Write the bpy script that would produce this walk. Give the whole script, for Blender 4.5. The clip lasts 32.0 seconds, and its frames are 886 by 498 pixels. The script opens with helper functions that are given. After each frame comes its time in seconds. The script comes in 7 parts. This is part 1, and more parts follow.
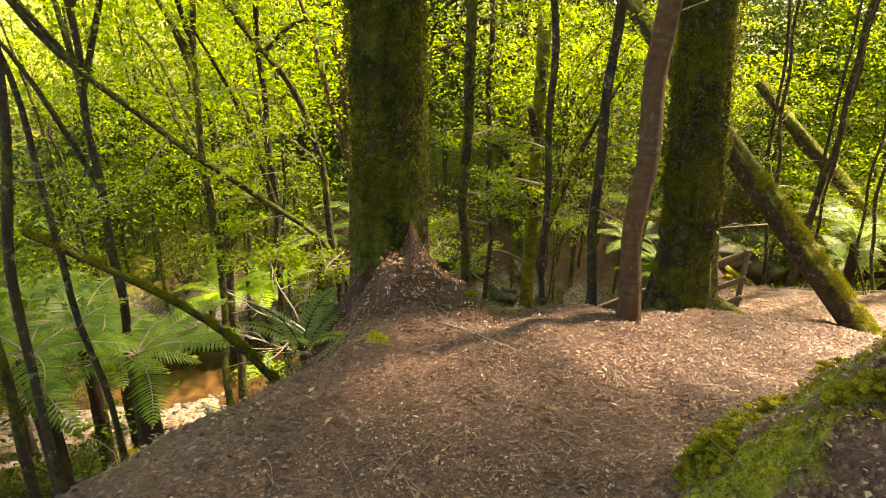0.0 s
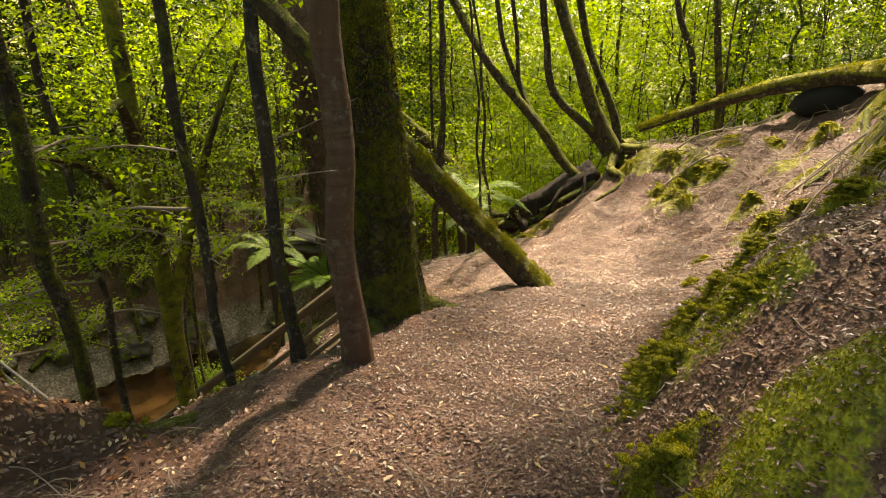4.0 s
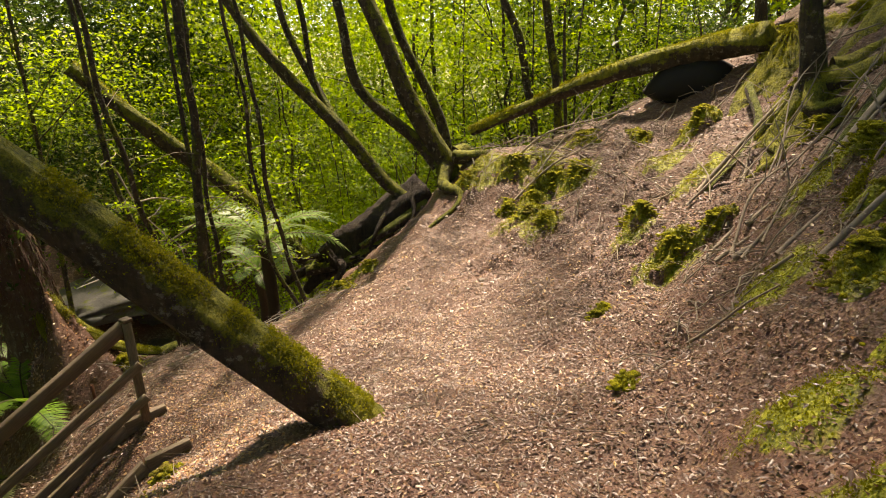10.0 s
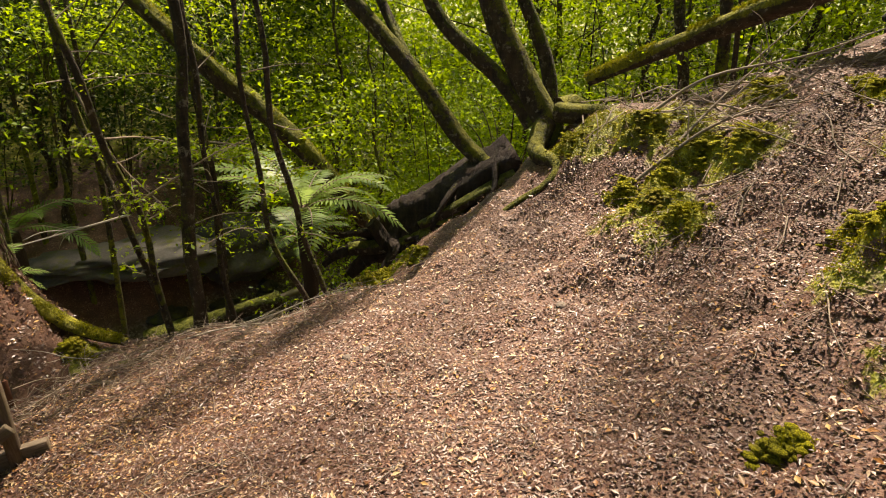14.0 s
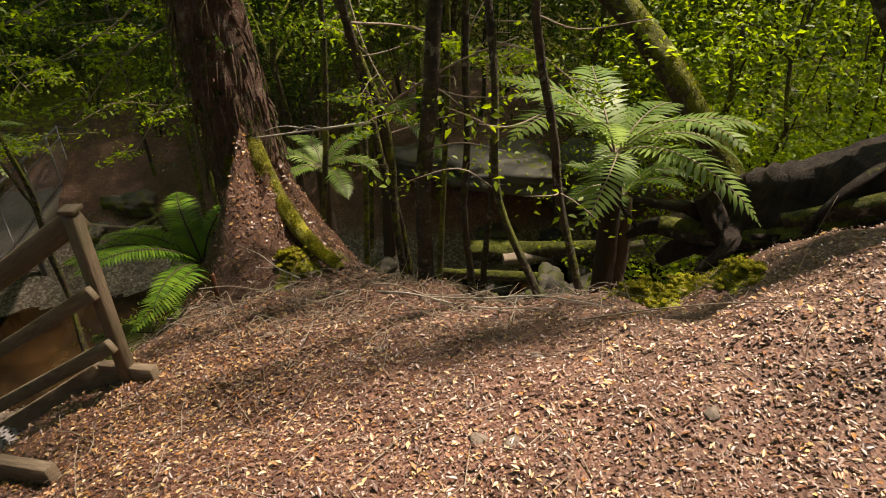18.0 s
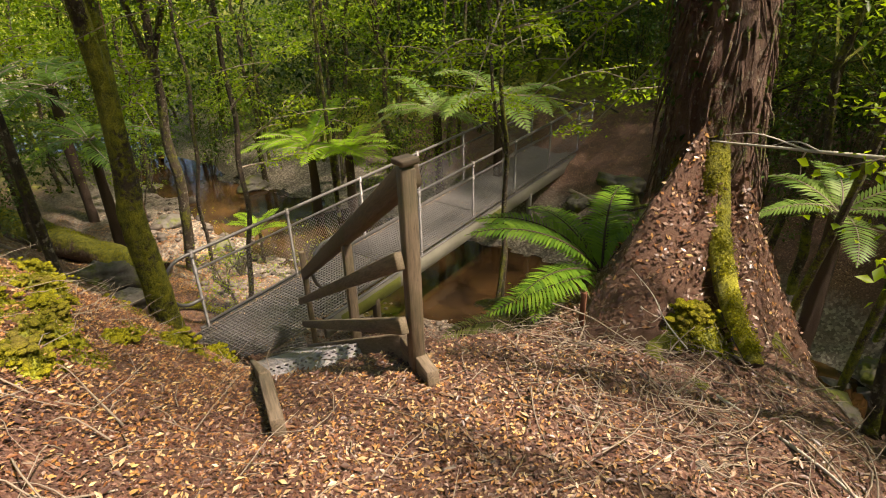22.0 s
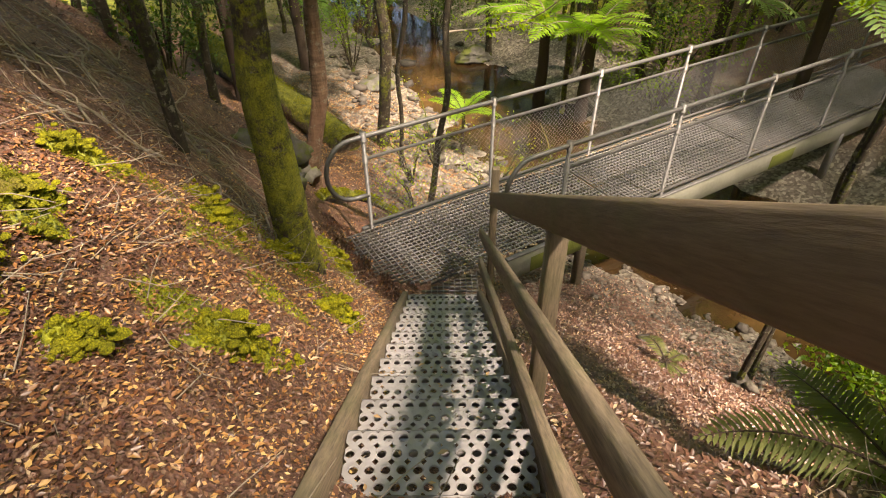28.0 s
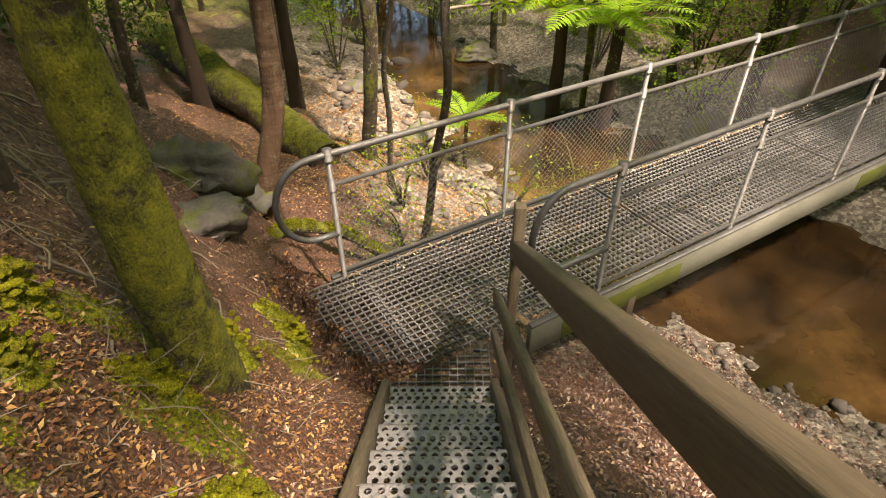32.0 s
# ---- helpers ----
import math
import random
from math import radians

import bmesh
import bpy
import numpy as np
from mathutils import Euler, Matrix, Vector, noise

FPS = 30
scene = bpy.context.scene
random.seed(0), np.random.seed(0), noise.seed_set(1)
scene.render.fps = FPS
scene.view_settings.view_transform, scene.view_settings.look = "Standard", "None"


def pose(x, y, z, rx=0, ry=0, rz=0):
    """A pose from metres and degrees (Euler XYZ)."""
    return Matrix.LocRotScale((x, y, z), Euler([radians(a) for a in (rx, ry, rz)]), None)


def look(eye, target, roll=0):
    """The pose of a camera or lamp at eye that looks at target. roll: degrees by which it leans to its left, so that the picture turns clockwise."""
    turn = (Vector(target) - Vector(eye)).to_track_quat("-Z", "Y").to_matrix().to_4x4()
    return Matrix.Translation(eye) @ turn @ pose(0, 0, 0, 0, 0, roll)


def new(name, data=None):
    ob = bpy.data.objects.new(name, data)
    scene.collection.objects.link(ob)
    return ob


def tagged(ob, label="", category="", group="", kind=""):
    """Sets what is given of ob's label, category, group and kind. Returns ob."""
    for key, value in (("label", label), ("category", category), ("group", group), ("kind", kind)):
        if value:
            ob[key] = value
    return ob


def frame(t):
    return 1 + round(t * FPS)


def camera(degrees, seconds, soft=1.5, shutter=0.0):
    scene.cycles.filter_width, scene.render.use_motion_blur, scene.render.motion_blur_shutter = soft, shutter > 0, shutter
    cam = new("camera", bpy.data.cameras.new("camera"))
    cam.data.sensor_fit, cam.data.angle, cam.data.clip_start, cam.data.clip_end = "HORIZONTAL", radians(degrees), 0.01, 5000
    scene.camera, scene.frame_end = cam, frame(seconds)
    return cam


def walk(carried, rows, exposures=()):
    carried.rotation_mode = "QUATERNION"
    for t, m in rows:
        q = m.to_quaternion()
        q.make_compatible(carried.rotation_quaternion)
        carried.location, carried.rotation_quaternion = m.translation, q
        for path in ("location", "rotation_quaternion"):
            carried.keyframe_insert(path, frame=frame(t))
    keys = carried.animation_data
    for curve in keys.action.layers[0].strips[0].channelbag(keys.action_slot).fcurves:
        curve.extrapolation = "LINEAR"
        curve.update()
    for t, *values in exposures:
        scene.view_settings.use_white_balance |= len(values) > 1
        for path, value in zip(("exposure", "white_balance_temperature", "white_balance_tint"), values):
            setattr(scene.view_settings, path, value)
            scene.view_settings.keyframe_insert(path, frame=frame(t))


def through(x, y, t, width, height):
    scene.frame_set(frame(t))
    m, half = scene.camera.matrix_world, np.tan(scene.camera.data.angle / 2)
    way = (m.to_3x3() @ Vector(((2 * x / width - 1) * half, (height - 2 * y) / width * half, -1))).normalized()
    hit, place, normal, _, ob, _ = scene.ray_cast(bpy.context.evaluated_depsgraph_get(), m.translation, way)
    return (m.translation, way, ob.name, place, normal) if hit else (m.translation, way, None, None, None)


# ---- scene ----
cam = camera(75.3, 32.0, soft=1.0)
PATH = [
    (0, (0.061, 0.062, 1.527), (0.093, 1.934, 0.823), 1.1),
    (0.5, (0.024, 0.249, 1.467), (0.253, 2.111, 0.772), 1.0),
    (1, (0.009, 0.463, 1.409), (0.402, 2.299, 0.72), 0.8),
    (1.5, (-0.03, 0.649, 1.379), (0.512, 2.446, 0.687), 0.9),
    (2, (-0.042, 0.827, 1.34), (0.659, 2.569, 0.651), 0.7),
    (2.5, (-0.019, 1.036, 1.311), (0.809, 2.72, 0.62), 0.7),
    (3, (-0.003, 1.236, 1.251), (0.96, 2.849, 0.564), 0.3),
    (3.5, (0.034, 1.454, 1.213), (1.132, 2.98, 0.528), -0.1),
    (5.5, (0.438, 2.215, 1.081), (1.877, 3.42, 0.39), -0.4),
    (6, (0.585, 2.383, 1.043), (2.087, 3.51, 0.354), -0.5),
    (6.5, (0.758, 2.516, 1.011), (2.327, 3.567, 0.352), -0.6),
    (7, (0.984, 2.662, 0.962), (2.583, 3.682, 0.327), -0.6),
    (7.5, (1.206, 2.829, 0.922), (2.811, 3.845, 0.295), -1.7),
    (8, (1.48, 2.962, 0.843), (3.084, 3.982, 0.22), -2.6),
    (8.5, (1.717, 3.06, 0.783), (3.326, 4.074, 0.162), -2.3),
    (9, (1.992, 3.218, 0.726), (3.592, 4.24, 0.1), -2.0),
    (9.5, (2.258, 3.331, 0.633), (3.855, 4.36, 0.007), -1.4),
    (10, (2.536, 3.423, 0.578), (4.133, 4.452, -0.047), -1.3),
    (10.5, (2.784, 3.528, 0.563), (4.38, 4.559, -0.062), -1.3),
    (11, (3.08, 3.629, 0.498), (4.675, 4.658, -0.133), -1.1),
    (11.5, (3.328, 3.722, 0.438), (4.899, 4.786, -0.192), -0.8),
    (12, (3.57, 3.835, 0.366), (5.103, 4.955, -0.261), -0.4),
    (12.5, (3.847, 3.926, 0.247), (5.333, 5.102, -0.394), -0.0),
    (13, (4.169, 4.042, 0.129), (5.581, 5.292, -0.536), 0.3),
    (13.5, (4.464, 4.152, 0.062), (5.831, 5.443, -0.62), 0.4),
    (15.5, (5.801, 4.999, -0.216), (6.726, 6.55, -1.076), -0.3),
    (16, (6.011, 5.128, -0.275), (6.806, 6.741, -1.151), -0.5),
    (16.5, (6.175, 5.21, -0.323), (6.829, 6.87, -1.228), -0.7),
    (17, (6.325, 5.367, -0.348), (6.815, 7.066, -1.282), -0.7),
    (17.5, (6.438, 5.504, -0.377), (6.756, 7.238, -1.32), -1.0),
    (18, (6.545, 5.662, -0.412), (6.619, 7.421, -1.36), -1.1),
    (18.5, (6.631, 5.842, -0.468), (6.522, 7.599, -1.417), -1.6),
    (19, (6.716, 6.032, -0.538), (6.416, 7.771, -1.48), -1.8),
    (19.5, (6.743, 6.185, -0.591), (6.241, 7.881, -1.524), -1.6),
    (20, (6.764, 6.365, -0.631), (6.063, 7.994, -1.556), -1.8),
    (20.5, (6.788, 6.5, -0.675), (5.912, 8.046, -1.594), -1.7),
    (21, (6.748, 6.649, -0.712), (5.7, 8.084, -1.631), -1.7),
    (21.5, (6.712, 6.784, -0.749), (5.508, 8.094, -1.662), -1.9),
    (22, (6.653, 6.931, -0.792), (5.291, 8.081, -1.7), -1.7),
    (22.5, (6.543, 7.067, -0.845), (5.067, 8.063, -1.754), -1.7),
    (23, (6.451, 7.192, -0.895), (4.882, 8.031, -1.808), -1.9),
    (23.5, (6.361, 7.304, -0.941), (4.748, 8.001, -1.895), -1.9),
    (24, (6.202, 7.407, -0.989), (4.56, 7.986, -1.974), -2.1),
    (24.5, (6.071, 7.505, -1.051), (4.412, 8.019, -2.043), -2.3),
    (25, (5.911, 7.585, -1.125), (4.256, 8.073, -2.136), -1.1),
    (25.5, (5.81, 7.754, -1.104), (4.155, 8.204, -2.134), -2.1),
    (27.5, (5.036, 7.892, -1.4), (3.519, 8.339, -2.624), -0.7),
    (28, (4.818, 7.936, -1.459), (3.304, 8.389, -2.685), -0.6),
    (28.5, (4.605, 8.036, -1.515), (3.092, 8.489, -2.741), -0.5),
    (29, (4.411, 8.114, -1.551), (2.898, 8.57, -2.776), -0.4),
    (29.5, (4.219, 8.112, -1.614), (2.708, 8.579, -2.838), -0.1),
    (30, (4.096, 8.169, -1.703), (2.578, 8.625, -2.922), -0.5),
    (30.5, (3.921, 8.234, -1.784), (2.403, 8.694, -3.003), -0.4),
    (31, (3.703, 8.296, -1.873), (2.188, 8.757, -3.095), -0.4),
    (31.5, (3.529, 8.335, -1.999), (2.01, 8.792, -3.217), -0.5),
    (32, (3.333, 8.393, -2.132), (1.814, 8.851, -3.349), -0.5),
]
walk(cam, [(t, look(eye, target, roll)) for t, eye, target, roll in PATH],
     [(0.0, 2.75, 9300, 15.0), (3.0, 2.1, 8600, 14.0), (6.0, 1.8, 8300, 16.0), (9.0, 1.65, 8100, 16.0), (12.0, 1.5, 7800, 17.0), (16.0, 1.3, 7600, 18.0), (18.0, 1.3, 7400, 18.0), (20.0, 1.75, 7300, 18.0), (22.0, 1.8, 7300, 17.0), (24.0, 1.85, 7200, 16.0), (28.0, 2.15, 7300, 16.0), (32.0, 2.2, 7300, 16.0)])

# ---- world, sun ----
world = bpy.data.worlds.new("world")
scene.world = world
world.use_nodes = True
_nt = world.node_tree
_sky = _nt.nodes.new("ShaderNodeTexSky")
_sky.sky_type, _sky.sun_disc = "NISHITA", False
SUN_EL, SUN_AZ = 62.0, 60.0          # height; bearing, degrees from +y towards +x
_sky.sun_elevation, _sky.sun_rotation = radians(SUN_EL), radians(SUN_AZ)
_nt.links.new(_sky.outputs[0], _nt.nodes["Background"].inputs[0])
_nt.nodes["Background"].inputs[1].default_value = 0.10
sun_data = bpy.data.lights.new("sun", "SUN")
sun_data.energy, sun_data.angle, sun_data.color = 5.0, radians(3.5), (1.0, 0.91, 0.76)
sun = new("sun", sun_data)
_s = Vector((math.cos(radians(SUN_EL)) * math.sin(radians(SUN_AZ)), math.cos(radians(SUN_EL)) * math.cos(radians(SUN_AZ)), math.sin(radians(SUN_EL))))
sun.matrix_world = look(_s * 60, (0, 0, 0))

# ---- materials ----
class Mat:
    """A node material with short calls for its nodes."""
    def __init__(self, name, rough=0.8, metal=0.0, spec=0.5):
        self.m = bpy.data.materials.new(name)
        self.m.use_nodes = True
        self.t = self.m.node_tree
        self.b = self.t.nodes["Principled BSDF"]
        self.b.inputs["Roughness"].default_value = rough
        self.b.inputs["Metallic"].default_value = metal
        self.b.inputs["Specular IOR Level"].default_value = spec
        self.co = self.t.nodes.new("ShaderNodeTexCoord").outputs["Object"]

    def node(self, kind, **inputs):
        n = self.t.nodes.new(kind)
        for k, v in inputs.items():
            self.put(n.inputs[k.replace("_", " ")], v)
        return n

    def put(self, sock, v):
        if isinstance(v, bpy.types.NodeSocket):
            self.t.links.new(v, sock)
        else:
            sock.default_value = v

    def world_pos(self):
        return self.t.nodes.new("ShaderNodeNewGeometry").outputs["Position"]

    def noise(self, scale, detail=4, rough=0.55, co=None, stretch=None):
        co = co or self.co
        if stretch:
            mp = self.t.nodes.new("ShaderNodeMapping")
            self.put(mp.inputs["Vector"], co)
            mp.inputs["Scale"].default_value = stretch
            co = mp.outputs[0]
        return self.node("ShaderNodeTexNoise", Vector=co, Scale=scale, Detail=detail, Roughness=rough).outputs[0]

    def cells(self, scale, feature="F1", co=None):
        n = self.node("ShaderNodeTexVoronoi", Vector=co or self.co, Scale=scale)
        n.feature = feature
        return n

    def ramp(self, fac, *stops):
        n = self.t.nodes.new("ShaderNodeValToRGB")
        self.put(n.inputs[0], fac)
        e = n.color_ramp.elements
        while len(e) < len(stops):
            e.new(0.5)
        for i, (p, c) in enumerate(stops):
            e[i].position, e[i].color = p, (*c, 1) if len(c) == 3 else c
        return n.outputs[0]

    def mix(self, fac, a, b, mode="MIX"):
        n = self.t.nodes.new("ShaderNodeMix")
        n.data_type, n.blend_type = "RGBA", mode
        self.put(n.inputs[0], fac)
        for sock, v in ((n.inputs[6], a), (n.inputs[7], b)):
            self.put(sock, (*v, 1) if isinstance(v, tuple) and len(v) == 3 else v)
        return n.outputs[2]

    def math(self, op, a, b=0.0):
        n = self.t.nodes.new("ShaderNodeMath")
        n.operation, n.use_clamp = op, False
        self.put(n.inputs[0], a), self.put(n.inputs[1], b)
        return n.outputs[0]

    def rand(self, island=False):
        if island:
            return self.t.nodes.new("ShaderNodeNewGeometry").outputs["Random Per Island"]
        return self.t.nodes.new("ShaderNodeObjectInfo").outputs["Random"]

    def attr(self, name):
        n = self.t.nodes.new("ShaderNodeAttribute")
        n.attribute_name = name
        return n.outputs["Fac"]

    def color(self, c):
        self.put(self.b.inputs["Base Color"], (*c, 1) if isinstance(c, tuple) and len(c) == 3 else c)
        return self

    def bump(self, h, strength=0.5, dist=0.02):
        n = self.node("ShaderNodeBump", Height=h, Strength=strength, Distance=dist)
        self.t.links.new(n.outputs[0], self.b.inputs["Normal"])
        return self


def leaf_mat(name, dark, mid, bright, through=0.45, rough=0.33):
    """Leaf: colour varies leaf by leaf; light also passes through the blade."""
    m = Mat(name, rough + 0.1, spec=0.3)
    c = m.ramp(m.rand(True), (0.0, dark), (0.4, mid), (1.0, bright))
    c = m.mix(m.ramp(m.noise(1.5, 3, co=m.world_pos()), (0.40, (0, 0, 0)), (0.62, (0.6, 0.6, 0.6))), c, dark)
    m.color(c)
    tr = m.node("ShaderNodeBsdfTranslucent", Color=m.mix(0.6, c, tuple(min(1, v * 1.7) for v in bright)))
    mx = m.node("ShaderNodeMixShader", Fac=through)
    m.t.links.new(m.b.outputs[0], mx.inputs[1])
    m.t.links.new(tr.outputs[0], mx.inputs[2])
    m.t.links.new(mx.outputs[0], m.t.nodes["Material Output"].inputs[0])
    return m.m


def ground_mat():
    m = Mat("forest_floor", 0.7)
    co = m.world_pos()
    big = m.noise(0.7, 4, co=co)
    mid = m.noise(5.0, 5, co=co)
    c1 = m.cells(55, co=co)
    c2 = m.cells(120, co=co)
    bits = m.ramp(m.math("FRACT", m.math("MULTIPLY", c1.outputs["Color"], 7.3)), (0.0, (0.036, 0.016, 0.011)), (0.35, (0.085, 0.036, 0.024)), (0.7, (0.16, 0.078, 0.05)), (0.9, (0.22, 0.12, 0.075)), (1.0, (0.50, 0.36, 0.24)))
    fine = m.ramp(m.math("FRACT", m.math("MULTIPLY", c2.outputs["Color"], 5.1)), (0.0, (0.022, 0.011, 0.008)), (0.6, (0.09, 0.042, 0.029)), (1.0, (0.24, 0.14, 0.09)))
    c = m.mix(0.5, bits, fine)
    c = m.mix(m.ramp(big, (0.35, (0, 0, 0)), (0.7, (0.7, 0.7, 0.7))), c, m.mix(0.6, c, (0.115, 0.046, 0.032)))
    soil = m.mix(mid, (0.036, 0.018, 0.012), (0.082, 0.04, 0.027))
    c = m.mix(m.ramp(mid, (0.48, (0, 0, 0)), (0.62, (0.75, 0.75, 0.75))), c, soil)
    moss = m.mix(m.ramp(m.math("ADD", m.math("MULTIPLY", m.noise(60, 3, co=co), 0.5), m.math("MULTIPLY", m.noise(9, 4, co=co), 0.5)), (0.38, (0, 0, 0)), (0.62, (1, 1, 1))), (0.05, 0.06, 0.004), (0.30, 0.30, 0.012))
    mk = m.math("ADD", m.attr("moss"), m.math("SUBTRACT", m.math("MULTIPLY", m.noise(6, 5, 0.65, co=co), 1.6), 1.15))
    c = m.mix(m.ramp(mk, (0.10, (0, 0, 0)), (0.28, (1, 1, 1))), c, moss)
    stones = m.cells(26, co=co)
    grit = m.ramp(m.math("FRACT", m.math("MULTIPLY", stones.outputs["Color"], 3.7)), (0.0, (0.05, 0.04, 0.03)), (0.6, (0.12, 0.10, 0.08)), (1.0, (0.26, 0.23, 0.19)))
    c = m.mix(m.attr("gravel"), c, grit)
    m.color(c)
    h = m.math("ADD", m.math("MULTIPLY", c1.outputs["Distance"], 0.9), m.math("MULTIPLY", m.noise(70, 3, co=co), 0.6))
    return m.bump(h, 0.7, 0.013).m


def bark_mat(name, dark, light, moss_amt, moss_dark=(0.03, 0.042, 0.006), moss_light=(0.17, 0.18, 0.014), scale=14, red=None, top=0.35, spots=0.75, ring=0.3):
    m = Mat(name, 0.9)
    co = m.world_pos()
    furrow = m.noise(scale, 7, 0.65, co=co, stretch=(1, 1, 0.25))
    rings = m.noise(9, 5, 0.6, co=co, stretch=(0.6, 0.6, 3.0))
    c = m.ramp(m.math("ADD", m.math("MULTIPLY", furrow, 1 - ring), m.math("MULTIPLY", rings, ring)), (0.36, dark), (0.50, tuple((a + b) / 2 for a, b in zip(dark, light))), (0.66, light))
    if red:
        c = m.mix(m.ramp(m.noise(3, 4, co=co), (0.4, (0, 0, 0)), (0.65, (0.8, 0.8, 0.8))), c, red)
    lich = m.ramp(m.noise(13, 5, 0.75, co=co), (0.56, (0, 0, 0)), (0.64, (spots, spots, spots)))
    c = m.mix(lich, c, (0.30, 0.27, 0.20))
    nz = m.node("ShaderNodeSeparateXYZ", Vector=m.t.nodes.new("ShaderNodeNewGeometry").outputs["Normal"]).outputs[2]
    mm = m.math("ADD", m.math("MULTIPLY", m.noise(2.6, 5, 0.65, co=co), 0.75), m.math("MULTIPLY", m.noise(16, 5, 0.75, co=co), 0.55))
    mm = m.math("ADD", mm, m.math("MULTIPLY", nz, top))
    k = m.ramp(mm, (0.84 - moss_amt * 0.35, (0, 0, 0)), (0.92 - moss_amt * 0.35, (1, 1, 1)))
    fuzz = m.noise(95, 4, 0.7, co=co)
    clump = m.noise(11, 4, 0.6, co=co)
    c = m.mix(k, c, m.mix(m.ramp(m.math("ADD", m.math("MULTIPLY", fuzz, 0.5), m.math("MULTIPLY", clump, 0.5)), (0.38, (0, 0, 0)), (0.62, (1, 1, 1))), moss_dark, moss_light))
    m.color(c)
    h = m.math("ADD", m.math("ADD", furrow, m.math("MULTIPLY", fuzz, 0.3)), m.math("MULTIPLY", m.math("MULTIPLY", k, clump), 0.9))
    return m.bump(h, 1.0, 0.07).m


def timber_mat(name, a, b, green=0.25):
    m = Mat(name, 0.75)
    co = m.co
    grain = m.noise(9, 6, 0.6, co=co, stretch=(1.2, 14, 14))
    c = m.ramp(grain, (0.3, a), (0.7, b))
    c = m.mix(m.ramp(m.noise(3.0, 4), (0.5, (0, 0, 0)), (0.75, (green * 2, green * 2, green * 2))), c, (0.075, 0.08, 0.03))
    c = m.mix(m.ramp(m.noise(35, 4, 0.7), (0.60, (0, 0, 0)), (0.72, (0.4, 0.4, 0.4))), c, (0.07, 0.05, 0.035))
    m.color(c)
    return m.bump(grain, 0.35, 0.006).m


def metal_mat(name, a, b, rough=0.45, metal=0.85):
    m = Mat(name, rough, metal)
    c = m.mix(m.noise(12, 5, 0.7), a, b)
    c = m.mix(m.ramp(m.noise(3, 4), (0.55, (0, 0, 0)), (0.75, (0.6, 0.6, 0.6))), c, (0.12, 0.10, 0.08))
    m.color(c)
    m.put(m.b.inputs["Roughness"], m.ramp(m.noise(20, 4), (0.3, (rough - 0.1,) * 3), (0.7, (rough + 0.25,) * 3)))
    return m.bump(m.noise(90, 2), 0.15, 0.002).m


def plain_mat(name, a, b, scale=8, rough=0.85, bump=0.4):
    m = Mat(name, rough)
    n1, n2 = m.noise(scale, 5, 0.6), m.noise(scale * 6, 3, 0.6)
    m.color(m.mix(m.math("MULTIPLY", m.math("ADD", n1, n2), 0.5), a, b))
    return m.bump(n2, bump, 0.01).m


def stone_mat(name, a, b, moss=0.3):
    m = Mat(name, 0.8)
    co = m.world_pos()
    tone = m.mix(m.rand(True), a, b)
    c = m.mix(m.noise(16, 5, 0.65, co=co), tone, tuple(v * 0.45 for v in a))
    if moss:
        k = m.ramp(m.noise(3.5, 5, 0.65, co=co), (0.62 - moss * 0.3, (0, 0, 0)), (0.72 - moss * 0.3, (1, 1, 1)))
        c = m.mix(k, c, m.mix(m.noise(80, 3, co=co), (0.03, 0.04, 0.004), (0.13, 0.14, 0.012)))
    m.color(c)
    return m.bump(m.noise(30, 5, co=co), 0.6, 0.02).m


def water_mat():
    m = Mat("creek_water", 0.06, 0.0, 0.5)
    co = m.world_pos()
    m.color(m.ramp(m.noise(0.55, 5, 0.6, co=co), (0.40, (0.010, 0.006, 0.003)), (0.55, (0.04, 0.021, 0.008)), (0.70, (0.11, 0.06, 0.022))))
    return m.bump(m.noise(5.0, 3, co=co), 0.12, 0.03).m


def litter_mat(name, *stops, patch=0.75):
    m = Mat(name, 0.40)
    c = m.ramp(m.rand(True), *stops)
    co = m.world_pos()
    c = m.mix(m.ramp(m.noise(1.1, 4, 0.6, co=co), (0.40, (0, 0, 0)), (0.62, (patch, patch, patch))), c, (0.085, 0.036, 0.024))
    c = m.mix(m.ramp(m.noise(4.5, 3, 0.6, co=co), (0.50, (0, 0, 0)), (0.68, (patch * 0.8,) * 3)), c, (0.05, 0.026, 0.02))
    m.color(c)
    return m.m


def moss_mat():
    """Cushion moss: fine shoots over soft lumps, dark between them."""
    m = Mat("cushion_moss", 0.95, spec=0.2)
    co = m.world_pos()
    shoots, tone = m.noise(150, 4, 0.7, co=co), m.noise(7, 4, 0.6, co=co)
    c = m.ramp(m.math("ADD", m.math("MULTIPLY", shoots, 0.6), m.math("MULTIPLY", tone, 0.4)), (0.34, (0.035, 0.038, 0.003)), (0.48, (0.14, 0.134, 0.006)), (0.62, (0.36, 0.325, 0.012)))
    c = m.mix(m.ramp(m.noise(3, 4, co=co), (0.55, (0, 0, 0)), (0.7, (0.7, 0.7, 0.7))), c, (0.13, 0.095, 0.03))
    m.color(c)
    return m.bump(shoots, 0.9, 0.012).m


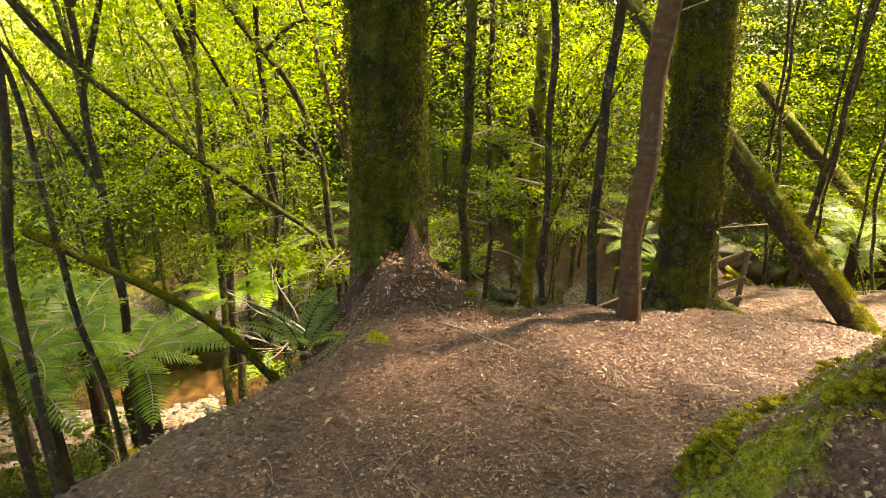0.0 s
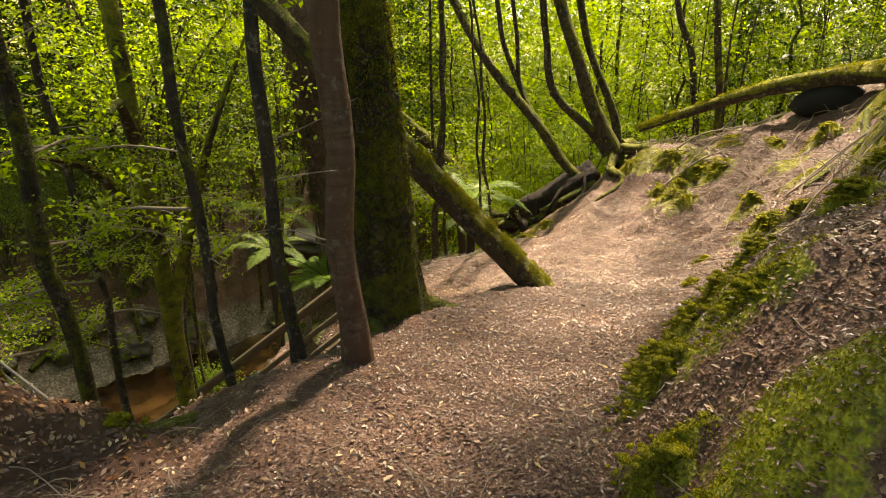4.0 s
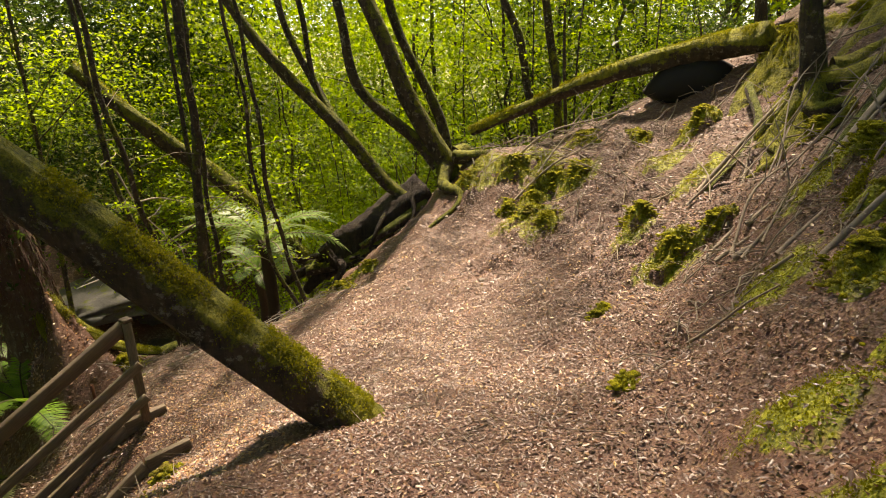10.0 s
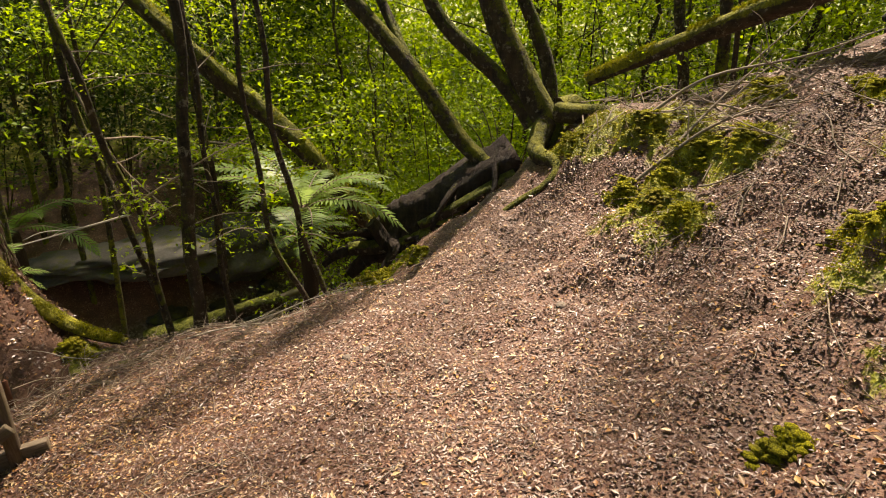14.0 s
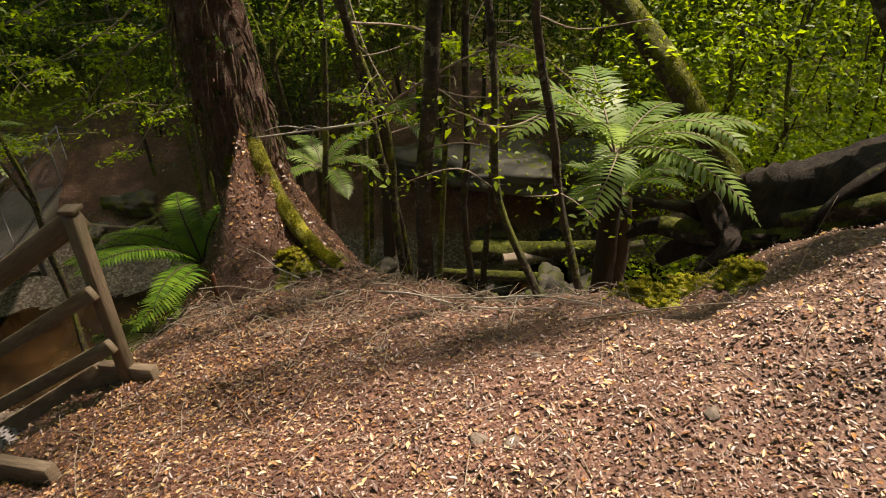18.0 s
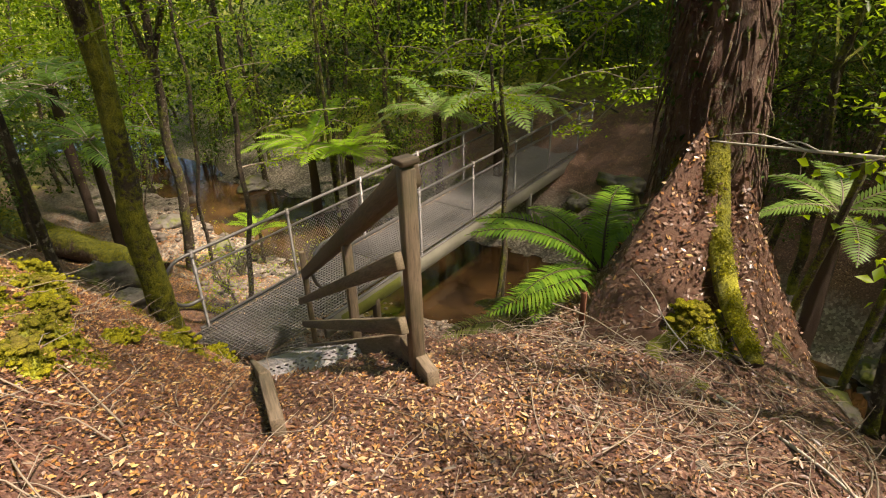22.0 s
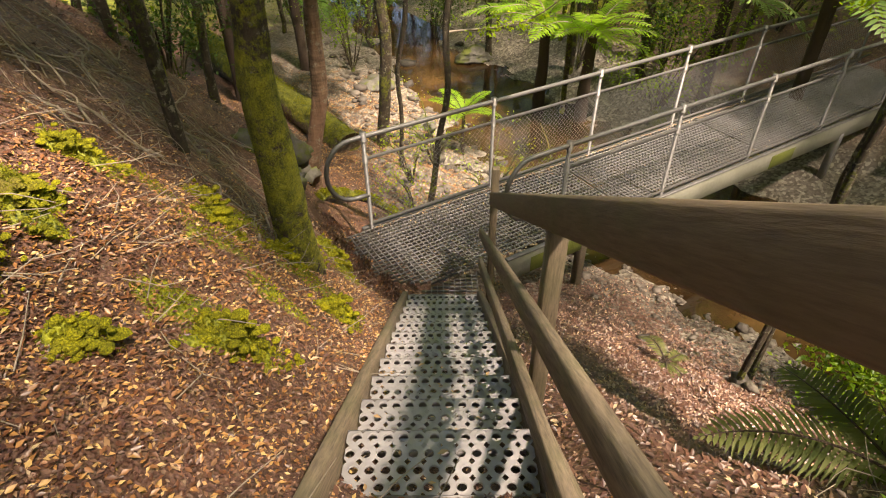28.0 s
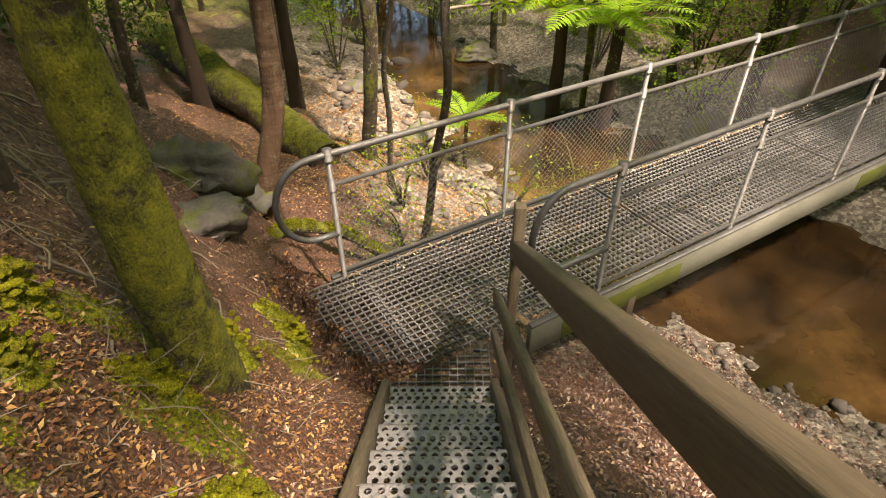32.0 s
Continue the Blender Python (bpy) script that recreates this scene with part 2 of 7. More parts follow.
FLOOR = ground_mat()
BARK_MOSSY = bark_mat("mossy_bark", (0.016, 0.011, 0.007), (0.09, 0.06, 0.037), 0.66, (0.028, 0.036, 0.003), (0.20, 0.205, 0.010))
BARK_DARK = bark_mat("dark_bark", (0.014, 0.010, 0.007), (0.095, 0.066, 0.042), 0.40)
BARK_LOG = bark_mat("brown_log_bark", (0.03, 0.019, 0.012), (0.13, 0.084, 0.05), 0.36, (0.04, 0.048, 0.004), (0.22, 0.21, 0.012), top=0.34)
BARK_BROWN = bark_mat("brown_bark", (0.045, 0.020, 0.010), (0.25, 0.148, 0.09), 0.03, red=(0.16, 0.078, 0.043), spots=0.5, ring=0.5)
BARK_RED = bark_mat("shaggy_red_bark", (0.065, 0.037, 0.028), (0.22, 0.135, 0.098), 0.22, scale=26, red=(0.10, 0.04, 0.028))
BARK_GOLD = bark_mat("golden_mossy_bark", (0.018, 0.012, 0.008), (0.10, 0.068, 0.042), 0.52, (0.035, 0.044, 0.005), (0.22, 0.215, 0.014))
BARK_MOSSLOG = bark_mat("thick_mossy_bark", (0.02, 0.013, 0.008), (0.09, 0.06, 0.036), 0.80, (0.05, 0.055, 0.005), (0.30, 0.285, 0.014), top=0.5)
BARK_ROOTMASS = bark_mat("mossy_root_mass", (0.014, 0.009, 0.006), (0.08, 0.052, 0.034), 0.42, (0.05, 0.055, 0.005), (0.28, 0.265, 0.013), top=0.45)
BARK_ROOT = bark_mat("dark_root_bark", (0.008, 0.005, 0.004), (0.05, 0.032, 0.022), -0.25, top=0.25, spots=0.05)
# Near-black colour that paints the shade under the brow log.
HOLLOW_SHADE = plain_mat("painted_hollow_shade", (0.002, 0.0015, 0.0012), (0.007, 0.005, 0.004), 12)
BARK_LITTER = plain_mat("heaped_bark_litter", (0.03, 0.015, 0.010), (0.15, 0.075, 0.048), 30, 0.9, 1.0)
FIBRE = plain_mat("fern_trunk_fibre", (0.018, 0.011, 0.008), (0.07, 0.042, 0.028), 40, 0.95, 1.0)
TWIG = plain_mat("dead_twig", (0.12, 0.09, 0.068), (0.33, 0.27, 0.21), 14)
TWIG_PALE = plain_mat("bleached_twig", (0.26, 0.24, 0.20), (0.50, 0.46, 0.40), 14)
# One leaf in three tones; sun and shade are put into the colour.
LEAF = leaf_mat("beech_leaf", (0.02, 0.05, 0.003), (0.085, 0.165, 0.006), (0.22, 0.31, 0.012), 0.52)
LEAF_LIT_TONE = leaf_mat("sunlit_tone_leaf", (0.03, 0.07, 0.002), (0.14, 0.255, 0.004), (0.31, 0.41, 0.009), 0.57)
LEAF_SHADE_TONE = leaf_mat("shade_tone_leaf", (0.009, 0.022, 0.003), (0.028, 0.06, 0.006), (0.07, 0.12, 0.012), 0.4)
FROND = leaf_mat("fern_frond", (0.03, 0.075, 0.010), (0.07, 0.14, 0.02), (0.13, 0.21, 0.03), 0.4, 0.4)
FROND_FRESH = leaf_mat("fresh_fern_frond", (0.035, 0.09, 0.008), (0.09, 0.19, 0.014), (0.17, 0.28, 0.025), 0.45, 0.4)
FROND_BRIGHT = leaf_mat("bright_fern_frond", (0.08, 0.17, 0.008), (0.17, 0.31, 0.015), (0.28, 0.42, 0.03), 0.5, 0.4)
FROND_DULL = leaf_mat("dull_fern_frond", (0.045, 0.06, 0.012), (0.09, 0.10, 0.025), (0.15, 0.15, 0.05), 0.35, 0.5)
FROND_PALE = leaf_mat("pale_fern_frond", (0.08, 0.15, 0.03), (0.15, 0.24, 0.05), (0.24, 0.33, 0.09), 0.4, 0.35)
MOSS_TUFT = leaf_mat("moss_tuft", (0.035, 0.04, 0.003), (0.14, 0.145, 0.006), (0.34, 0.325, 0.012), 0.3, 0.85)
MOSS_DARK = leaf_mat("dark_moss_tuft", (0.025, 0.032, 0.003), (0.085, 0.092, 0.006), (0.20, 0.20, 0.012), 0.3, 0.8)
LITTER = litter_mat("fallen_leaves", (0.0, (0.028, 0.012, 0.009)), (0.45, (0.075, 0.031, 0.021)), (0.75, (0.14, 0.062, 0.04)), (0.92, (0.28, 0.155, 0.095)), (1.0, (0.56, 0.42, 0.26)))
LITTER_WARM = litter_mat("orange_fallen_leaves", (0.0, (0.06, 0.022, 0.012)), (0.4, (0.18, 0.068, 0.024)), (0.75, (0.36, 0.17, 0.05)), (1.0, (0.54, 0.36, 0.14)), patch=0.3)
LITTER_PALE = litter_mat("pale_fallen_leaves", (0.0, (0.19, 0.092, 0.045)), (0.5, (0.31, 0.185, 0.092)), (1.0, (0.52, 0.39, 0.215)), patch=0.2)
LITTER_CHIP = litter_mat("pinkish_leaf_chips", (0.0, (0.13, 0.07, 0.05)), (0.5, (0.27, 0.165, 0.125)), (1.0, (0.46, 0.33, 0.26)))
MOSS_LUMP = moss_mat()
TIMBER = timber_mat("weathered_timber", (0.085, 0.062, 0.042), (0.21, 0.155, 0.105), 0.3)
TIMBER_DARK = timber_mat("dark_weathered_timber", (0.06, 0.042, 0.03), (0.14, 0.10, 0.07), 0.2)
STEEL = metal_mat("galvanised_steel", (0.085, 0.08, 0.08), (0.165, 0.155, 0.155), 0.5, 0.5)
STEEL_TREAD = metal_mat("worn_steel_tread", (0.19, 0.175, 0.182), (0.33, 0.305, 0.318), 0.62, 0.15)
TIMBER_RAIL = timber_mat("handrail_timber", (0.085, 0.057, 0.036), (0.14, 0.096, 0.061), 0.3)
STEEL_DULL = metal_mat("dull_galvanised_steel", (0.14, 0.132, 0.132), (0.26, 0.245, 0.245), 0.6, 0.4)
RUST = metal_mat("rusted_steel", (0.08, 0.03, 0.018), (0.17, 0.07, 0.035), 0.8, 0.3)
BEAM = plain_mat("pale_painted_beam", (0.11, 0.105, 0.08), (0.24, 0.23, 0.19), 5, 0.8, 0.3)
BEAM_MOSS = plain_mat("algae_on_beam", (0.05, 0.06, 0.012), (0.15, 0.16, 0.02), 10)
STONE = stone_mat("creek_stone", (0.045, 0.034, 0.028), (0.23, 0.185, 0.15), 0.0)
STONE_MOSSY = stone_mat("mossy_stone", (0.06, 0.052, 0.045), (0.14, 0.125, 0.105), 0.45)
STONE_SLAB = stone_mat("grey_slab", (0.07, 0.065, 0.06), (0.14, 0.132, 0.124), 0.25)
STONE_WET = stone_mat("dark_wet_stone", (0.03, 0.026, 0.024), (0.085, 0.075, 0.068), 0.15)
WATER_M = water_mat()
# ---- lie of the land: break lines in plan (x, y, height) ----
TRACK = [(0.0, -9.0, 1.4), (0.0, -4.0, 0.6), (0.1, 0.0, 0.02), (0.3, 1.5, -0.22), (1.25, 3.1, -0.52), (2.7, 3.9, -0.80),
         (4.5, 4.75, -1.2), (5.9, 5.5, -1.66), (6.65, 6.4, -1.95), (6.4, 7.3, -2.2), (5.7, 7.75, -2.42), (4.9, 7.9, -2.52)]
STAIR_FOOT = [(4.87, 7.9, -2.53), (4.48, 8.02, -2.67), (4.1, 8.14, -2.95), (3.72, 8.25, -3.5), (2.8, 8.55, -4.1), (1.13, 9.04, -5.34), (0.4, 9.0, -5.45)]
STAIR_LEFT = [(4.8, 7.4, -2.5), (4.4, 7.52, -2.62), (2.8, 8.0, -3.62), (1.3, 8.45, -4.75), (0.6, 8.35, -5.1), (-0.3, 8.4, -5.25)]
STAIR_RIGHT = [(4.6, 8.55, -2.75), (2.9, 9.05, -3.98), (1.5, 9.5, -5.0), (0.9, 10.2, -5.6)]
BANK_FOOT = [(0.55, -1.0, 0.3), (0.65, 0.6, 0.0), (0.95, 1.6, -0.25), (1.5, 2.35, -0.42), (2.3, 2.95, -0.6), (3.1, 3.25, -0.74), (4.6, 3.6, -0.9), (6.0, 4.0, -1.2)]
BANK_TOP = [(1.0, -1.0, 0.8), (1.05, 0.6, 0.42), (1.35, 1.5, 0.36), (1.6, 1.85, 0.44), (2.4, 2.35, 0.38), (3.55, 2.6, 0.34), (4.5, 3.05, -0.35), (5.6, 3.1, -0.3), (6.8, 3.2, -0.1), (8.1, 3.2, 0.1)]
UPHILL = [(3.5, -2.0, 2.2), (5.5, 0.0, 2.1), (8.0, 1.0, 1.9), (10.5, 2.5, 1.6), (13.0, 3.5, 1.5)]
KNOLL = [(6.75, 4.66, -1.45), (7.3, 4.0, -0.95), (7.7, 4.7, -1.1), (8.2, 5.0, -1.12), (8.6, 5.6, -1.3), (9.2, 6.2, -1.3), (9.3, 7.3, -1.4)]
HOLLOW_WAY = [(7.0, 5.4, -1.68), (7.4, 6.0, -1.84), (7.9, 5.7, -1.62), (8.5, 6.9, -1.75)]
CREST = [(9.0, 3.9, -0.25), (9.55, 4.9, -0.62), (9.9, 5.5, -0.5), (10.3, 6.8, -0.68), (10.3, 8.0, -0.95)]
BEHIND = [(14.0, 6.5, -1.2), (14.0, 9.0, -2.2), (15.0, 12.0, -3.6), (17.0, 7.0, -1.6)]
EDGE = [(-2.2, 1.0, -0.3), (-1.25, 2.35, -0.36), (-0.9, 2.9, -0.5), (-0.75, 3.7, -0.7), (-0.5, 4.6, -0.85), (0.2, 4.7, -0.78), (1.5, 4.6, -0.74), (2.7, 5.3, -1.0), (4.4, 5.7, -1.4)]
SIDE_WEST = [(-4.0, 1.6, -2.2), (-2.5, 3.0, -1.7), (-2.0, 4.0, -2.0), (-1.7, 5.2, -2.4)]
SIDE_WEST_LOW = [(-6.5, 4.5, -4.8), (-4.8, 6.5, -5.0), (-3.8, 7.6, -5.4)]
SIDE = [(-2.0, 6.3, -3.1), (-0.2, 6.2, -2.5), (1.3, 6.3, -2.25), (2.6, 6.4, -1.95), (3.9, 6.6, -2.0), (4.9, 6.6, -1.95)]
SIDE_LOW = [(-3.0, 8.0, -5.3), (-1.5, 8.1, -4.95), (0.3, 7.9, -4.4), (1.7, 7.6, -3.6), (2.5, 7.4, -2.95), (3.5, 7.0, -2.4)]
BROW = [(4.9, 8.6, -2.6), (5.0, 9.5, -2.9), (5.2, 10.4, -2.55), (6.0, 9.5, -2.75), (6.6, 9.2, -2.6), (7.3, 8.5, -2.42), (8.2, 7.5, -1.85), (9.1, 7.9, -1.55)]
DROP = [(3.3, 10.0, -4.6), (3.6, 11.4, -4.9), (5.2, 12.0, -4.9), (6.6, 10.9, -4.1), (7.6, 10.2, -3.6), (8.7, 9.6, -3.1), (10.3, 10.2, -3.0)]
BANK_NEAR = [(-14.0, 8.2, -5.7), (-9.0, 8.9, -5.8), (-5.0, 9.6, -5.9), (-2.0, 10.2, -6.0), (0.8, 11.6, -6.1), (3.5, 12.9, -6.1), (8.0, 13.2, -5.5), (14.0, 13.2, -5.6)]
CREEK = [(-26.0, 11.5, -6.5), (-16.0, 10.8, -6.5), (-10.0, 11.3, -6.5), (-5.0, 12.4, -6.55), (-0.6, 13.4, -6.6), (4.0, 15.0, -6.6), (9.0, 15.6, -6.5), (15.0, 15.6, -6.5), (26.0, 19.0, -6.5)]
BANK_FAR = [(-16.0, 13.4, -5.9), (-10.0, 13.9, -5.8), (-5.0, 15.0, -5.8), (-2.0, 16.2, -5.7), (1.5, 17.2, -5.5), (4.5, 16.9, -5.0), (8.0, 16.6, -4.5), (11.0, 16.6, -4.5), (15.0, 17.2, -4.9)]
FAR_SIDE = [(-24.0, 22.0, -1.5), (-12.0, 22.0, -2.5), (-3.0, 22.0, -3.5), (6.0, 24.0, -3.0), (16.0, 24.0, -2.5), (26.0, 22.0, -2.0)]
RIM = [(-60.0, 10.0, 2.0), (-40.0, 45.0, 5.0), (0.0, 60.0, 6.0), (40.0, 50.0, 4.0), (60.0, 10.0, 3.0), (30.0, -20.0, 6.0), (0.0, -30.0, 6.0), (-20.0, -10.0, -3.0), (-12.0, 0.0, -5.0)]
WATER = -6.3


def dense(line, step=0.8):
    out = []
    for a, b in zip(line, line[1:]):
        n = max(1, int(math.dist(a[:2], b[:2]) / step))
        out += [tuple(a[k] + (b[k] - a[k]) * i / n for k in range(3)) for i in range(n)]
    return out + [line[-1]]


def solve_land():
    pts = []
    for line in (TRACK, BANK_FOOT, BANK_TOP, UPHILL, KNOLL, HOLLOW_WAY, CREST, EDGE, SIDE_WEST, SIDE_WEST_LOW, SIDE, SIDE_LOW, BROW, DROP):
        pts += dense(line)
    for line in (STAIR_LEFT, STAIR_FOOT, STAIR_RIGHT):
        pts += dense(line, 0.35)
    for line in (BANK_NEAR, CREEK, BANK_FAR):
        pts += dense(line, 1.6)
    pts += BEHIND + FAR_SIDE + RIM
    p = np.array(pts)
    n = len(p)
    d = np.hypot(p[:, None, 0] - p[None, :, 0], p[:, None, 1] - p[None, :, 1])
    a = np.zeros((n + 3, n + 3))
    a[:n, :n] = -d - np.eye(n) * 0.04
    a[:n, n], a[:n, n + 1:] = 1, p[:, :2]
    a[n, :n], a[n + 1:, :n] = 1, p[:, :2].T
    w = np.linalg.solve(a, np.r_[p[:, 2], 0, 0, 0])
    return p[:, :2], w


LAND_P, LAND_W = solve_land()


def land(x, y):
    """Height of the bare ground, for arrays."""
    x, y = np.asarray(x, float), np.asarray(y, float)
    shape = x.shape
    x, y = x.ravel(), y.ravel()
    out = np.empty(len(x))
    for i in range(0, len(x), 20000):
        s = slice(i, i + 20000)
        d = np.hypot(x[s, None] - LAND_P[None, :, 0], y[s, None] - LAND_P[None, :, 1])
        out[s] = -d @ LAND_W[:-3] + LAND_W[-3] + x[s] * LAND_W[-2] + y[s] * LAND_W[-1]
    return out.reshape(shape)


def ground(x, y):
    return float(land(np.array([x]), np.array([y]))[0])

# ---- building tools ----


def mesh_object(name, v, f, mat, parent=None, label="", smooth=False, flat_after=None):
    """One mesh object from arrays; f is an (n, 3) or (n, 4) array, or a list of such arrays."""
    fs = [np.asarray(a, np.int32) for a in (f if isinstance(f, list) else [f]) if len(a)]
    v = np.asarray(v, np.float32)
    me = bpy.data.meshes.new(name)
    me.vertices.add(len(v))
    me.vertices.foreach_set("co", v.ravel())
    loops = np.concatenate([a.ravel() for a in fs])
    sizes = np.concatenate([np.full(len(a), a.shape[1], np.int32) for a in fs])
    me.loops.add(len(loops))
    me.loops.foreach_set("vertex_index", loops)
    me.polygons.add(len(sizes))
    me.polygons.foreach_set("loop_start", np.r_[0, np.cumsum(sizes)[:-1]].astype(np.int32))
    if smooth:
        me.polygons.foreach_set("use_smooth", np.ones(len(sizes), bool))
    me.update(calc_edges=True)
    me.materials.append(mat)
    ob = new(name, me)
    if parent:
        ob.parent = parent
    if label:
        tagged(ob, label)
    return ob


def merged(pieces):
    """Join (verts, faces) pairs of one face size."""
    vs, fs, n = [], [], 0
    for v, f in pieces:
        vs.append(v), fs.append(np.asarray(f) + n)
        n += len(v)
    return np.concatenate(vs), np.concatenate(fs)


def part(name, vf, mat, parent, label="", smooth=False):
    return mesh_object(name, vf[0], vf[1], mat, parent, label, smooth)


def empty(name, at, label, category, group="", kind=""):
    ob = new(name)
    ob.location = at
    ob.empty_display_size = 0.1
    return tagged(ob, label, category, group, kind)


def under(ob, at):
    """Arrays given in world places become local to a thing at that place."""
    return lambda vf: (vf[0] - np.asarray(at), vf[1])


def spline(points, n):
    """n points along a smooth curve through the given ones (Catmull-Rom)."""
    p = np.asarray(points, float)
    p = np.vstack([2 * p[0] - p[1], p, 2 * p[-1] - p[-2]])
    out = []
    for u in np.linspace(0, len(p) - 3 - 1e-9, n):
        i = int(u)
        t = u - i
        a, b, c, d = p[i:i + 4]
        out.append(0.5 * (2 * b + (c - a) * t + (2 * a - 5 * b + 4 * c - d) * t * t + (3 * b - a - 3 * c + d) * t ** 3))
    return np.array(out)


def tube(line, radii, sides=10, lumps=0.0, flutes=0, cap=True, seed=0):
    """A tube of changing thickness along a line; lumps make it uneven, flutes furrow it."""
    line = np.asarray(line, float)
    n = len(line)
    radii = np.broadcast_to(np.asarray(radii, float), (n,))
    tan = np.gradient(line, axis=0)
    tan /= np.linalg.norm(tan, axis=1)[:, None] + 1e-9
    ref = np.array([0.0, 0.0, 1.0]) if abs(tan[0][2]) < 0.9 else np.array([1.0, 0.0, 0.0])
    side = np.cross(tan[0], ref)
    side /= np.linalg.norm(side)
    rings = []
    rg = np.random.default_rng(seed)
    ph = rg.uniform(0, 6.28, 6)
    ang = np.arange(sides) * 2 * np.pi / sides
    for i in range(n):
        side = side - tan[i] * (side @ tan[i])
        side /= np.linalg.norm(side)
        up = np.cross(tan[i], side)
        r = np.full(sides, radii[i])
        if lumps:
            s = i / max(1, n - 1) * np.linalg.norm(line[-1] - line[0])
            r = r * (1 + lumps * (np.sin(2 * ang + ph[0] + s * 1.7) * 0.5 + np.sin(3 * ang + ph[1] - s * 2.9) * 0.35 + np.sin(5 * ang + ph[2] + s * 5.1) * 0.22 + rg.normal(0, 0.16, sides)))
        if flutes:
            r = r * (1 + 0.065 * np.sin(flutes * ang + ph[3] + 0.8 * np.sin(i * 0.35)) + 0.045 * np.sin(int(flutes * 1.7) * ang + ph[4] + i * 0.21))
        rings.append(line[i] + (np.cos(ang) * r)[:, None] * side + (np.sin(ang) * r)[:, None] * up)
    v = np.concatenate(rings)
    k = np.arange(sides)
    k2 = (k + 1) % sides
    f = [np.stack([i * sides + k, i * sides + k2, (i + 1) * sides + k2, (i + 1) * sides + k], 1) for i in range(n - 1)]
    if cap:
        for i in (0, n - 1):
            c = len(v)
            v = np.vstack([v, line[i]])
            q = np.stack([i * sides + k, i * sides + k2, np.full(sides, c), np.full(sides, c)], 1)
            f.append(q[:, [0, 1, 2, 3]])
    return v, clean(np.concatenate(f))


def clean(f):
    """Quads whose last corners coincide keep their four indices apart for the mesh: split into triangles."""
    bad = f[:, 2] == f[:, 3]
    if not bad.any():
        return f
    tri = f[bad][:, :3]
    good = f[~bad]
    return [good, tri] if len(good) else tri


def tris(vf):
    """Everything as triangles, for joining."""
    v, f = vf
    out = []
    for a in (f if isinstance(f, list) else [f]):
        a = np.asarray(a)
        out += [a] if a.shape[1] == 3 else [a[:, [0, 1, 2]], a[:, [0, 2, 3]]]
    return v, np.concatenate(out)


def join(pieces):
    return merged([tris(p) for p in pieces])


def box(size, m=None, bevel=0.004):
    """A box with bevelled edges, centred, moved by the matrix m."""
    bm = bmesh.new()
    bmesh.ops.create_cube(bm, size=1.0)
    bmesh.ops.scale(bm, vec=size, verts=bm.verts)
    if bevel:
        bmesh.ops.bevel(bm, geom=bm.edges[:], offset=bevel, segments=1, affect="EDGES")
    if m is not None:
        bm.transform(m)
    bmesh.ops.triangulate(bm, faces=bm.faces[:])
    bm.verts.index_update()
    v = np.array([x.co[:] for x in bm.verts])
    f = np.array([[x.index for x in y.verts] for y in bm.faces])
    bm.free()
    return v, f


def plank(a, b, width, thick, up=(0, 0, 1), bevel=0.005):
    """A board from a to b; width across, thick along up."""
    a, b = Vector(a), Vector(b)
    x = (b - a).normalized()
    y = Vector(up).cross(x).normalized()
    z = x.cross(y)
    m = Matrix((x, y, z)).transposed().to_4x4()
    m.translation = (a + b) / 2
    return box(((b - a).length, width, thick), m, bevel)


def local_plank(name, a, b, width, thick, mat, parent, up=(0, 0, 1), label="", bevel=0.005):
    """A board as an object of its own, its grain along its length."""
    a, b = Vector(a), Vector(b)
    x = (b - a).normalized()
    y = Vector(up).cross(x).normalized()
    m = Matrix((x, y, x.cross(y))).transposed().to_4x4()
    m.translation = (a + b) / 2
    v, f = box(((b - a).length, width, thick), None, bevel)
    ob = mesh_object(name, v, f, mat, parent, label)
    ob.matrix_basis = (Matrix.Translation(-Vector(parent.location)) if parent else Matrix()) @ m
    return ob


def leaf_cloud(centers, size, spread, per, rg, flat=0.5, aspect=0.55, droop=0.2):
    """Leaves (blades folded along the midrib) scattered round centres."""
    c = np.repeat(np.asarray(centers, float), per, axis=0)
    n = len(c)
    c = c + rg.normal(0, 1, (n, 3)) * np.asarray(spread)
    yaw = rg.uniform(0, 2 * np.pi, n)
    tilt = rg.normal(-droop, flat, n)
    d = np.stack([np.cos(yaw) * np.cos(tilt), np.sin(yaw) * np.cos(tilt), np.sin(tilt)], 1)
    r = rg.normal(0, 1, (n, 3)) * flat + np.array([0, 0, 1.0])
    s = np.cross(d, r)
    s /= np.linalg.norm(s, axis=1)[:, None] + 1e-9
    up = np.cross(s, d)
    L = (size * rg.uniform(0.6, 1.35, n))[:, None]
    w = L * aspect * 0.5
    v = np.stack([c, c + d * L * 0.45 + s * w + up * w * 0.4, c + d * L - up * L * 0.06, c + d * L * 0.45 - s * w + up * w * 0.4], 1).reshape(-1, 3)
    i = np.arange(n)[:, None] * 4
    f = np.concatenate([i + np.array([[0, 2, 1]]), i + np.array([[0, 3, 2]])])
    return v, f


def near_track(x, y):
    """Distance in plan from the walked line and the stairs."""
    pts = np.array([p[:2] for p in dense(TRACK, 0.4) + dense(STAIR_FOOT, 0.4)])
    return np.hypot(np.asarray(x)[..., None] - pts[:, 0], np.asarray(y)[..., None] - pts[:, 1]).min(-1)


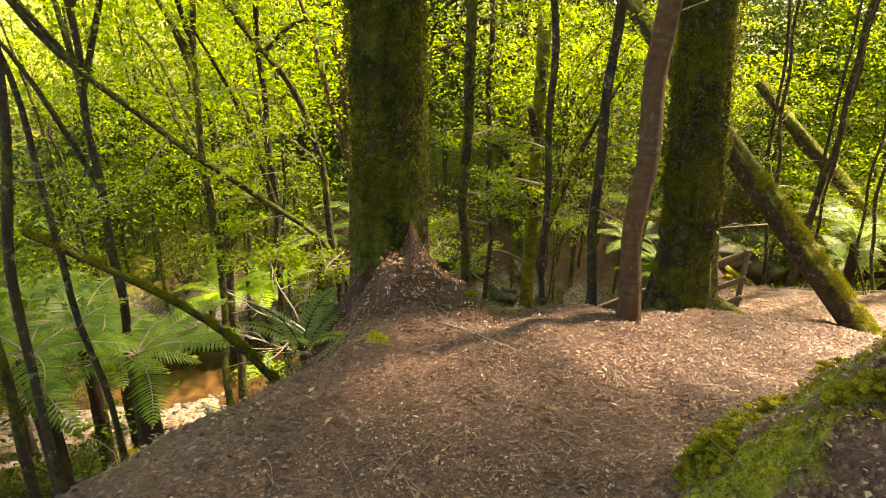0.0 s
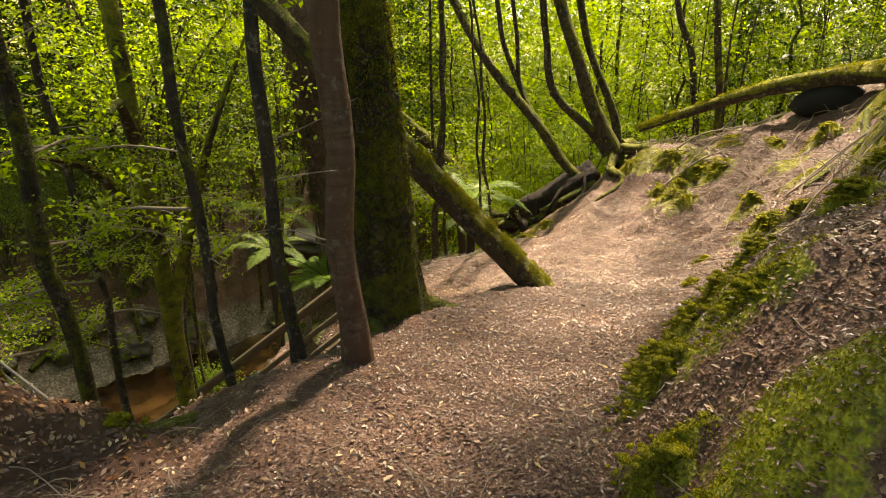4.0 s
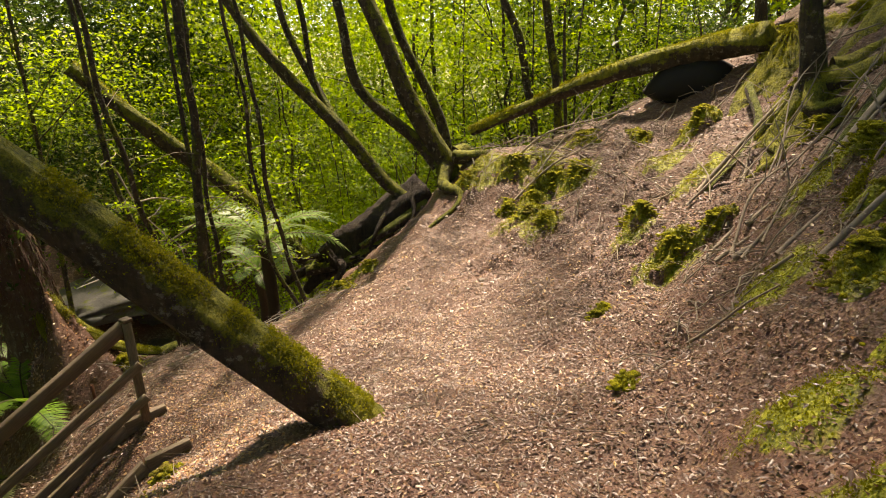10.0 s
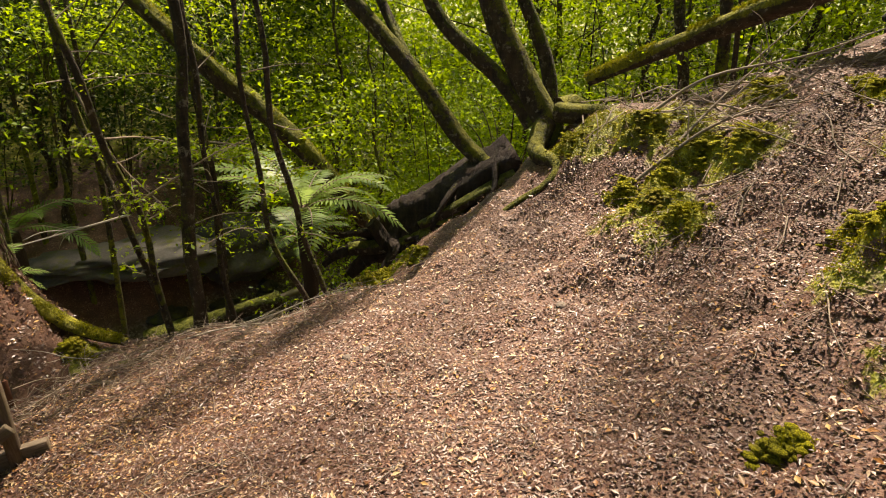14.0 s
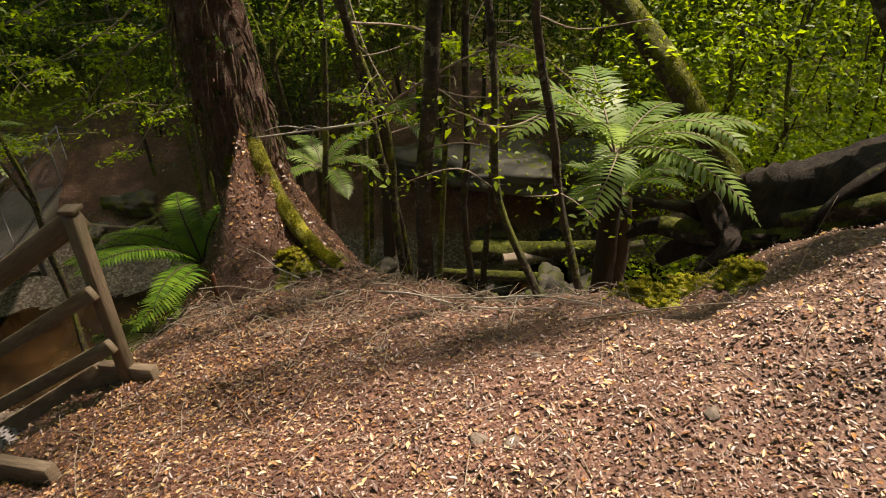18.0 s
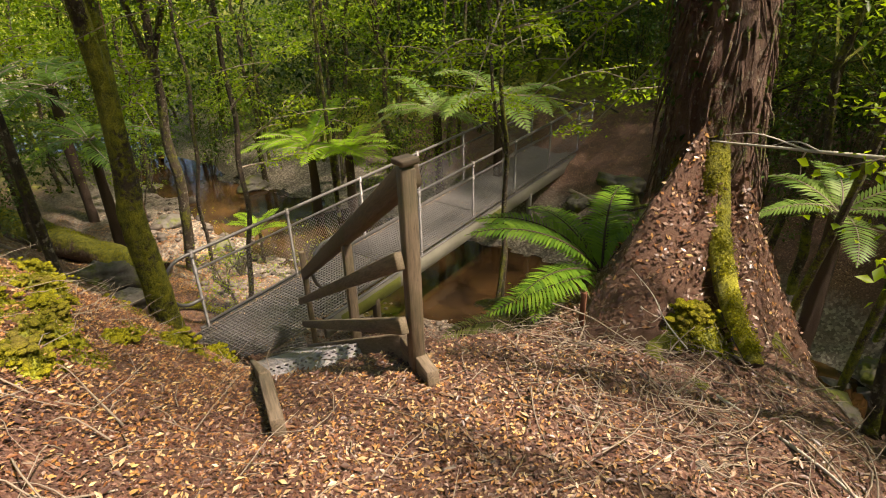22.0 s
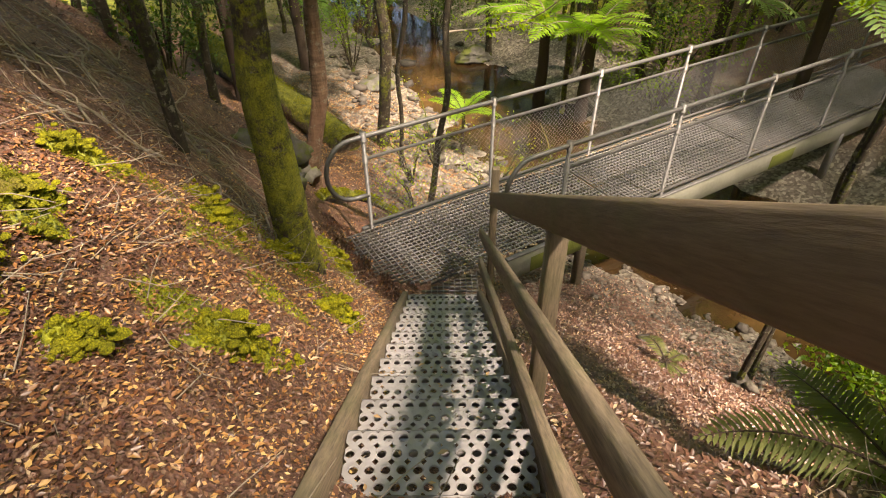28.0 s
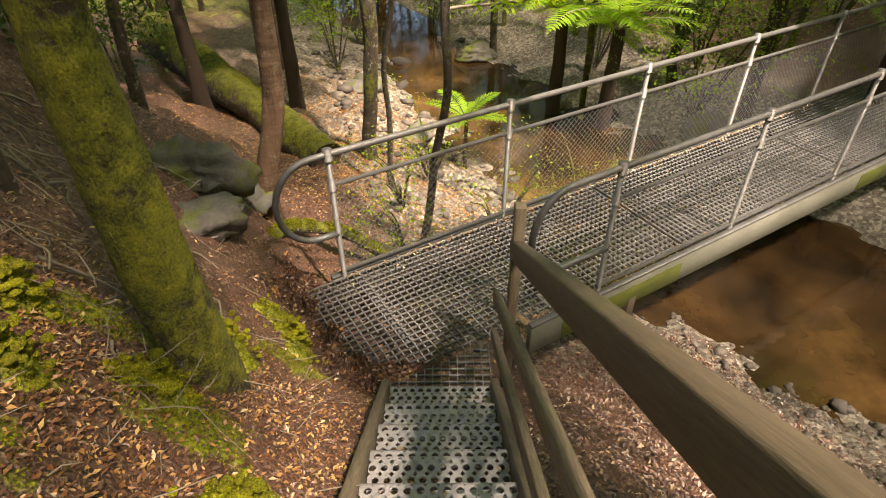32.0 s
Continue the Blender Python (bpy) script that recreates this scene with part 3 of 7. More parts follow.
def rough(x, y, amp, size):
    """Value of smooth noise for arrays, by a few turned waves."""
    out = 0
    rg = np.random.default_rng(int(size * 1000) + 3)
    for k in range(7):
        a, p, q = rg.uniform(0, 6.28), rg.uniform(0, 6.28), rg.uniform(0.6, 1.7)
        out = out + np.sin((x * math.cos(a) + y * math.sin(a)) * 6.28 / size * q + p + 1.3 * np.sin((x * math.sin(a) - y * math.cos(a)) * 3.1 / size + p))
    return out * amp / 3.0

# ---- ground and creek ----
MOSS_SPOTS = [(0.95, 1.2, 0.24), (1.2, 1.7, 0.27), (1.65, 2.05, 0.27), (2.3, 2.5, 0.27), (3.1, 2.85, 0.28), (3.9, 3.1, 0.26), (4.6, 3.3, 0.22), (1.0, 0.3, 0.28), (1.7, 1.4, 0.2), (2.5, 1.9, 0.2), (3.2, 2.2, 0.22),
              (9.0, 6.35, 0.42), (8.75, 6.0, 0.3), (9.6, 5.9, 0.32), (10.0, 6.6, 0.4), (9.9, 7.4, 0.4), (8.0, 4.75, 0.26), (7.4, 4.3, 0.3), (8.6, 4.3, 0.3), (9.4, 4.8, 0.3), (8.3, 8.7, 0.25),
              (3.5, 6.85, 0.16), (2.75, 6.9, 0.2), (2.3, 7.5, 0.2), (3.05, 7.45, 0.15), (1.9, 7.9, 0.2), (0.9, 8.2, 0.22), (3.95, 7.05, 0.13), (3.1, 6.6, 0.16), (2.0, 7.2, 0.16), (1.4, 7.6, 0.15), (2.6, 7.75, 0.13),
              (5.6, 9.8, 0.22), (0.35, 4.45, 0.18), (-0.3, 3.5, 0.12), (6.9, 3.3, 0.3), (6.0, 3.5, 0.25), (3.6, 6.2, 0.3)]


def ground_sheet():
    def axis(a, b, step, far):
        mid = list(np.arange(a, b, step))
        lo, hi, s = [], [], step
        x, y = a, b
        while x > -far or y < far:
            s *= 1.22
            x, y = x - s, y + s
            lo.append(x), hi.append(y)
        return np.array(lo[::-1] + mid + hi)
    xs, ys = axis(-6.0, 12.5, 0.075, 900), axis(-2.0, 16.5, 0.075, 900)
    x, y = np.meshgrid(xs, ys)
    z = land(x, y)
    reach = np.hypot(x - 3, y - 7)
    z = np.where(reach > 45, np.clip(z, -2, 9) * np.exp(-(reach - 45).clip(0) / 80) + 0.0, z)
    d = near_track(x, y)
    wild = np.clip((d - 0.7) / 1.2, 0, 1)
    z = z + rough(x, y, 0.022, 0.75) + wild * (rough(x, y, 0.07, 1.9) + rough(x, y, 0.035, 0.55)) + rough(x, y, 0.010, 0.24) * (0.5 + wild)
    moss = np.zeros_like(x)
    for mx, my, mr in MOSS_SPOTS:
        moss = np.maximum(moss, np.exp(-((x - mx) ** 2 + (y - my) ** 2) / mr ** 2))
    far = np.clip((np.hypot(x - 4, y - 7) - 11) / 5, 0, 1)
    moss = np.maximum(moss, far * 0.75)
    lump = np.clip(moss * 1.5 - 0.25 + rough(x, y, 0.25, 0.33), 0, 1) * np.clip((d - 0.55) / 0.3, 0, 1)
    z = z + lump * 0.055
    gravel = np.clip((-5.45 - z) / 0.35, 0, 1) * 0.9
    n, m = x.shape
    i = (np.arange(n - 1)[:, None] * m + np.arange(m - 1)[None, :]).ravel()
    ob = mesh_object("ground", np.stack([x, y, z], -1).reshape(-1, 3), np.stack([i, i + 1, i + m + 1, i + m], 1), FLOOR, smooth=True)
    for name, a in (("moss", moss), ("gravel", gravel)):
        at = ob.data.attributes.new(name, "FLOAT", "POINT")
        at.data.foreach_set("value", a.ravel().astype(np.float32))
    return tagged(ob, "sloping forest floor of brown leaf litter, soil and moss", "ground", kind="structure")


ground_sheet()


def creek():
    line = spline(CREEK, 90)
    tan = np.gradient(line[:, :2], axis=0)
    tan /= np.linalg.norm(tan, axis=1)[:, None]
    nor = np.stack([-tan[:, 1], tan[:, 0]], 1)
    cols = np.linspace(-3.2, 3.2, 15)
    v = np.concatenate([np.c_[line[:, :2] + nor * c, np.full(len(line), WATER)] for c in cols])
    n = len(line)
    i = (np.arange(len(cols) - 1)[:, None] * n + np.arange(n - 1)[None, :]).ravel()
    ob = mesh_object("water", v, np.stack([i, i + 1, i + n + 1, i + n], 1), WATER_M, smooth=True)
    tagged(ob, "shallow tea-brown creek water under the footbridge", "creek", kind="structure")


creek()

# ---- footbridge ----
DECK = -5.09
BD = Vector((-0.247, 0.969, 0)).normalized()       # along the bridge
BN = Vector((BD.y, -BD.x, 0))                       # towards the near side
B0 = Vector((-0.262, 8.654, DECK))                  # far rail's first post
WIDTH, BAY, SPAN = 1.2, 1.56, 10.2


def bp(s, w, h=0.0):
    """A point of the bridge: s along, w across from the far rail, h above the deck."""
    p = B0 + BD * s + BN * w
    return np.array((p.x, p.y, p.z + h))


def pipe(line, r=0.024, sides=10):
    return tube(line, r, sides)


def grating(s0, s1, w0, w1, h, keep=None, pitch=0.055):
    """Open steel grating between these lines of the bridge; keep(s, w) trims it to a shape."""
    out = []

    def bar(a, b, t, deep):
        p, q = bp(*a, h), bp(*b, h)
        out.append(plank(p - np.array((0, 0, deep / 2)), q - np.array((0, 0, deep / 2)), t, deep, bevel=0))

    def runs(fixed, lo, hi, along):
        if keep is None:
            return [(lo, hi)]
        us = np.arange(lo, hi + 1e-6, pitch / 2)
        ok = [keep(u, fixed) if along else keep(fixed, u) for u in us]
        res, start = [], None
        for u, k in zip(us, ok):
            if k and start is None:
                start = u
            if not k and start is not None:
                if u - start > pitch * 0.7:
                    res.append((start, u - pitch / 2))
                start = None
        if start is not None:
            res.append((start, us[-1]))
        return res
    for w in np.arange(w0, w1 + 1e-6, pitch):
        for a, b in runs(w, s0, s1, True):
            bar((a, w), (b, w), 0.007, 0.028)
    for s in np.arange(s0, s1 + 1e-6, pitch):
        for a, b in runs(s, w0, w1, False):
            bar((s, a), (s, b), 0.009, 0.022)
    return join(out)


def wire_mesh(s0, s1, w, h0, h1, pitch=0.06):
    """Woven wire between two heights of a rail."""
    out = []
    H = h1 - h0
    for k, sgn in ((0, 1), (1, -1)):
        for a in np.arange(s0 - H, s1 + H, pitch):
            lo, hi = (a, a + H) if sgn > 0 else (a + H, a)
            t0, t1 = 0.0, 1.0
            d = hi - lo
            ts = sorted(((s0 - lo) / d, (s1 - lo) / d))
            t0, t1 = max(t0, ts[0]), min(t1, ts[1])
            if t1 - t0 > 0.02:
                p = bp(lo + d * t0, w + 0.002 * k, h0 + H * t0)
                q = bp(lo + d * t1, w + 0.002 * k, h0 + H * t1)
                out.append(tube(np.array([p, q]), 0.0017, 3, cap=False))
    return join(out)


def footbridge():
    root = empty("footbridge", bp(4, 0.6), "steel footbridge with open grating deck and pipe rails", "bridge")
    o = np.array(root.location)

    def add(name, vf, mat, label="", smooth=False, parent=None):
        return part(name, (vf[0] - o, vf[1]), mat, parent or root, label, smooth)

    def inside(s, w):
        # the near end is cut off slantwise where the stairs come in
        return w < 1.17 and w - 0.66 < (s + 0.66) * 0.62 and s > -0.50 + 0.3 * abs(w - 0.35)
    add("deck_grating", grating(-0.6, 2.6, 0.02, 1.18, 0.0, inside), STEEL_DULL, "open galvanised grating scattered with leaves")
    for a, b in ((2.64, 5.1), (5.14, 7.6), (7.64, SPAN)):
        add("deck_grating", grating(a, b, 0.02, 1.18, 0.0), STEEL_DULL, "open galvanised grating")
    for w, name in ((-0.03, "side_beam"), (WIDTH + 0.03, "side_beam")):
        s0 = -0.1 if w < 0 else 0.9
        add(name, plank(bp(s0, w, -0.14), bp(SPAN, w, -0.14), 0.05, 0.26), BEAM, "pale beam streaked with algae")
        add("edge_angle", plank(bp(s0, w, 0.005), bp(SPAN, w, 0.005), 0.055, 0.022), STEEL)
    for a, b in ((1.2, 2.5), (5.2, 5.7)):
        add("algae_patch", plank(bp(a, WIDTH + 0.058, -0.16), bp(b, WIDTH + 0.058, -0.16), 0.004, 0.19, bevel=0.001), BEAM_MOSS, "yellow-green algae on the beam")
    add("cross_beam", plank(bp(0.12, 0.0, -0.08), bp(0.12, 0.9, -0.08), 0.06, 0.1), STEEL_DULL)
    for s in np.arange(1.5, SPAN, 1.5):
        add("cross_beam", plank(bp(s, 0.0, -0.08), bp(s, WIDTH, -0.08), 0.06, 0.1), STEEL_DULL)
    # rails: (first post, last post, place across, start of the loop)
    for w, first, name in ((0.0, 0.0, "far"), (WIDTH, 1.58, "near")):
        posts = [first + BAY * k for k in range(7) if first + BAY * k < SPAN + 0.1]
        if name == "near":
            posts = [1.58 + BAY * k for k in range(6)] + [SPAN]
        for s in posts:
            p = add("rail_post", pipe([bp(s, w, -0.12), bp(s, w, 1.075)], 0.021), STEEL, smooth=True)
            add("rail_clamp", pipe([bp(s, w, 1.04), bp(s, w, 1.125)], 0.034), STEEL, smooth=True, parent=p)
            add("rail_clamp", pipe([bp(s, w, 0.80), bp(s, w, 0.88)], 0.031), STEEL, smooth=True, parent=p)
        s0 = posts[0]
        reach = 0.42 if name == "far" else 0.72
        loop = [bp(s0, w, 0.42)] + [bp(s0 - reach + 0.28 - 0.28 * math.sin(a), w, 0.75 - 0.33 * math.cos(a)) for a in np.linspace(0.0, math.pi, 14)] + [bp(s0, w, 1.085)]
        add("top_rail", pipe(loop + [bp(SPAN + 0.05, w, 1.085)], 0.024, 12), STEEL, "smooth galvanised handrail with a looped end", True)
        add("mid_rail", pipe([bp(s0, w, 0.84), bp(SPAN + 0.05, w, 0.84)], 0.017), STEEL, smooth=True)
        add("bottom_rail", pipe([bp(s0 - 0.02, w, 0.06), bp(SPAN, w, 0.06)], 0.017), STEEL, smooth=True)
        for k, (a, b) in enumerate(zip(posts, posts[1:])):
            add("wire_mesh", wire_mesh(a, b, w, 0.06, 0.84), STEEL_DULL, "woven wire infill")
    # legs and braces at the near abutment, one leg half way
    for s, w in ((1.95, WIDTH + 0.02), (1.95, 0.05), (6.9, WIDTH + 0.02), (6.9, 0.05)):
        g = bp(s, w)
        z = ground(g[0], g[1]) - 0.2
        add("leg", plank((g[0], g[1], z), (g[0], g[1], DECK - 0.2), 0.09, 0.09, up=tuple(BD)), TIMBER_DARK if s < 3 else STEEL_DULL)
    a, b = bp(1.95, 0.05), bp(1.95, WIDTH)
    add("brace", plank((a[0], a[1], DECK - 0.35), (b[0], b[1], DECK - 1.0), 0.07, 0.035, up=tuple(BD)), TIMBER_DARK)
    add("brace", plank((b[0], b[1], DECK - 0.35), (a[0], a[1], DECK - 1.0), 0.07, 0.035, up=tuple(BD)), TIMBER_DARK)
    add("abutment_board", plank(bp(-0.15, 0.1, -0.2), bp(1.7, 0.1, -0.2), 0.05, 0.25), TIMBER_DARK)
    # far end: the rails bend down beside the exit steps
    for w in (0.0, WIDTH):
        add("end_rail", pipe([bp(SPAN, w, 1.085), bp(SPAN + 0.25, w + 0.1, 1.0), bp(SPAN + 1.3, w + 0.75, 0.30)], 0.024), STEEL, smooth=True)
        add("end_post", pipe([bp(SPAN + 1.25, w + 0.72, -1.2), bp(SPAN + 1.25, w + 0.72, 0.36)], 0.021), STEEL, smooth=True)
    for k in range(4):
        add("exit_step", plank(bp(SPAN + 0.15 + k * 0.24, 0.1 + k * 0.14, -0.12 - k * 0.17), bp(SPAN + 0.15 + k * 0.24, 1.2 + k * 0.14, -0.12 - k * 0.17), 0.2, 0.05), TIMBER, "yellow-edged timber step")
    add("exit_stringer", plank(bp(SPAN, WIDTH + 0.12, -0.12), bp(SPAN + 1.25, WIDTH + 0.80, -0.9), 0.06, 0.22), TIMBER_DARK)


footbridge()

# ---- stairs down to the bridge ----
SD = Vector((-0.957, 0.290, 0)).normalized()        # down the stairs, in plan
SN = Vector((SD.y, -SD.x, 0))                       # across, to the handrail
S0 = Vector((4.86, 7.54, -2.44))                    # top of the kerb, hill side
HEAD, FOOT, DROP_S, GOING = 0.36, 4.06, 0.685, 0.272


def sp(s, w, h=0.0):
    """A point of the stairs: s down in plan, w across, h above the stringers' upper edge."""
    p = S0 + SD * s + SN * w
    return np.array((p.x, p.y, p.z - 0.05 * min(s, HEAD) / HEAD - max(0.0, s - HEAD) * DROP_S + h))


def hole_plate(width, depth, nx, ny):
    """A folded steel tread with rows of round holes, its origin at the middle of its top."""
    out = []
    cw, cd = width / nx, depth / ny
    a = np.arange(12) * 2 * np.pi / 12
    ring = np.stack([np.cos(a), np.sin(a)], 1)
    sq = ring / np.abs(ring).max(1)[:, None]
    for j in range(ny):
        for i in range(nx):
            cx = (i + 0.5) * cw - width / 2
            cy = (j + 0.5) * cd - depth / 2
            sh = (0.16 if j % 2 else -0.16) * cw
            o = np.c_[cx + sq[:, 0] * cw / 2, cy + sq[:, 1] * cd / 2, np.zeros(12)]
            mid = np.c_[cx + sh + ring * 0.0185, np.full(12, 0.0)]
            lip = np.c_[cx + sh + ring * 0.0165, np.full(12, 0.0012)]
            low = np.c_[cx + sh + ring * 0.0160, np.full(12, -0.010)]
            for rr in (mid, lip, low):
                rr[:, 1] = cy + (rr[:, 1] - cx - sh)
            v = np.concatenate([o, mid, lip, low])
            k = np.arange(12)
            k2 = (k + 1) % 12
            f = np.concatenate([np.stack([q * 12 + k, q * 12 + k2, q * 12 + 12 + k2, q * 12 + 12 + k], 1) for q in range(3)])
            out.append((v, f))
    for y in (-depth / 2, depth / 2):
        out.append(box((width, 0.004, 0.045), Matrix.Translation((0, y, -0.0225)), 0))
    return join(out)


def stairway():
    root = empty("stairway", tuple(sp(2, 0.35)), "steep timber-sided stairway with perforated steel treads", "stairs")
    o = np.array(root.location)
    v, f = hole_plate(0.625, 0.235, 12, 4)
    turn = Matrix((SN, SD, (0, 0, 1))).transposed().to_4x4()
    data = None
    for k in range(11):
        t = new("tread", data) if data else mesh_object("tread", v, f, STEEL_TREAD)
        data = t.data
        t.parent = root
        tagged(t, "galvanised tread punched with round holes")
        s = FOOT - (k + 0.5) * GOING
        p = sp(s, 0.345, -0.075)
        t.matrix_basis = Matrix.Translation(Vector(p - o)) @ turn
    for k in range(3):
        s = 0.30 + k * 0.26
        local_plank("riser_board", sp(s, 0.03, -0.175), sp(s, 0.66, -0.175), 0.045, 0.10, TIMBER_DARK, root, label="leaf-covered timber step edge")
    for w in (0.0, 0.69):
        local_plank("stringer", sp(HEAD - 0.02, w, -0.08), sp(FOOT, w, -0.08), 0.05, 0.20, TIMBER, root)
        local_plank("kerb_end", sp(0.0, w, -0.09), sp(HEAD, w, -0.07), 0.058, 0.17, TIMBER, root)
    # posts and rails on the creek side
    for x, y, z0, z1 in ((4.88, 8.245, -2.75, -1.54), (3.46, 8.74, -4.0, -2.56), (0.90, 9.58, -5.6, -3.88)):
        local_plank("post", (x, y, z0), (x, y, z1), 0.064, 0.072, TIMBER, root, up=tuple(SD))
    local_plank("top_rail", Vector((4.89, 8.252, -1.562)) + SN * 0.014, Vector((0.88, 9.566, -4.202)) + SN * 0.014, 0.07, 0.12, TIMBER_RAIL, root, label="broad timber handrail", bevel=0.009)
    for z, h in ((-1.935, -0.43), (-2.265, -0.80)):
        a = Vector((4.91, 8.225, z)) + SN * -0.055
        b = Vector((0.90, 9.545, -4.16 + h * 0.9)) + SN * -0.072
        local_plank("lower_rail", a, b, 0.038, 0.08, TIMBER, root)
    local_plank("post_cap", (4.88, 8.20, -1.513), (4.88, 8.29, -1.513), 0.082, 0.026, TIMBER_DARK, root)
    # small landing of grating between the last tread and the deck
    bars = []
    a0, a1 = sp(FOOT, 0.02), sp(FOOT, 0.68)
    for q in np.linspace(0, 1, 13):
        p = a0 + (a1 - a0) * q
        d = np.array(SD) * (0.10 + 0.34 * q)
        z = DECK - 0.035
        bars.append(plank((p[0], p[1], z), (p[0] + d[0], p[1] + d[1], z), 0.007, 0.028, bevel=0))
    for q in np.arange(0.0, 0.44, 0.055):
        lo = max(0.0, (q - 0.10) / 0.34)
        p, r = a0 + (a1 - a0) * lo + np.array(SD) * q, a1 + np.array(SD) * q
        bars.append(plank((p[0], p[1], DECK - 0.035), (r[0], r[1], DECK - 0.035), 0.009, 0.022, bevel=0))
    v, f = join(bars)
    part("landing_grating", (v - o, f), STEEL_DULL, root)


stairway()

# ---- trees ----
def grown(points, height):
    """A trunk's line carried on upwards to the given height above its foot."""
    p = [np.array(q, float) for q in points]
    d = p[-1] - p[-2]
    d /= np.linalg.norm(d)
    while p[-1][2] - p[0][2] < height:
        d = d * 0.75 + np.array((0, 0, 0.25))
        d /= np.linalg.norm(d)
        p.append(p[-1] + d * 1.3)
    return p


def crown_leaves(rg, centre, size, sprays, per, leaf, hollow=0.35):
    """Leaves in flat sprays, more of them towards the outside of an uneven crown."""
    a = rg.normal(0, 1, (sprays, 3))
    a /= np.linalg.norm(a, axis=1)[:, None]
    r = rg.uniform(hollow, 1.0, sprays) ** 0.7 * (1 + 0.35 * np.sin(3 * np.arctan2(a[:, 1], a[:, 0]) + rg.uniform(0, 6)))
    c = np.asarray(centre) + a * r[:, None] * np.asarray(size)
    return c, leaf_cloud(c, leaf, (leaf * 3.2, leaf * 3.2, leaf * 0.8), per, rg)


def tree(label, points, r0, r1, bark, height=9.0, leaf=0.17, sprays=70, per=16, leaves=None, flare=1.35, sides=12, lumps=0.10, flutes=0, limbs=5, group="", seed=1, rings=40, category="tree", crown=True, crown_size=1.9):
    rg = np.random.default_rng(seed)
    g = ground(points[0][0], points[0][1])
    foot = np.array(points[0], float)
    pts = [np.array(p, float) for p in points]
    low = pts[0].copy()
    low[2] = min(low[2], g) - 0.25
    line = spline([low] + grown(pts, height), rings)
    if r0 < 0.12:
        hh = np.clip((line[:, 2] - foot[2]) / 1.0, 0, 1)
        pa = rg.uniform(0, 6.28, 4)
        for ax in (0, 1):
            line[:, ax] += hh * (0.035 * np.sin(line[:, 2] * 1.9 + pa[ax]) + 0.018 * np.sin(line[:, 2] * 4.7 + pa[ax + 2]))
    h = np.linspace(0, 1, len(line))
    rad = r0 + (r1 - r0) * h
    hz = line[:, 2] - max(g, foot[2] - 0.4)
    rad = rad * (1 + (flare - 1) * np.exp(-np.clip(hz, 0, 9) / (r0 * 2.2)))
    root = empty("tree", tuple(low), label, category, group)
    part("trunk", (lambda vf: (vf[0] - low, vf[1]))(tube(line, rad, sides, lumps, flutes, seed=seed)), bark, root, smooth=True)
    if crown:
        top = line[-1]
        cents, vf = crown_leaves(rg, top + np.array((0, 0, -0.3)), (crown_size, crown_size, crown_size * 0.75), sprays, per, leaf)
        for k in range(limbs):
            a = line[int(len(line) * rg.uniform(0.62, 0.95))]
            b = cents[rg.integers(len(cents))]
            m = (a + b) / 2 + np.array((0, 0, 0.25))
            part("limb", (lambda q: (q[0] - low, q[1]))(tube(spline([a, m, b], 8), np.linspace(r1 * 1.1, 0.012, 8), 6)), bark, root, smooth=True)
        part("crown", (vf[0] - low, vf[1]), leaves or LEAF, root)
    if r0 < 0.14 and foot[2] > -3.4:
        # dead side twigs low on the stem, some with a few leaves
        tips = []
        for k in range(5):
            a = line[np.searchsorted(line[:, 2], foot[2] + rg.uniform(0.5, 3.2)).clip(1, len(line) - 1)]
            yw = rg.uniform(0, 6.28)
            ln = rg.uniform(0.25, 0.75)
            b = a + np.array((math.cos(yw) * ln, math.sin(yw) * ln, rg.uniform(-0.05, 0.35)))
            m = (a + b) / 2 + rg.normal(0, 0.05, 3)
            part("side_twig", (lambda q: (q[0] - low, q[1]))(tube(spline([a, m, b], 9), np.linspace(0.006, 0.0025, 9), 5)), TWIG, root, smooth=True)
            tips += [b, (m + b) / 2]
        if rg.uniform() < 0.7 and foot[2] < -1.2:
            vf = leaf_cloud(np.array(tips), 0.05, (0.09, 0.09, 0.04), 9, rg)
            tagged(part("leaf_spray", (vf[0] - low, vf[1]), leaves or LEAF_LIT_TONE, root), kind="stuff")
    return root


def tufts_on(root, points, r, n, leaf, mat, rg, name="epiphyte", label=""):
    """Small leafy tufts clinging to a trunk."""
    line = spline(points, 60)
    i = rg.integers(0, 60, n)
    a = rg.uniform(0, 6.28, n)
    c = line[i] + np.stack([np.cos(a), np.sin(a), 0 * a], 1) * (r * 0.98)
    vf = leaf_cloud(c, leaf, 0.018, 7, rg, 0.9, 0.5, 0.5)
    o = np.array(root.location)
    ob = part(name, (vf[0] - o, vf[1]), mat, root, label)
    return tagged(ob, label, kind="stuff")


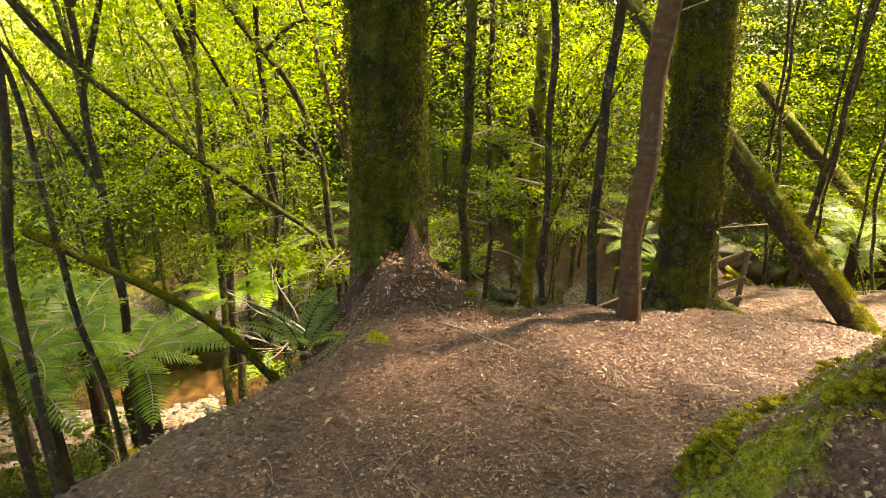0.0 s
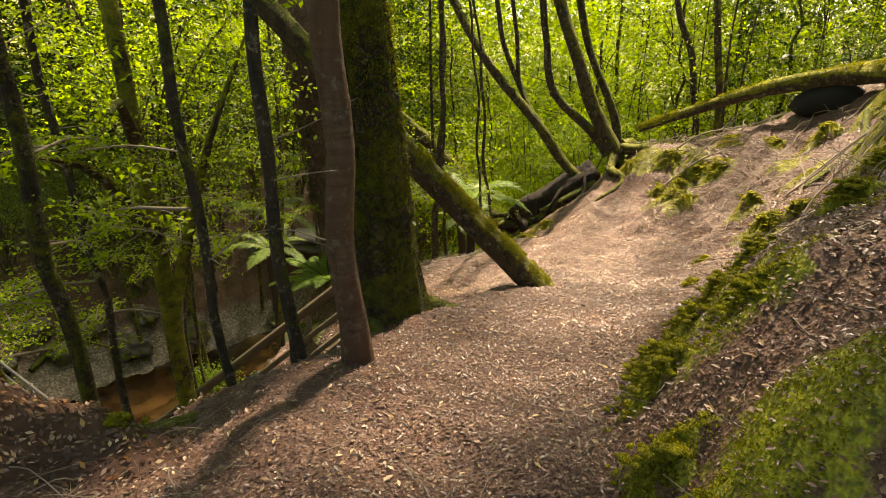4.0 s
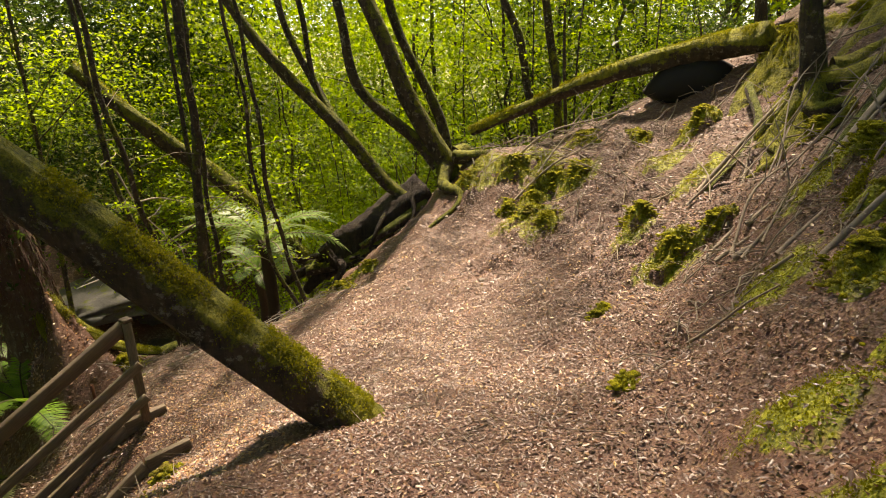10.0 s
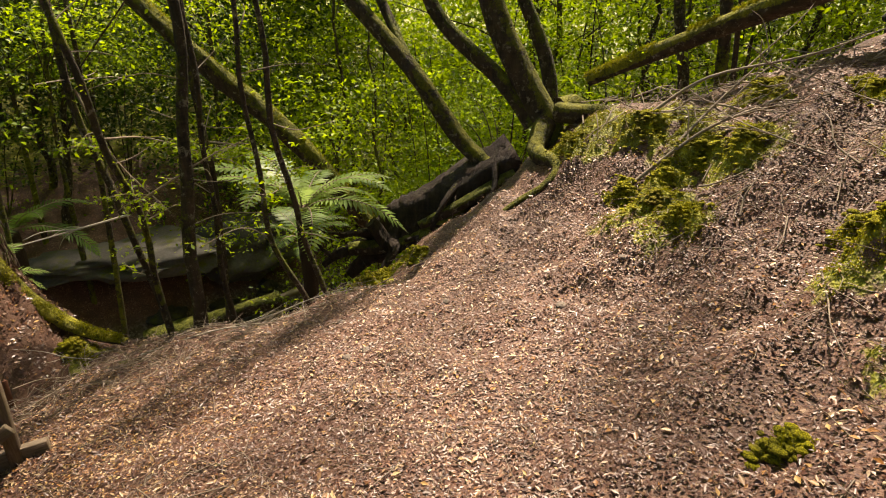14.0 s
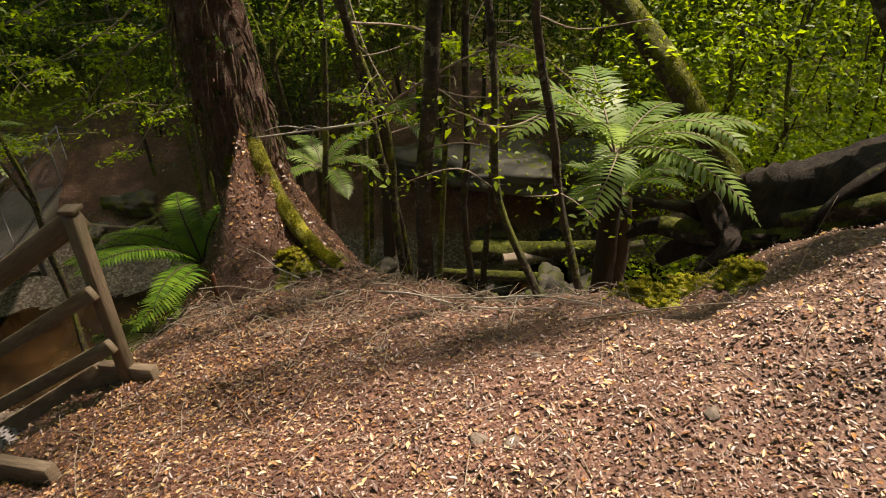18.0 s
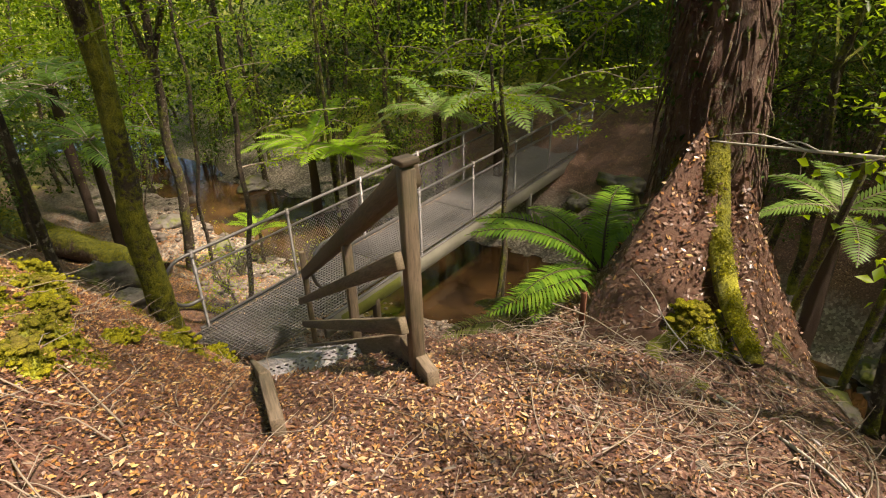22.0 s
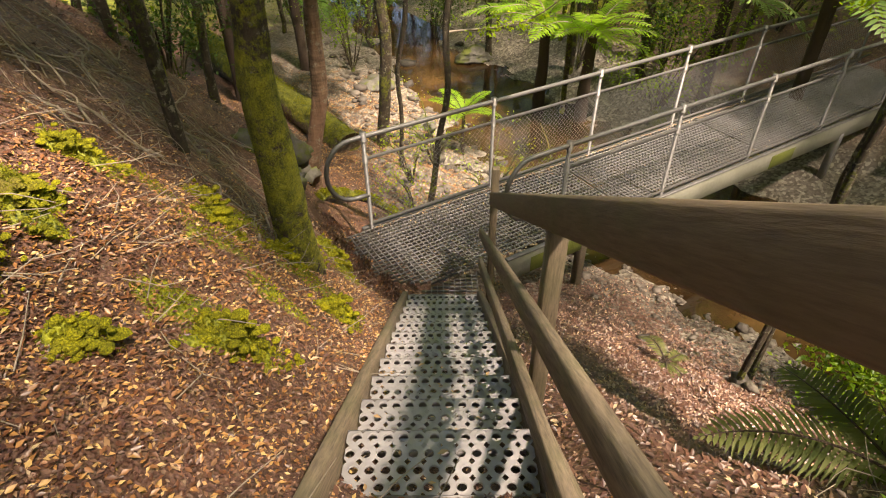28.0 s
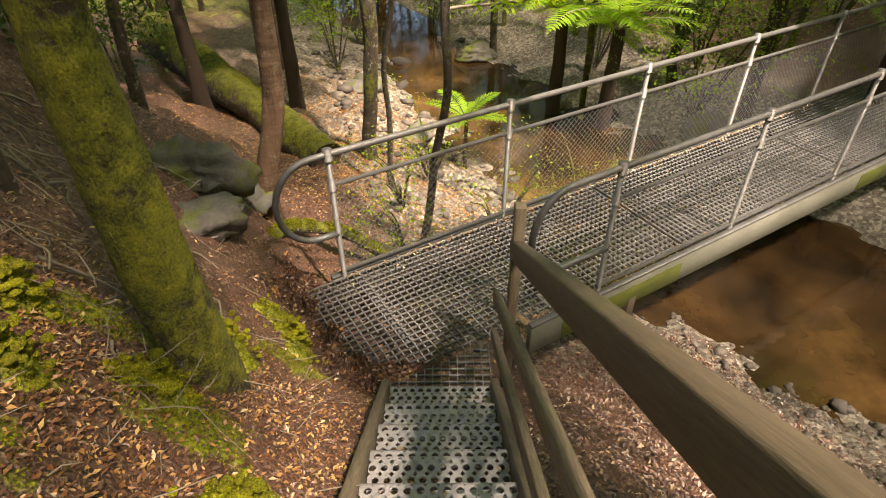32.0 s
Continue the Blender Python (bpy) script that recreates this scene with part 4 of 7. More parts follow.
def tufts_log(root, points, r0, r1, n, leaf, mat, rg):
    """Moss tufts along the upper side of a lying trunk."""
    line = spline(points, 80)
    tan = np.gradient(line, axis=0)
    tan /= np.linalg.norm(tan, axis=1)[:, None]
    side = np.cross(tan, (0, 0, 1.0))
    side /= np.linalg.norm(side, axis=1)[:, None]
    up = np.cross(side, tan)
    keep = np.sin(np.arange(80) * 0.23 + rg.uniform(0, 6)) + np.sin(np.arange(80) * 0.61) > -0.7
    i = rg.choice(np.arange(80)[keep], n)
    a = rg.normal(1.57, 0.6, n)
    rr = (r0 + (r1 - r0) * i / 79)[:, None]
    c = line[i] + (np.cos(a)[:, None] * side[i] + np.sin(a)[:, None] * up[i]) * rr
    vf = leaf_cloud(c, leaf, 0.012, 6, rg, 0.9, 0.5, 0.2)
    tagged(part("moss", (vf[0] - np.array(root.location), vf[1]), mat, root), "yellow-green moss tufts", kind="stuff")


def roots_for(root, foot, r, dirs, bark, reach=0.9, seed=3):
    """Buttress roots that run out over the ground."""
    o = np.array(root.location)
    rg = np.random.default_rng(seed)
    for a in dirs:
        a = radians(a)
        pts, rad = [], []
        for k, d in enumerate(np.linspace(r * 0.4, r + reach, 9)):
            b = a + 0.25 * math.sin(k * 0.9 + a)
            x, y = foot[0] + math.cos(b) * d, foot[1] + math.sin(b) * d
            g = ground(x, y)
            t = k / 8
            pts.append((x, y, g + (0.5 * r * 1.6) * (1 - t) ** 3 + 0.01 - 0.05 * t))
            rad.append(0.12 * (1 - t) + 0.03)
        part("root", (lambda q: (q[0] - o, q[1]))(tube(spline(pts, 18), np.interp(np.linspace(0, 8, 18), range(9), rad) * r / 0.36, 9, 0.15, seed=int(rg.integers(99)))), bark, root, smooth=True)


def lying_leaves(c, e1, e2, size, rg):
    """Leaves lying flat on a slope that runs along e1 and e2 at each place c."""
    unit = lambda q: q / (np.linalg.norm(q, axis=1)[:, None] + 1e-9)
    nor = unit(np.cross(e2, e1))
    nor = nor * np.sign(nor[:, 2:3] + 1e-9)
    e1 = unit(e1)
    e2 = np.cross(nor, e1)
    n = len(c)
    a = rg.uniform(0, 6.28, (n, 1))
    d, s = np.cos(a) * e1 + np.sin(a) * e2, np.cos(a) * e2 - np.sin(a) * e1
    L = size * rg.uniform(0.6, 1.35, (n, 1))
    w = L * 0.25
    c = c + nor * rg.uniform(0.004, 0.012, (n, 1))
    tip = nor * L * rg.normal(0.12, 0.2, (n, 1))
    v = np.stack([c, c + d * L * 0.45 + s * w + tip * 0.6, c + d * L + tip, c + d * L * 0.45 - s * w + tip * 0.3], 1).reshape(-1, 3)
    i = np.arange(n)[:, None] * 4
    return v, np.concatenate([i + np.array([[0, 2, 1]]), i + np.array([[0, 3, 2]])])


def litter_mound(foot, r, h, label, seed):
    """Heaped bark and leaf litter round a trunk's foot."""
    rg = np.random.default_rng(seed)
    n, m = 26, 48
    v = []
    for i in range(n):
        d = r * (0.08 + 0.92 * i / (n - 1))
        for j in range(m):
            a = j * 6.2832 / m
            rr = d * (1 + 0.16 * math.sin(3 * a + seed) + 0.08 * math.sin(7 * a))
            x, y = foot[0] + math.cos(a) * rr, foot[1] + math.sin(a) * rr
            t = i / (n - 1)
            v.append((x, y, ground(x, y) + h * (1 - t) ** 1.15 * (1 + 0.22 * math.sin(3 * a + 3 * t + seed) + 0.14 * math.sin(8 * a + 9 * t)) - 0.06 * t + 0.03 * math.sin(11 * a + 7 * t) * math.sin(13 * t + 5 * a) + rg.normal(0, 0.014)))
    f = [(i * m + j, i * m + (j + 1) % m, (i + 1) * m + (j + 1) % m, (i + 1) * m + j) for i in range(n - 1) for j in range(m)]
    v = np.array(v)
    ob = mesh_object("litter_mound", v - v.mean(0), np.array(f), BARK_LITTER, smooth=True)
    ob.location = v.mean(0)
    tagged(ob, label, "leaf litter")
    rg2 = np.random.default_rng(seed + 1)
    for mat, size, count, lab in ((LITTER, 0.03, 7000, "brown fallen leaves"), (LITTER_CHIP, 0.03, 2200, "pale leaf chips"), (LITTER_WARM, 0.036, 1500, "red-brown fallen leaves")):
        i, j, u, w = rg2.integers(1, n - 1, count), rg2.integers(0, m, count), rg2.uniform(0, 1, (count, 1)), rg2.uniform(0, 1, (count, 1))
        c = v[i * m + j] * (1 - u) * (1 - w) + v[i * m + (j + 1) % m] * u * (1 - w) + v[(i + 1) * m + j] * (1 - u) * w + v[(i + 1) * m + (j + 1) % m] * u * w
        e1, e2 = v[i * m + (j + 1) % m] - v[i * m + j], v[(i + 1) * m + j] - v[i * m + j]
        k = slice(0, count // 4 if r < 0.5 else count)
        vf = lying_leaves(c[k], e1[k], e2[k], size, rg2)
        tagged(part("leaves", (vf[0] - v.mean(0), vf[1]), mat, ob, lab), kind="stuff")


_rg = np.random.default_rng(5)
# the great trees beside the track
T1 = [(-0.33, 5.05, -0.85), (-0.33, 5.07, 0.5), (-0.36, 5.1, 2.0)]
t = tree("massive moss-covered beech trunk beside the track", T1, 0.305, 0.21, BARK_MOSSY, 13, flare=1.55, sides=40, lumps=0.05, flutes=9, rings=110, seed=11, sprays=300, crown_size=3.6)
tufts_on(t, [(-0.33, 5.05, -0.6), (-0.36, 5.1, 3.0)], 0.325, 5200, 0.022, MOSS_DARK, _rg, "moss", "dark green moss")
tufts_on(t, [(-0.33, 5.05, -0.6), (-0.36, 5.1, 2.4)], 0.325, 1300, 0.018, MOSS_TUFT, _rg, "moss", "yellow-green moss")
tufts_on(t, [(-0.33, 5.05, -0.2), (-0.36, 5.1, 2.6)], 0.32, 170, 0.05, LEAF_SHADE_TONE, _rg, label="small creeping fern leaves")
roots_for(t, (-0.33, 5.05), 0.36, (-95, -60, -20, 215, 180), BARK_MOSSY)
litter_mound((-0.33, 4.96), 1.05, 0.75, "heaped brown bark litter round the foot of the mossy tree", 4)
T2 = [(2.61, 5.38, -0.95), (2.52, 5.38, 0.5), (2.36, 5.42, 2.2)]
t = tree("massive dark tree trunk half covered in moss", T2, 0.24, 0.16, BARK_MOSSY, 13, flare=1.55, sides=44, lumps=0.05, flutes=11, rings=110, seed=12, sprays=460, crown_size=4.4)
tufts_on(t, [(2.59, 5.38, -0.6), (2.3, 5.43, 3.0)], 0.255, 3600, 0.022, MOSS_DARK, _rg, "moss", "dark green moss")
tufts_on(t, [(2.6, 5.38, -0.8), (2.42, 5.41, 1.6)], 0.262, 800, 0.018, MOSS_TUFT, _rg, "moss", "yellow-green moss")
tufts_on(t, [(2.58, 5.38, -0.4), (2.34, 5.42, 2.4)], 0.26, 90, 0.045, LEAF_SHADE_TONE, _rg, label="small creeping fern leaves")
roots_for(t, (2.62, 5.38), 0.26, (-20, 30, -150), BARK_DARK, 0.45)
tree("slim brown tree trunk with ringed bark at the track's edge", [(1.74, 4.47, -0.72), (1.69, 4.47, 0.4), (1.68, 4.46, 1.5)], 0.09, 0.062, BARK_BROWN, 10, sides=20, lumps=0.07, rings=90, seed=13, flare=1.25)
# leaning dead trunk
LOG = [(4.78, 5.28, -1.75), (4.65, 5.43, -1.41), (4.29, 5.85, -0.85), (3.72, 6.49, 0.03), (3.19, 7.1, 0.86), (2.5, 7.95, 1.95)]
lo = empty("leaning_trunk", LOG[0], "mossy dead trunk leaning out from the track over the slope", "fallen tree")
lv = spline(LOG, 40)
part("trunk", (lambda q: (q[0] - np.array(LOG[0]), q[1]))(tube(lv, np.r_[np.linspace(0.20, 0.148, 11), np.linspace(0.146, 0.11, 29)], 28, 0.10, 7, seed=5)), BARK_LOG, lo, smooth=True)
tufts_log(lo, LOG[1:4], 0.158, 0.138, 2600, 0.014, MOSS_TUFT, _rg)
# thin trunks on the slope below the track
for k, (p, r, b) in enumerate([
    ([(1.54, 4.89, -0.99), (1.48, 4.91, 0.6), (1.46, 4.91, 1.8)], 0.066, BARK_DARK),
    ([(1.1, 4.93, -0.98), (1.01, 4.95, 0.68), (0.98, 4.95, 1.8)], 0.045, BARK_DARK),
    ([(0.43, 6.18, -1.4), (0.41, 6.18, 0.46), (0.36, 6.18, 1.84)], 0.085, BARK_MOSSY),
    ([(0.77, 7.22, -1.9), (0.76, 7.22, 0.28), (0.65, 7.23, 1.9)], 0.05, BARK_DARK),
    ([(-1.16, 6.89, -1.52), (-1.35, 6.86, 0.11), (-1.58, 6.82, 0.89), (-2.03, 6.74, 1.6)], 0.06, BARK_GOLD),
    ([(-1.04, 6.63, -1.33), (-1.94, 6.46, -0.28), (-2.79, 6.29, 0.45), (-3.86, 6.09, 1.5)], 0.052, BARK_DARK),
    ([(-2.6, 4.1, -1.4), (-2.75, 4.15, -0.2), (-2.9, 4.2, 1.0), (-3.0, 4.2, 1.9)], 0.036, BARK_DARK),
    ([(-1.78, 2.35, -0.31), (-1.74, 2.38, 0.47), (-1.71, 2.4, 1.02)], 0.03, BARK_DARK),
    ([(-2.05, 2.5, -0.45), (-2.0, 2.5, 0.4), (-1.97, 2.5, 1.3)], 0.036, BARK_MOSSY),
    ([(6.56, 9.59, -2.81), (6.64, 9.58, -1.43), (6.7, 9.58, -0.45)], 0.085, BARK_DARK),
    ([(6.41, 9.94, -3.18), (6.26, 9.92, -1.65), (6.1, 9.89, -0.86)], 0.05, BARK_GOLD),
    ([(6.46, 10.1, -3.2), (6.17, 10.13, -1.55), (6.03, 10.14, -0.45)], 0.05, BARK_GOLD),
    ([(6.95, 9.7, -2.97), (6.87, 9.7, -1.69), (6.88, 9.7, -0.85)], 0.042, BARK_DARK),
    ([(7.62, 8.93, -2.63), (7.44, 8.97, -1.92), (7.37, 8.98, -1.51)], 0.042, BARK_DARK),
    ([(7.31, 8.7, -2.54), (7.08, 8.78, -1.91), (7.01, 8.8, -1.37)], 0.036, BARK_DARK),
    ([(7.12, 10.3, -3.4), (7.16, 10.29, -1.94), (7.13, 10.29, -1.07)], 0.045, BARK_DARK),
    ([(1.46, 7.88, -3.91), (1.46, 7.85, -3.17), (1.46, 7.84, -2.7), (1.46, 7.87, -2.31)], 0.175, BARK_MOSSLOG),
    ([(-1.21, 8.16, -4.85), (-1.21, 8.37, -3.72), (-1.21, 8.42, -2.99)], 0.125, BARK_BROWN),
    ([(-0.95, 9.5, -5.4), (-0.9, 9.72, -3.94), (-0.89, 9.73, -3.02)], 0.06, BARK_DARK),
    ([(-3.62, 9.47, -5.6), (-3.6, 9.59, -4.38), (-3.6, 9.61, -3.65)], 0.14, BARK_GOLD),
    ([(-2.64, 9.54, -5.6), (-2.62, 9.61, -4.19), (-2.6, 9.68, -3.42)], 0.05, BARK_DARK),
    ([(-2.04, 7.22, -4.31), (-2.05, 7.33, -3.02), (-2.05, 7.35, -2.0)], 0.08, BARK_DARK),
    ([(-2.57, 6.38, -3.68), (-2.61, 6.6, -2.71), (-2.64, 6.72, -2.03)], 0.08, BARK_MOSSY),
    ([(-3.44, 5.8, -3.55), (-3.47, 5.91, -2.67), (-3.48, 5.96, -2.08)], 0.08, BARK_DARK),
    ([(2.53, 11.23, -5.0), (2.6, 11.3, -3.22), (2.55, 11.25, -2.14), (2.54, 11.24, -1.69)], 0.042, BARK_MOSSY),
    ([(2.45, 11.44, -5.0), (2.44, 11.44, -3.01), (2.39, 11.39, -2.54)], 0.032, BARK_DARK),
    ([(8.87, 3.47, 0.0), (8.87, 3.55, 0.54), (8.86, 3.61, 1.17)], 0.15, BARK_DARK),
    ([(12.18, 7.62, -0.9), (12.07, 7.86, 0.83), (11.89, 8.22, 1.7)], 0.10, BARK_DARK),
    ([(12.1, 7.15, -0.8), (12.04, 7.3, 0.91), (11.99, 7.42, 1.64)], 0.10, BARK_GOLD),
]):
    names = {id(BARK_DARK): "dark slender tree trunk spotted with lichen", id(BARK_MOSSY): "slender tree trunk wrapped in green moss", id(BARK_GOLD): "tree trunk coated in golden-green moss", id(BARK_MOSSLOG): "thick trunk coated in bright yellow-green moss", id(BARK_BROWN): "slender reddish-brown tree trunk"}
    r *= 0.72
    tree(names[id(b)], p, r, r * 0.55, b, 5.0 + (k * 37 % 14) / 10 if p[0][2] < -3.4 and p[0][0] < 3 else 7.5 + (k * 37 % 30) / 10, sides=14, rings=46, seed=40 + k, lumps=0.14, leaf=0.075, sprays=120 if p[0][2] < -3.4 else 24 if p[0][0] > 5 else 60, per=14, limbs=5, crown_size=1.8, crown=not (6.9 < p[0][0] < 8 or p[0][0] > 11), leaves=LEAF_LIT_TONE)
# many-stemmed mossy tree on the brow
mt = empty("many_stemmed_tree", (10.1, 8.2, -1.2), "mossy tree with several bent stems from one base on the brow", "tree")
for k, (p, r) in enumerate([
    ([(10.15, 8.05, -1.3), (10.1, 8.17, -1.01), (9.84, 8.62, -0.08), (9.64, 8.96, 0.89), (9.49, 9.22, 1.63)], 0.21),
    ([(10.0, 8.3, -1.0), (9.83, 8.64, -0.53), (9.43, 9.31, 0.21), (9.34, 9.48, 1.16), (9.3, 9.54, 1.65)], 0.12),
    ([(10.1, 8.6, -1.7), (9.9, 9.21, -1.35), (9.52, 9.81, -0.45), (8.96, 10.66, 0.69), (8.6, 11.23, 1.73)], 0.15),
    ([(9.52, 9.81, -0.45), (9.55, 10.17, 0.02), (9.29, 10.55, 1.03), (9.2, 10.67, 1.73)], 0.085),
    ([(9.52, 9.81, -0.45), (9.48, 10.26, 0.3), (9.43, 10.34, 1.2), (9.38, 10.41, 1.72)], 0.065),
    ([(10.5, 8.4, -1.2), (10.58, 8.6, -0.34), (10.29, 9.1, 0.89), (10.17, 9.3, 1.68)], 0.12),
]):
    ln = spline(grown(p, 6.5), 40)
    part("stem", (lambda q: (q[0] - np.array(mt.location), q[1]))(tube(ln, np.linspace(r * 0.76, r * 0.38, 40), 16, 0.14, seed=80 + k)), BARK_GOLD if k in (0, 2) else BARK_DARK, mt, smooth=True)
roots_for(mt, (10.1, 8.15), 0.3, (-80, -40, 10, -150), BARK_GOLD, 1.0, 8)
_c, _vf = crown_leaves(np.random.default_rng(91), (9.2, 10.9, 6.4), (1.5, 1.5, 0.9), 40, 14, 0.11)
part("crown", (_vf[0] - np.array(mt.location), _vf[1]), LEAF_LIT_TONE, mt)
# shaggy tree at the head of the stairs
BT = [(5.05, 10.6, -2.7), (5.0, 10.62, -1.6), (4.85, 10.7, -0.2), (4.75, 10.8, 1.2)]
t = tree("thick shaggy tree with red-brown bark above the creek", BT, 0.262, 0.19, BARK_RED, 12, flare=1.4, sides=40, lumps=0.10, flutes=8, rings=100, seed=14, sprays=80)
roots_for(t, (5.05, 10.55), 0.29, (-95, -140, -10, 180), BARK_LOG, 0.9, 9)
roots_for(t, (5.1, 10.5), 0.30, (-58,), BARK_GOLD, 1.1, 10)
litter_mound((5.08, 10.5), 1.1, 0.72, "bark litter and twigs heaped against the shaggy tree", 6)
for q, r in (([(5.12, 10.42, -1.85), (5.28, 10.26, -2.2), (5.45, 10.08, -2.42), (5.68, 9.84, -2.6), (5.9, 9.62, -2.68)], 0.085), ([(4.98, 10.36, -2.0), (5.0, 10.14, -2.35), (5.06, 9.9, -2.62)], 0.05)):
    ln = spline(q, 24)
    part("root", (lambda p: (p[0] - np.array(t.location), p[1]))(tube(ln, np.linspace(r * 1.1, r * 0.45, 24), 14, 0.2, seed=77)), BARK_MOSSLOG, t, "buttress root thick with yellow-green moss", True)
    tufts_log(t, q, r, r * 0.5, 900, 0.014, MOSS_TUFT, _rg)


def bark_strips(root, points, r, n, rg):
    """Loose strips and fibres of bark hanging down a trunk."""
    line, out = spline(points, 80), []
    for _ in range(n):
        i = int(rg.integers(14, 80))
        a = rg.uniform(0, 6.28)
        w = np.array((math.cos(a), math.sin(a), 0))
        side = np.array((-w[1], w[0], 0))
        top = line[i] + w * r * (1.35 - 0.35 * min(1, i / 40))
        L, sw = rg.uniform(0.12, 0.5), rg.normal(0, 0.25)
        low = top + (0, 0, -L) + w * rg.uniform(0.0, 0.07) + side * sw * L
        out.append(tris(tube(spline([top, (top + low) / 2 + w * rg.uniform(0, 0.03), low], 5), np.linspace(rg.uniform(0.005, 0.014), 0.002, 5), 4, cap=False)))
    o = np.array(root.location)
    v, f = merged(out)
    tagged(part("loose_bark", (v - o, f), BARK_RED, root), "hanging strips of shaggy bark", kind="stuff")


bark_strips(t, BT, 0.262, 520, _rg)
tufts_on(t, [(4.98, 10.62, -1.9), (4.8, 10.75, 0.4)], 0.285, 90, 0.06, LEAF_SHADE_TONE, _rg, label="small fern leaves clinging to the bark")
tufts_on(t, [(4.98, 10.63, -1.7), (4.75, 10.8, 1.2)], 0.266, 500, 0.03, LITTER, _rg, "loose_bark", "hanging flakes of bark")
# tall trees added on the hill; their crowns shade the track's first part and hillside
for k, (x, y, tx, ty) in enumerate(((7.2, 0.6, 6.2, 3.4), (4.6, -1.8, 3.4, 1.6), (9.8, 1.6, 9.2, 5.0), (12.8, 3.2, 12.4, 5.0))):
    g = ground(x, y)
    tree("tall tree added on the hillside, its high crown there to cast shade", [(x, y, g), (x * 0.8 + tx * 0.2, y * 0.8 + ty * 0.2, g + 3.0), ((x + tx) / 2, (y + ty) / 2, g + 5.5)], 0.17, 0.10, BARK_MOSSY, 9.5, seed=160 + k, sprays=380, per=16, leaf=0.16, limbs=9, crown_size=3.0, sides=16)
_foot = empty("old_stump", (8.87, 3.47, ground(8.87, 3.47)), "mossy old stump with spreading roots round the hillside tree", "stump")
roots_for(_foot, (8.87, 3.47), 0.26, (100, 150, 195, 240, 285, 60), BARK_MOSSLOG, 0.55, 15)


def root_mass(x, y, r, h, label, seed):
    """A lumpy mound of roots and soil under a hillside tree, mossy above and hollow below."""
    rg = np.random.default_rng(seed)
    n, m = 22, 44
    ph = rg.uniform(0, 6.28, 5)
    v = []
    for i in range(n):
        t = i / (n - 1)
        for j in range(m):
            a = j * 6.2832 / m
            d = r * (0.04 + t) * (1 + 0.2 * math.sin(3 * a + ph[0]) + 0.14 * math.sin(5 * a + ph[1] + 2 * t) + 0.09 * math.sin(9 * a + ph[2]))
            px, py = x + math.cos(a) * d, y + math.sin(a) * d
            ridge = abs(math.sin(4.5 * a + ph[3] + 1.5 * math.sin(2 * a)))
            v.append((px, py, ground(px, py) + h * (1 - t ** 1.4) * (0.55 + 0.55 * ridge) - 0.1 * t + rg.normal(0, 0.012)))
    v = np.array(v)
    o = v.mean(0)
    f = np.array([(i * m + j, i * m + (j + 1) % m, (i + 1) * m + (j + 1) % m, (i + 1) * m + j) for i in range(n - 1) for j in range(m)])
    ob = mesh_object("root_mass", v - o, f, BARK_ROOTMASS, smooth=True)
    ob.location = o
    tagged(ob, label, "roots")
    k = rg.integers(0, n * m * 2 // 3, 1500)
    vf = leaf_cloud(v[k] + rg.normal(0, 0.02, (1500, 3)) * (1, 1, 0.3), 0.016, 0.012, 4, rg, 0.9, 0.55, 0.0)
    tagged(part("moss", (vf[0] - o, vf[1]), MOSS_TUFT, ob), kind="stuff")


root_mass(8.85, 3.52, 0.5, 0.26, "mossy root mass round the hillside tree", 501)
root_mass(10.3, 3.8, 0.5, 0.3, "mossy root plate at the end of the fallen log", 502)
root_mass(9.9, 2.6, 0.6, 0.5, "dark mossy root mass on the hillside", 503)
root_mass(9.0, 2.0, 0.5, 0.4, "dark mossy root mass on the hillside", 504)
gz0 = ground
